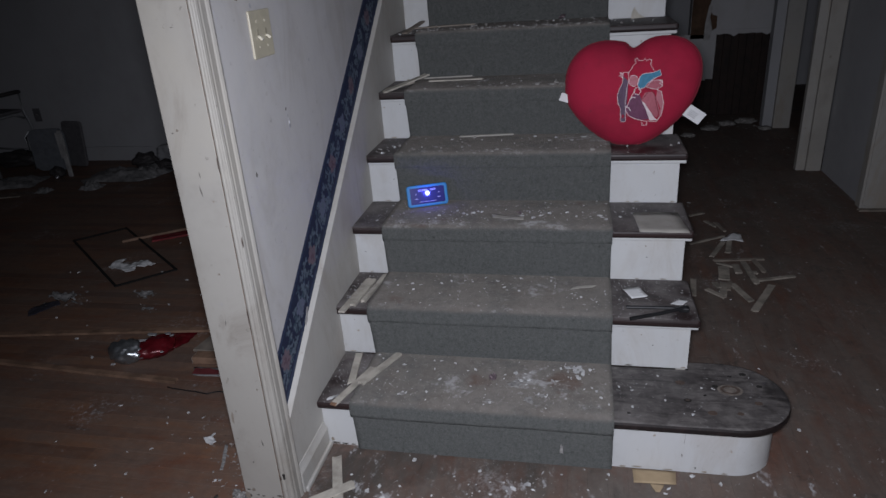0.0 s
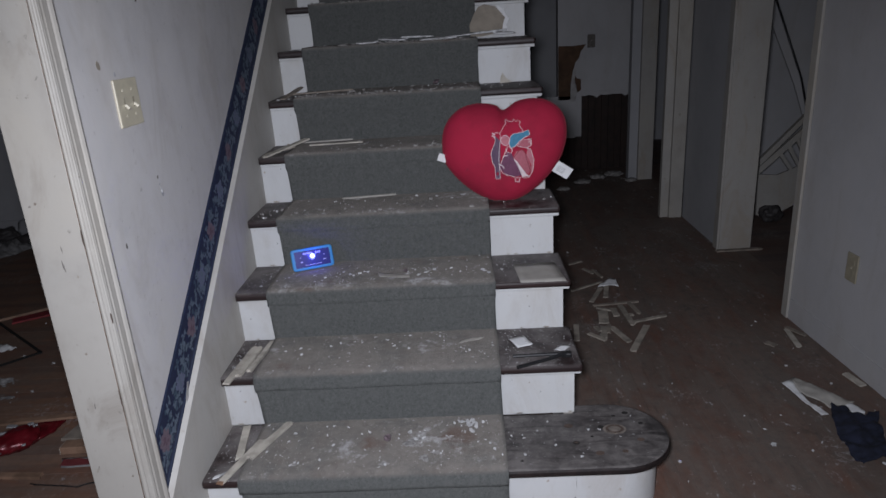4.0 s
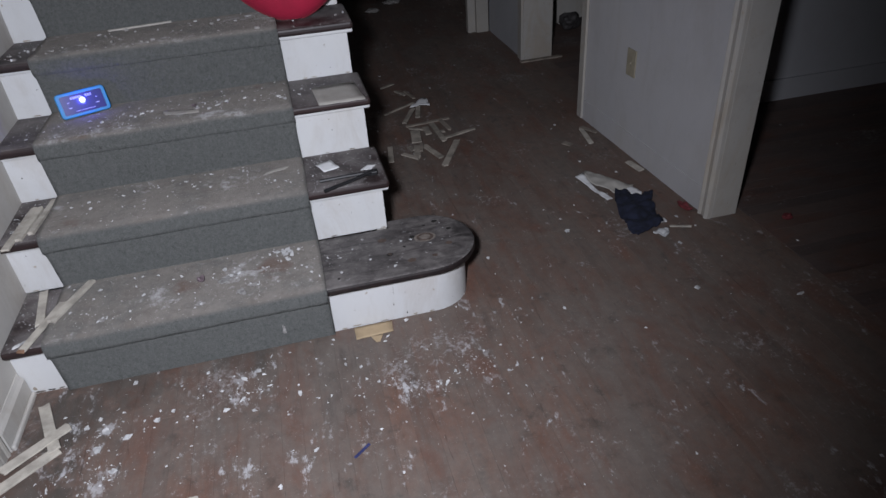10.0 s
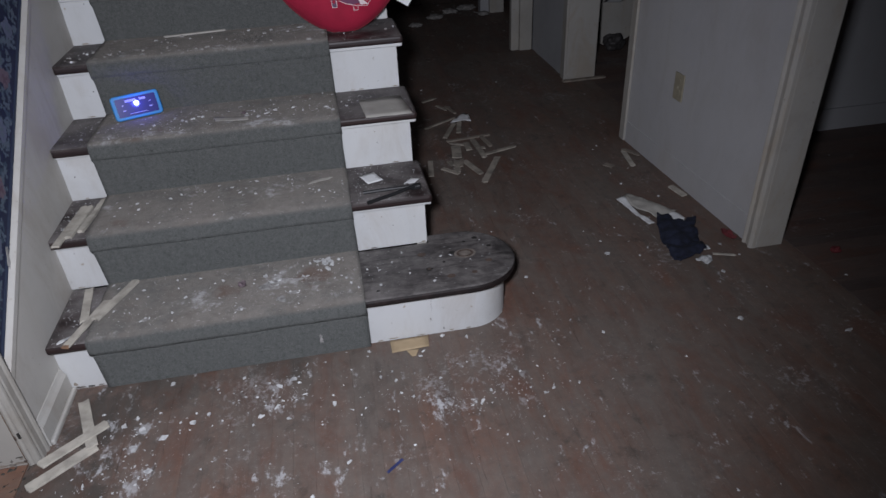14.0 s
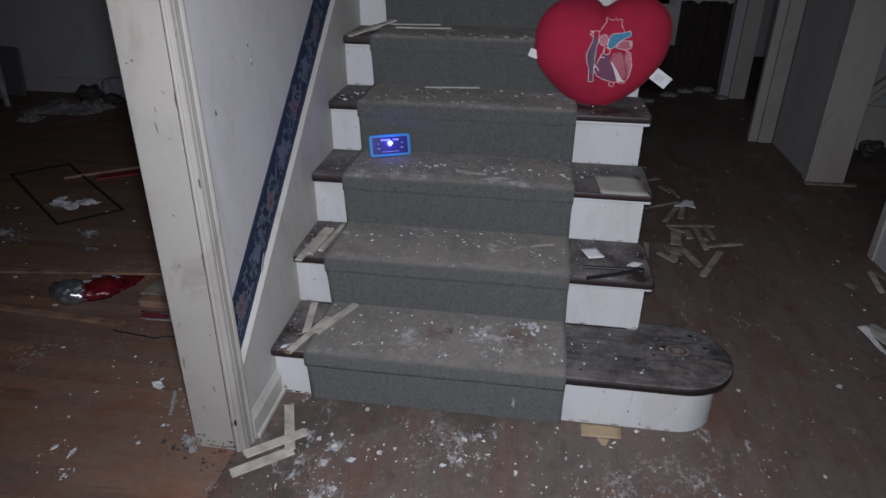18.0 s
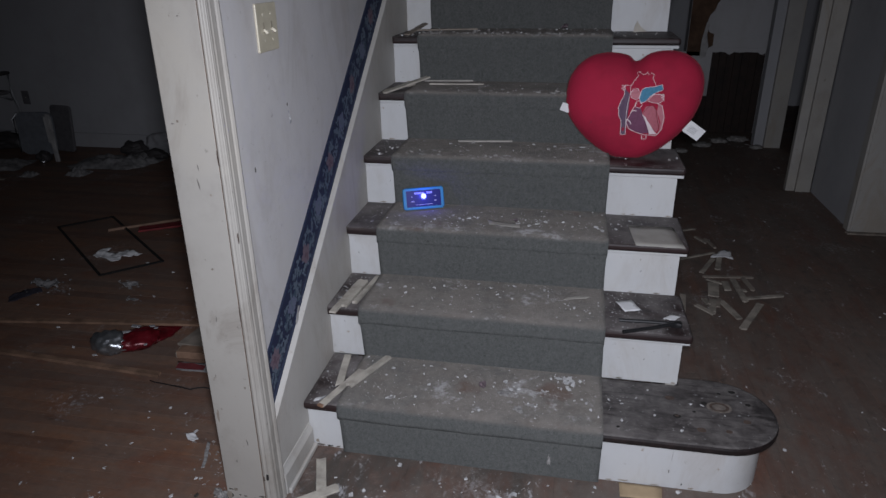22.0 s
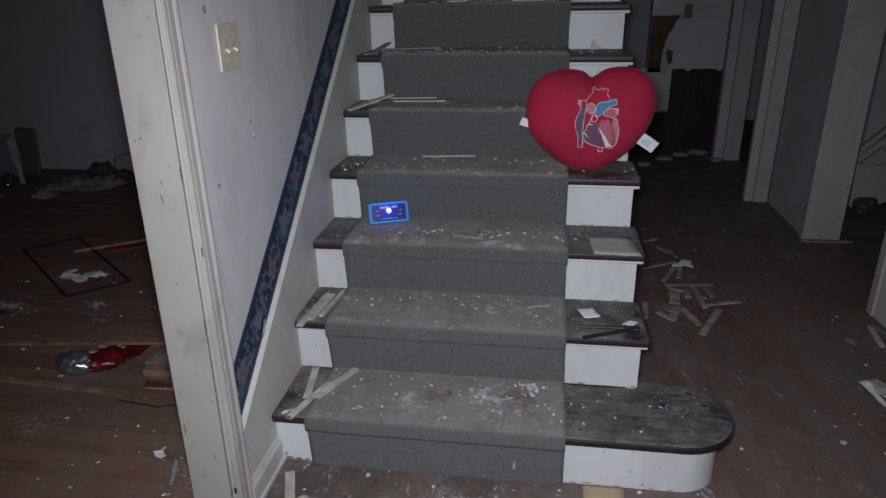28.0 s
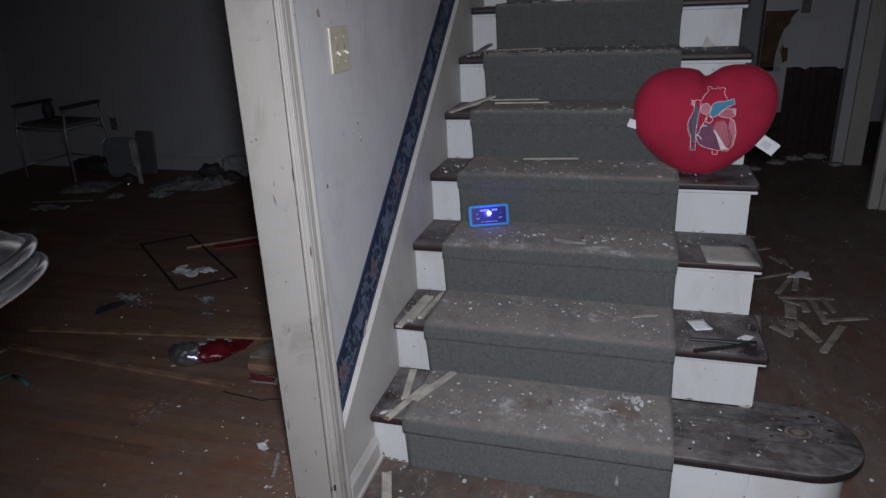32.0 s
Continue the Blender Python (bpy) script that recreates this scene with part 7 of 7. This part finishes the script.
crumple("dark_bag", "dark rubbish bag on the floor of the side room", "bag", (2.871, 2.748), 0.07, "vinyl", 20.0, (1.0, 0.8, 0.8))

# chrome double-rimmed object of unknown kind; the unseen stand is added to carry it
lamp = thing("chrome_rimmed_object", "chrome double-rimmed object on an added bent floor stand", "floor lamp")
hm = Matrix.Translation((0.172, -1.246, 1.184)) @ pose(0, 0, 0, 8, -14, 0)
for z, r in ((-0.002, 0.090), (-0.021, 0.0895)):
    ring = [(r * math.cos(a), r * math.sin(a), z) for a in np.linspace(0, 2 * math.pi, 48, endpoint=False)]
    bm = tube(ring, 0.0055, 12, closed=True)
    bm.transform(hm)
    part("rim", bm, M["chrome"], lamp, "polished chrome rim", smooth=True)
bm = bmesh.new()
prof = [(0.0, 0.055), (0.03, 0.050), (0.055, 0.036), (0.074, 0.018), (0.087, 0.002), (0.087, -0.004), (0.072, -0.006), (0.062, -0.007), (0.05, -0.0185), (0.045, -0.025), (0.04, -0.03), (0.0, -0.032)]
rows = [[bm.verts.new((r * math.cos(a), r * math.sin(a), z)) for a in np.linspace(0, 2 * math.pi, 40, endpoint=False)] for r, z in prof[1:-1]]
for a, b in zip(rows, rows[1:]):
    for j in range(40):
        bm.faces.new((a[j], a[(j + 1) % 40], b[(j + 1) % 40], b[j]))
bm.faces.new(rows[0])
bm.faces.new(rows[-1][::-1])
bmesh.ops.recalc_face_normals(bm, faces=bm.faces)
bm.transform(hm)
part("bowl", bm, M["chrome"], lamp, smooth=True)
# black disc paints the dark reflection that chrome shows between the rims
bm = disc(0.086, 0.003, 40)
bm.transform(hm @ Matrix.Translation((0, 0, -0.0225)))
part("dark_reflection_disc", bm, M["dullblack"], lamp, "dull black disc painting the chrome's dark reflection between the rims")
part("pole", tube([(-0.05, -1.60, 0.03), (-0.05, -1.60, 1.05), (-0.03, -1.57, 1.13), (0.05, -1.45, 1.148), (0.168, -1.254, 1.151)], 0.010, 10), M["steel"], lamp, smooth=True)
bm = disc(0.13, 0.03, 32)
bm.transform(Matrix.Translation((-0.05, -1.60, 0.0006)))
part("base", bm, M["steel"], lamp)

# ---- floors, board by board ----
BOARD = 0.0572
half = BOARD / 2 - 0.00005


def board_mesh(along):
    bm = boxes((-half, -0.5, -0.018, half, 0.5, 0.0)) if along == "y" else boxes((-0.5, -half, -0.018, 0.5, half, 0.0))
    es = [e for e in bm.edges if all(v.co.z > -0.001 for v in e.verts)]
    bmesh.ops.bevel(bm, geom=es, offset=0.0003, segments=1, affect="EDGES")
    return bm


def lay(floor, along, area, near, mat, far_mat, seed):
    """Boards over area (x0, y0, x1, y1); those that touch near are pieces of their own, the rest one mesh."""
    r = random.Random(seed)
    x0, y0, x1, y1 = area
    me = bpy.data.meshes.new("plank")
    bm = board_mesh(along)
    bm.to_mesh(me)
    bm.free()
    me.materials.append(mat)
    verts, faces, done = [], [], 0
    a0, a1, b0, b1 = (x0, x1, y0, y1) if along == "y" else (y0, y1, x0, x1)
    count = int((a1 - a0) / BOARD)
    for i in range(count + 1):
        a = a0 + (i + 0.5) * BOARD
        if a + BOARD / 2 > a1 + 0.03:
            continue
        cuts = [b0, b0 + r.uniform(0.35, 1.7)]
        while cuts[-1] < b1 - 0.4:
            cuts.append(cuts[-1] + r.uniform(0.7, 2.2))
        cuts[-1] = b1
        for lo, hi in zip(cuts, cuts[1:]):
            c, ln, dz = (lo + hi) / 2, hi - lo - 0.0002, r.uniform(-0.0005, 0.0)
            x, y = (a, c) if along == "y" else (c, a)
            nx0, ny0, nx1, ny1 = near
            touch = (nx0 < x < nx1 and hi > ny0 and lo < ny1) if along == "y" else (ny0 < y < ny1 and hi > nx0 and lo < nx1)
            if touch and done < 300:
                ob = new("plank", me)
                ob.parent = floor
                ob.location = (x, y, dz)
                ob.scale = (1, ln, 1) if along == "y" else (ln, 1, 1)
                done += 1
            else:
                hx, hy = (half, ln / 2) if along == "y" else (ln / 2, half)
                n = len(verts)
                verts += [(x - hx, y - hy, dz), (x + hx, y - hy, dz), (x + hx, y + hy, dz), (x - hx, y + hy, dz),
                          (x - hx, y - hy, -0.012), (x + hx, y - hy, -0.012), (x + hx, y + hy, -0.012), (x - hx, y + hy, -0.012)]
                faces += [(n, n + 1, n + 2, n + 3), (n, n + 4, n + 5, n + 1), (n + 1, n + 5, n + 6, n + 2), (n + 2, n + 6, n + 7, n + 3), (n + 3, n + 7, n + 4, n)]
    me2 = bpy.data.meshes.new("planks")
    me2.from_pydata(verts, [], faces)
    me2.materials.append(far_mat)
    ob = new("planks", me2)
    ob.parent = floor
    tagged(ob, kind="stuff")


sub = M["hole"]
hall_floor = tagged(link("floor_hall", boxes((-0.035, -2.8, -0.06, 2.4865, 6.0, -0.0185)), sub), "worn dusty red-brown strip wood floor of the hall", "floor", kind="structure")
lay(hall_floor, "y", (-0.03, -2.8, 2.46, 6.0), (0.0, -1.5, 2.4, 3.2), M["hall"], M["hall_far"], 11)
left_floor = tagged(link("floor_left_room", boxes((-4.95, -2.8, -0.06, -0.036, 3.38, -0.0185)), sub), "reddish strip wood floor of the left room, littered", "floor", kind="structure")
lay(left_floor, "x", (-4.95, -2.8, -0.033, 3.38), (-2.4, -1.2, 0.0, 1.6), M["room"], M["room_far"], 12)
right_floor = tagged(link("floor_right_room", boxes((2.487, -2.8, -0.06, 6.05, 6.0, -0.0185)), sub), "dark dusty wood floor of the right-hand rooms", "floor", kind="structure")
lay(right_floor, "x", (2.488, -2.8, 6.05, 6.0), (2.4, -0.9, 3.6, 1.09), M["right"], M["right_far"], 13)
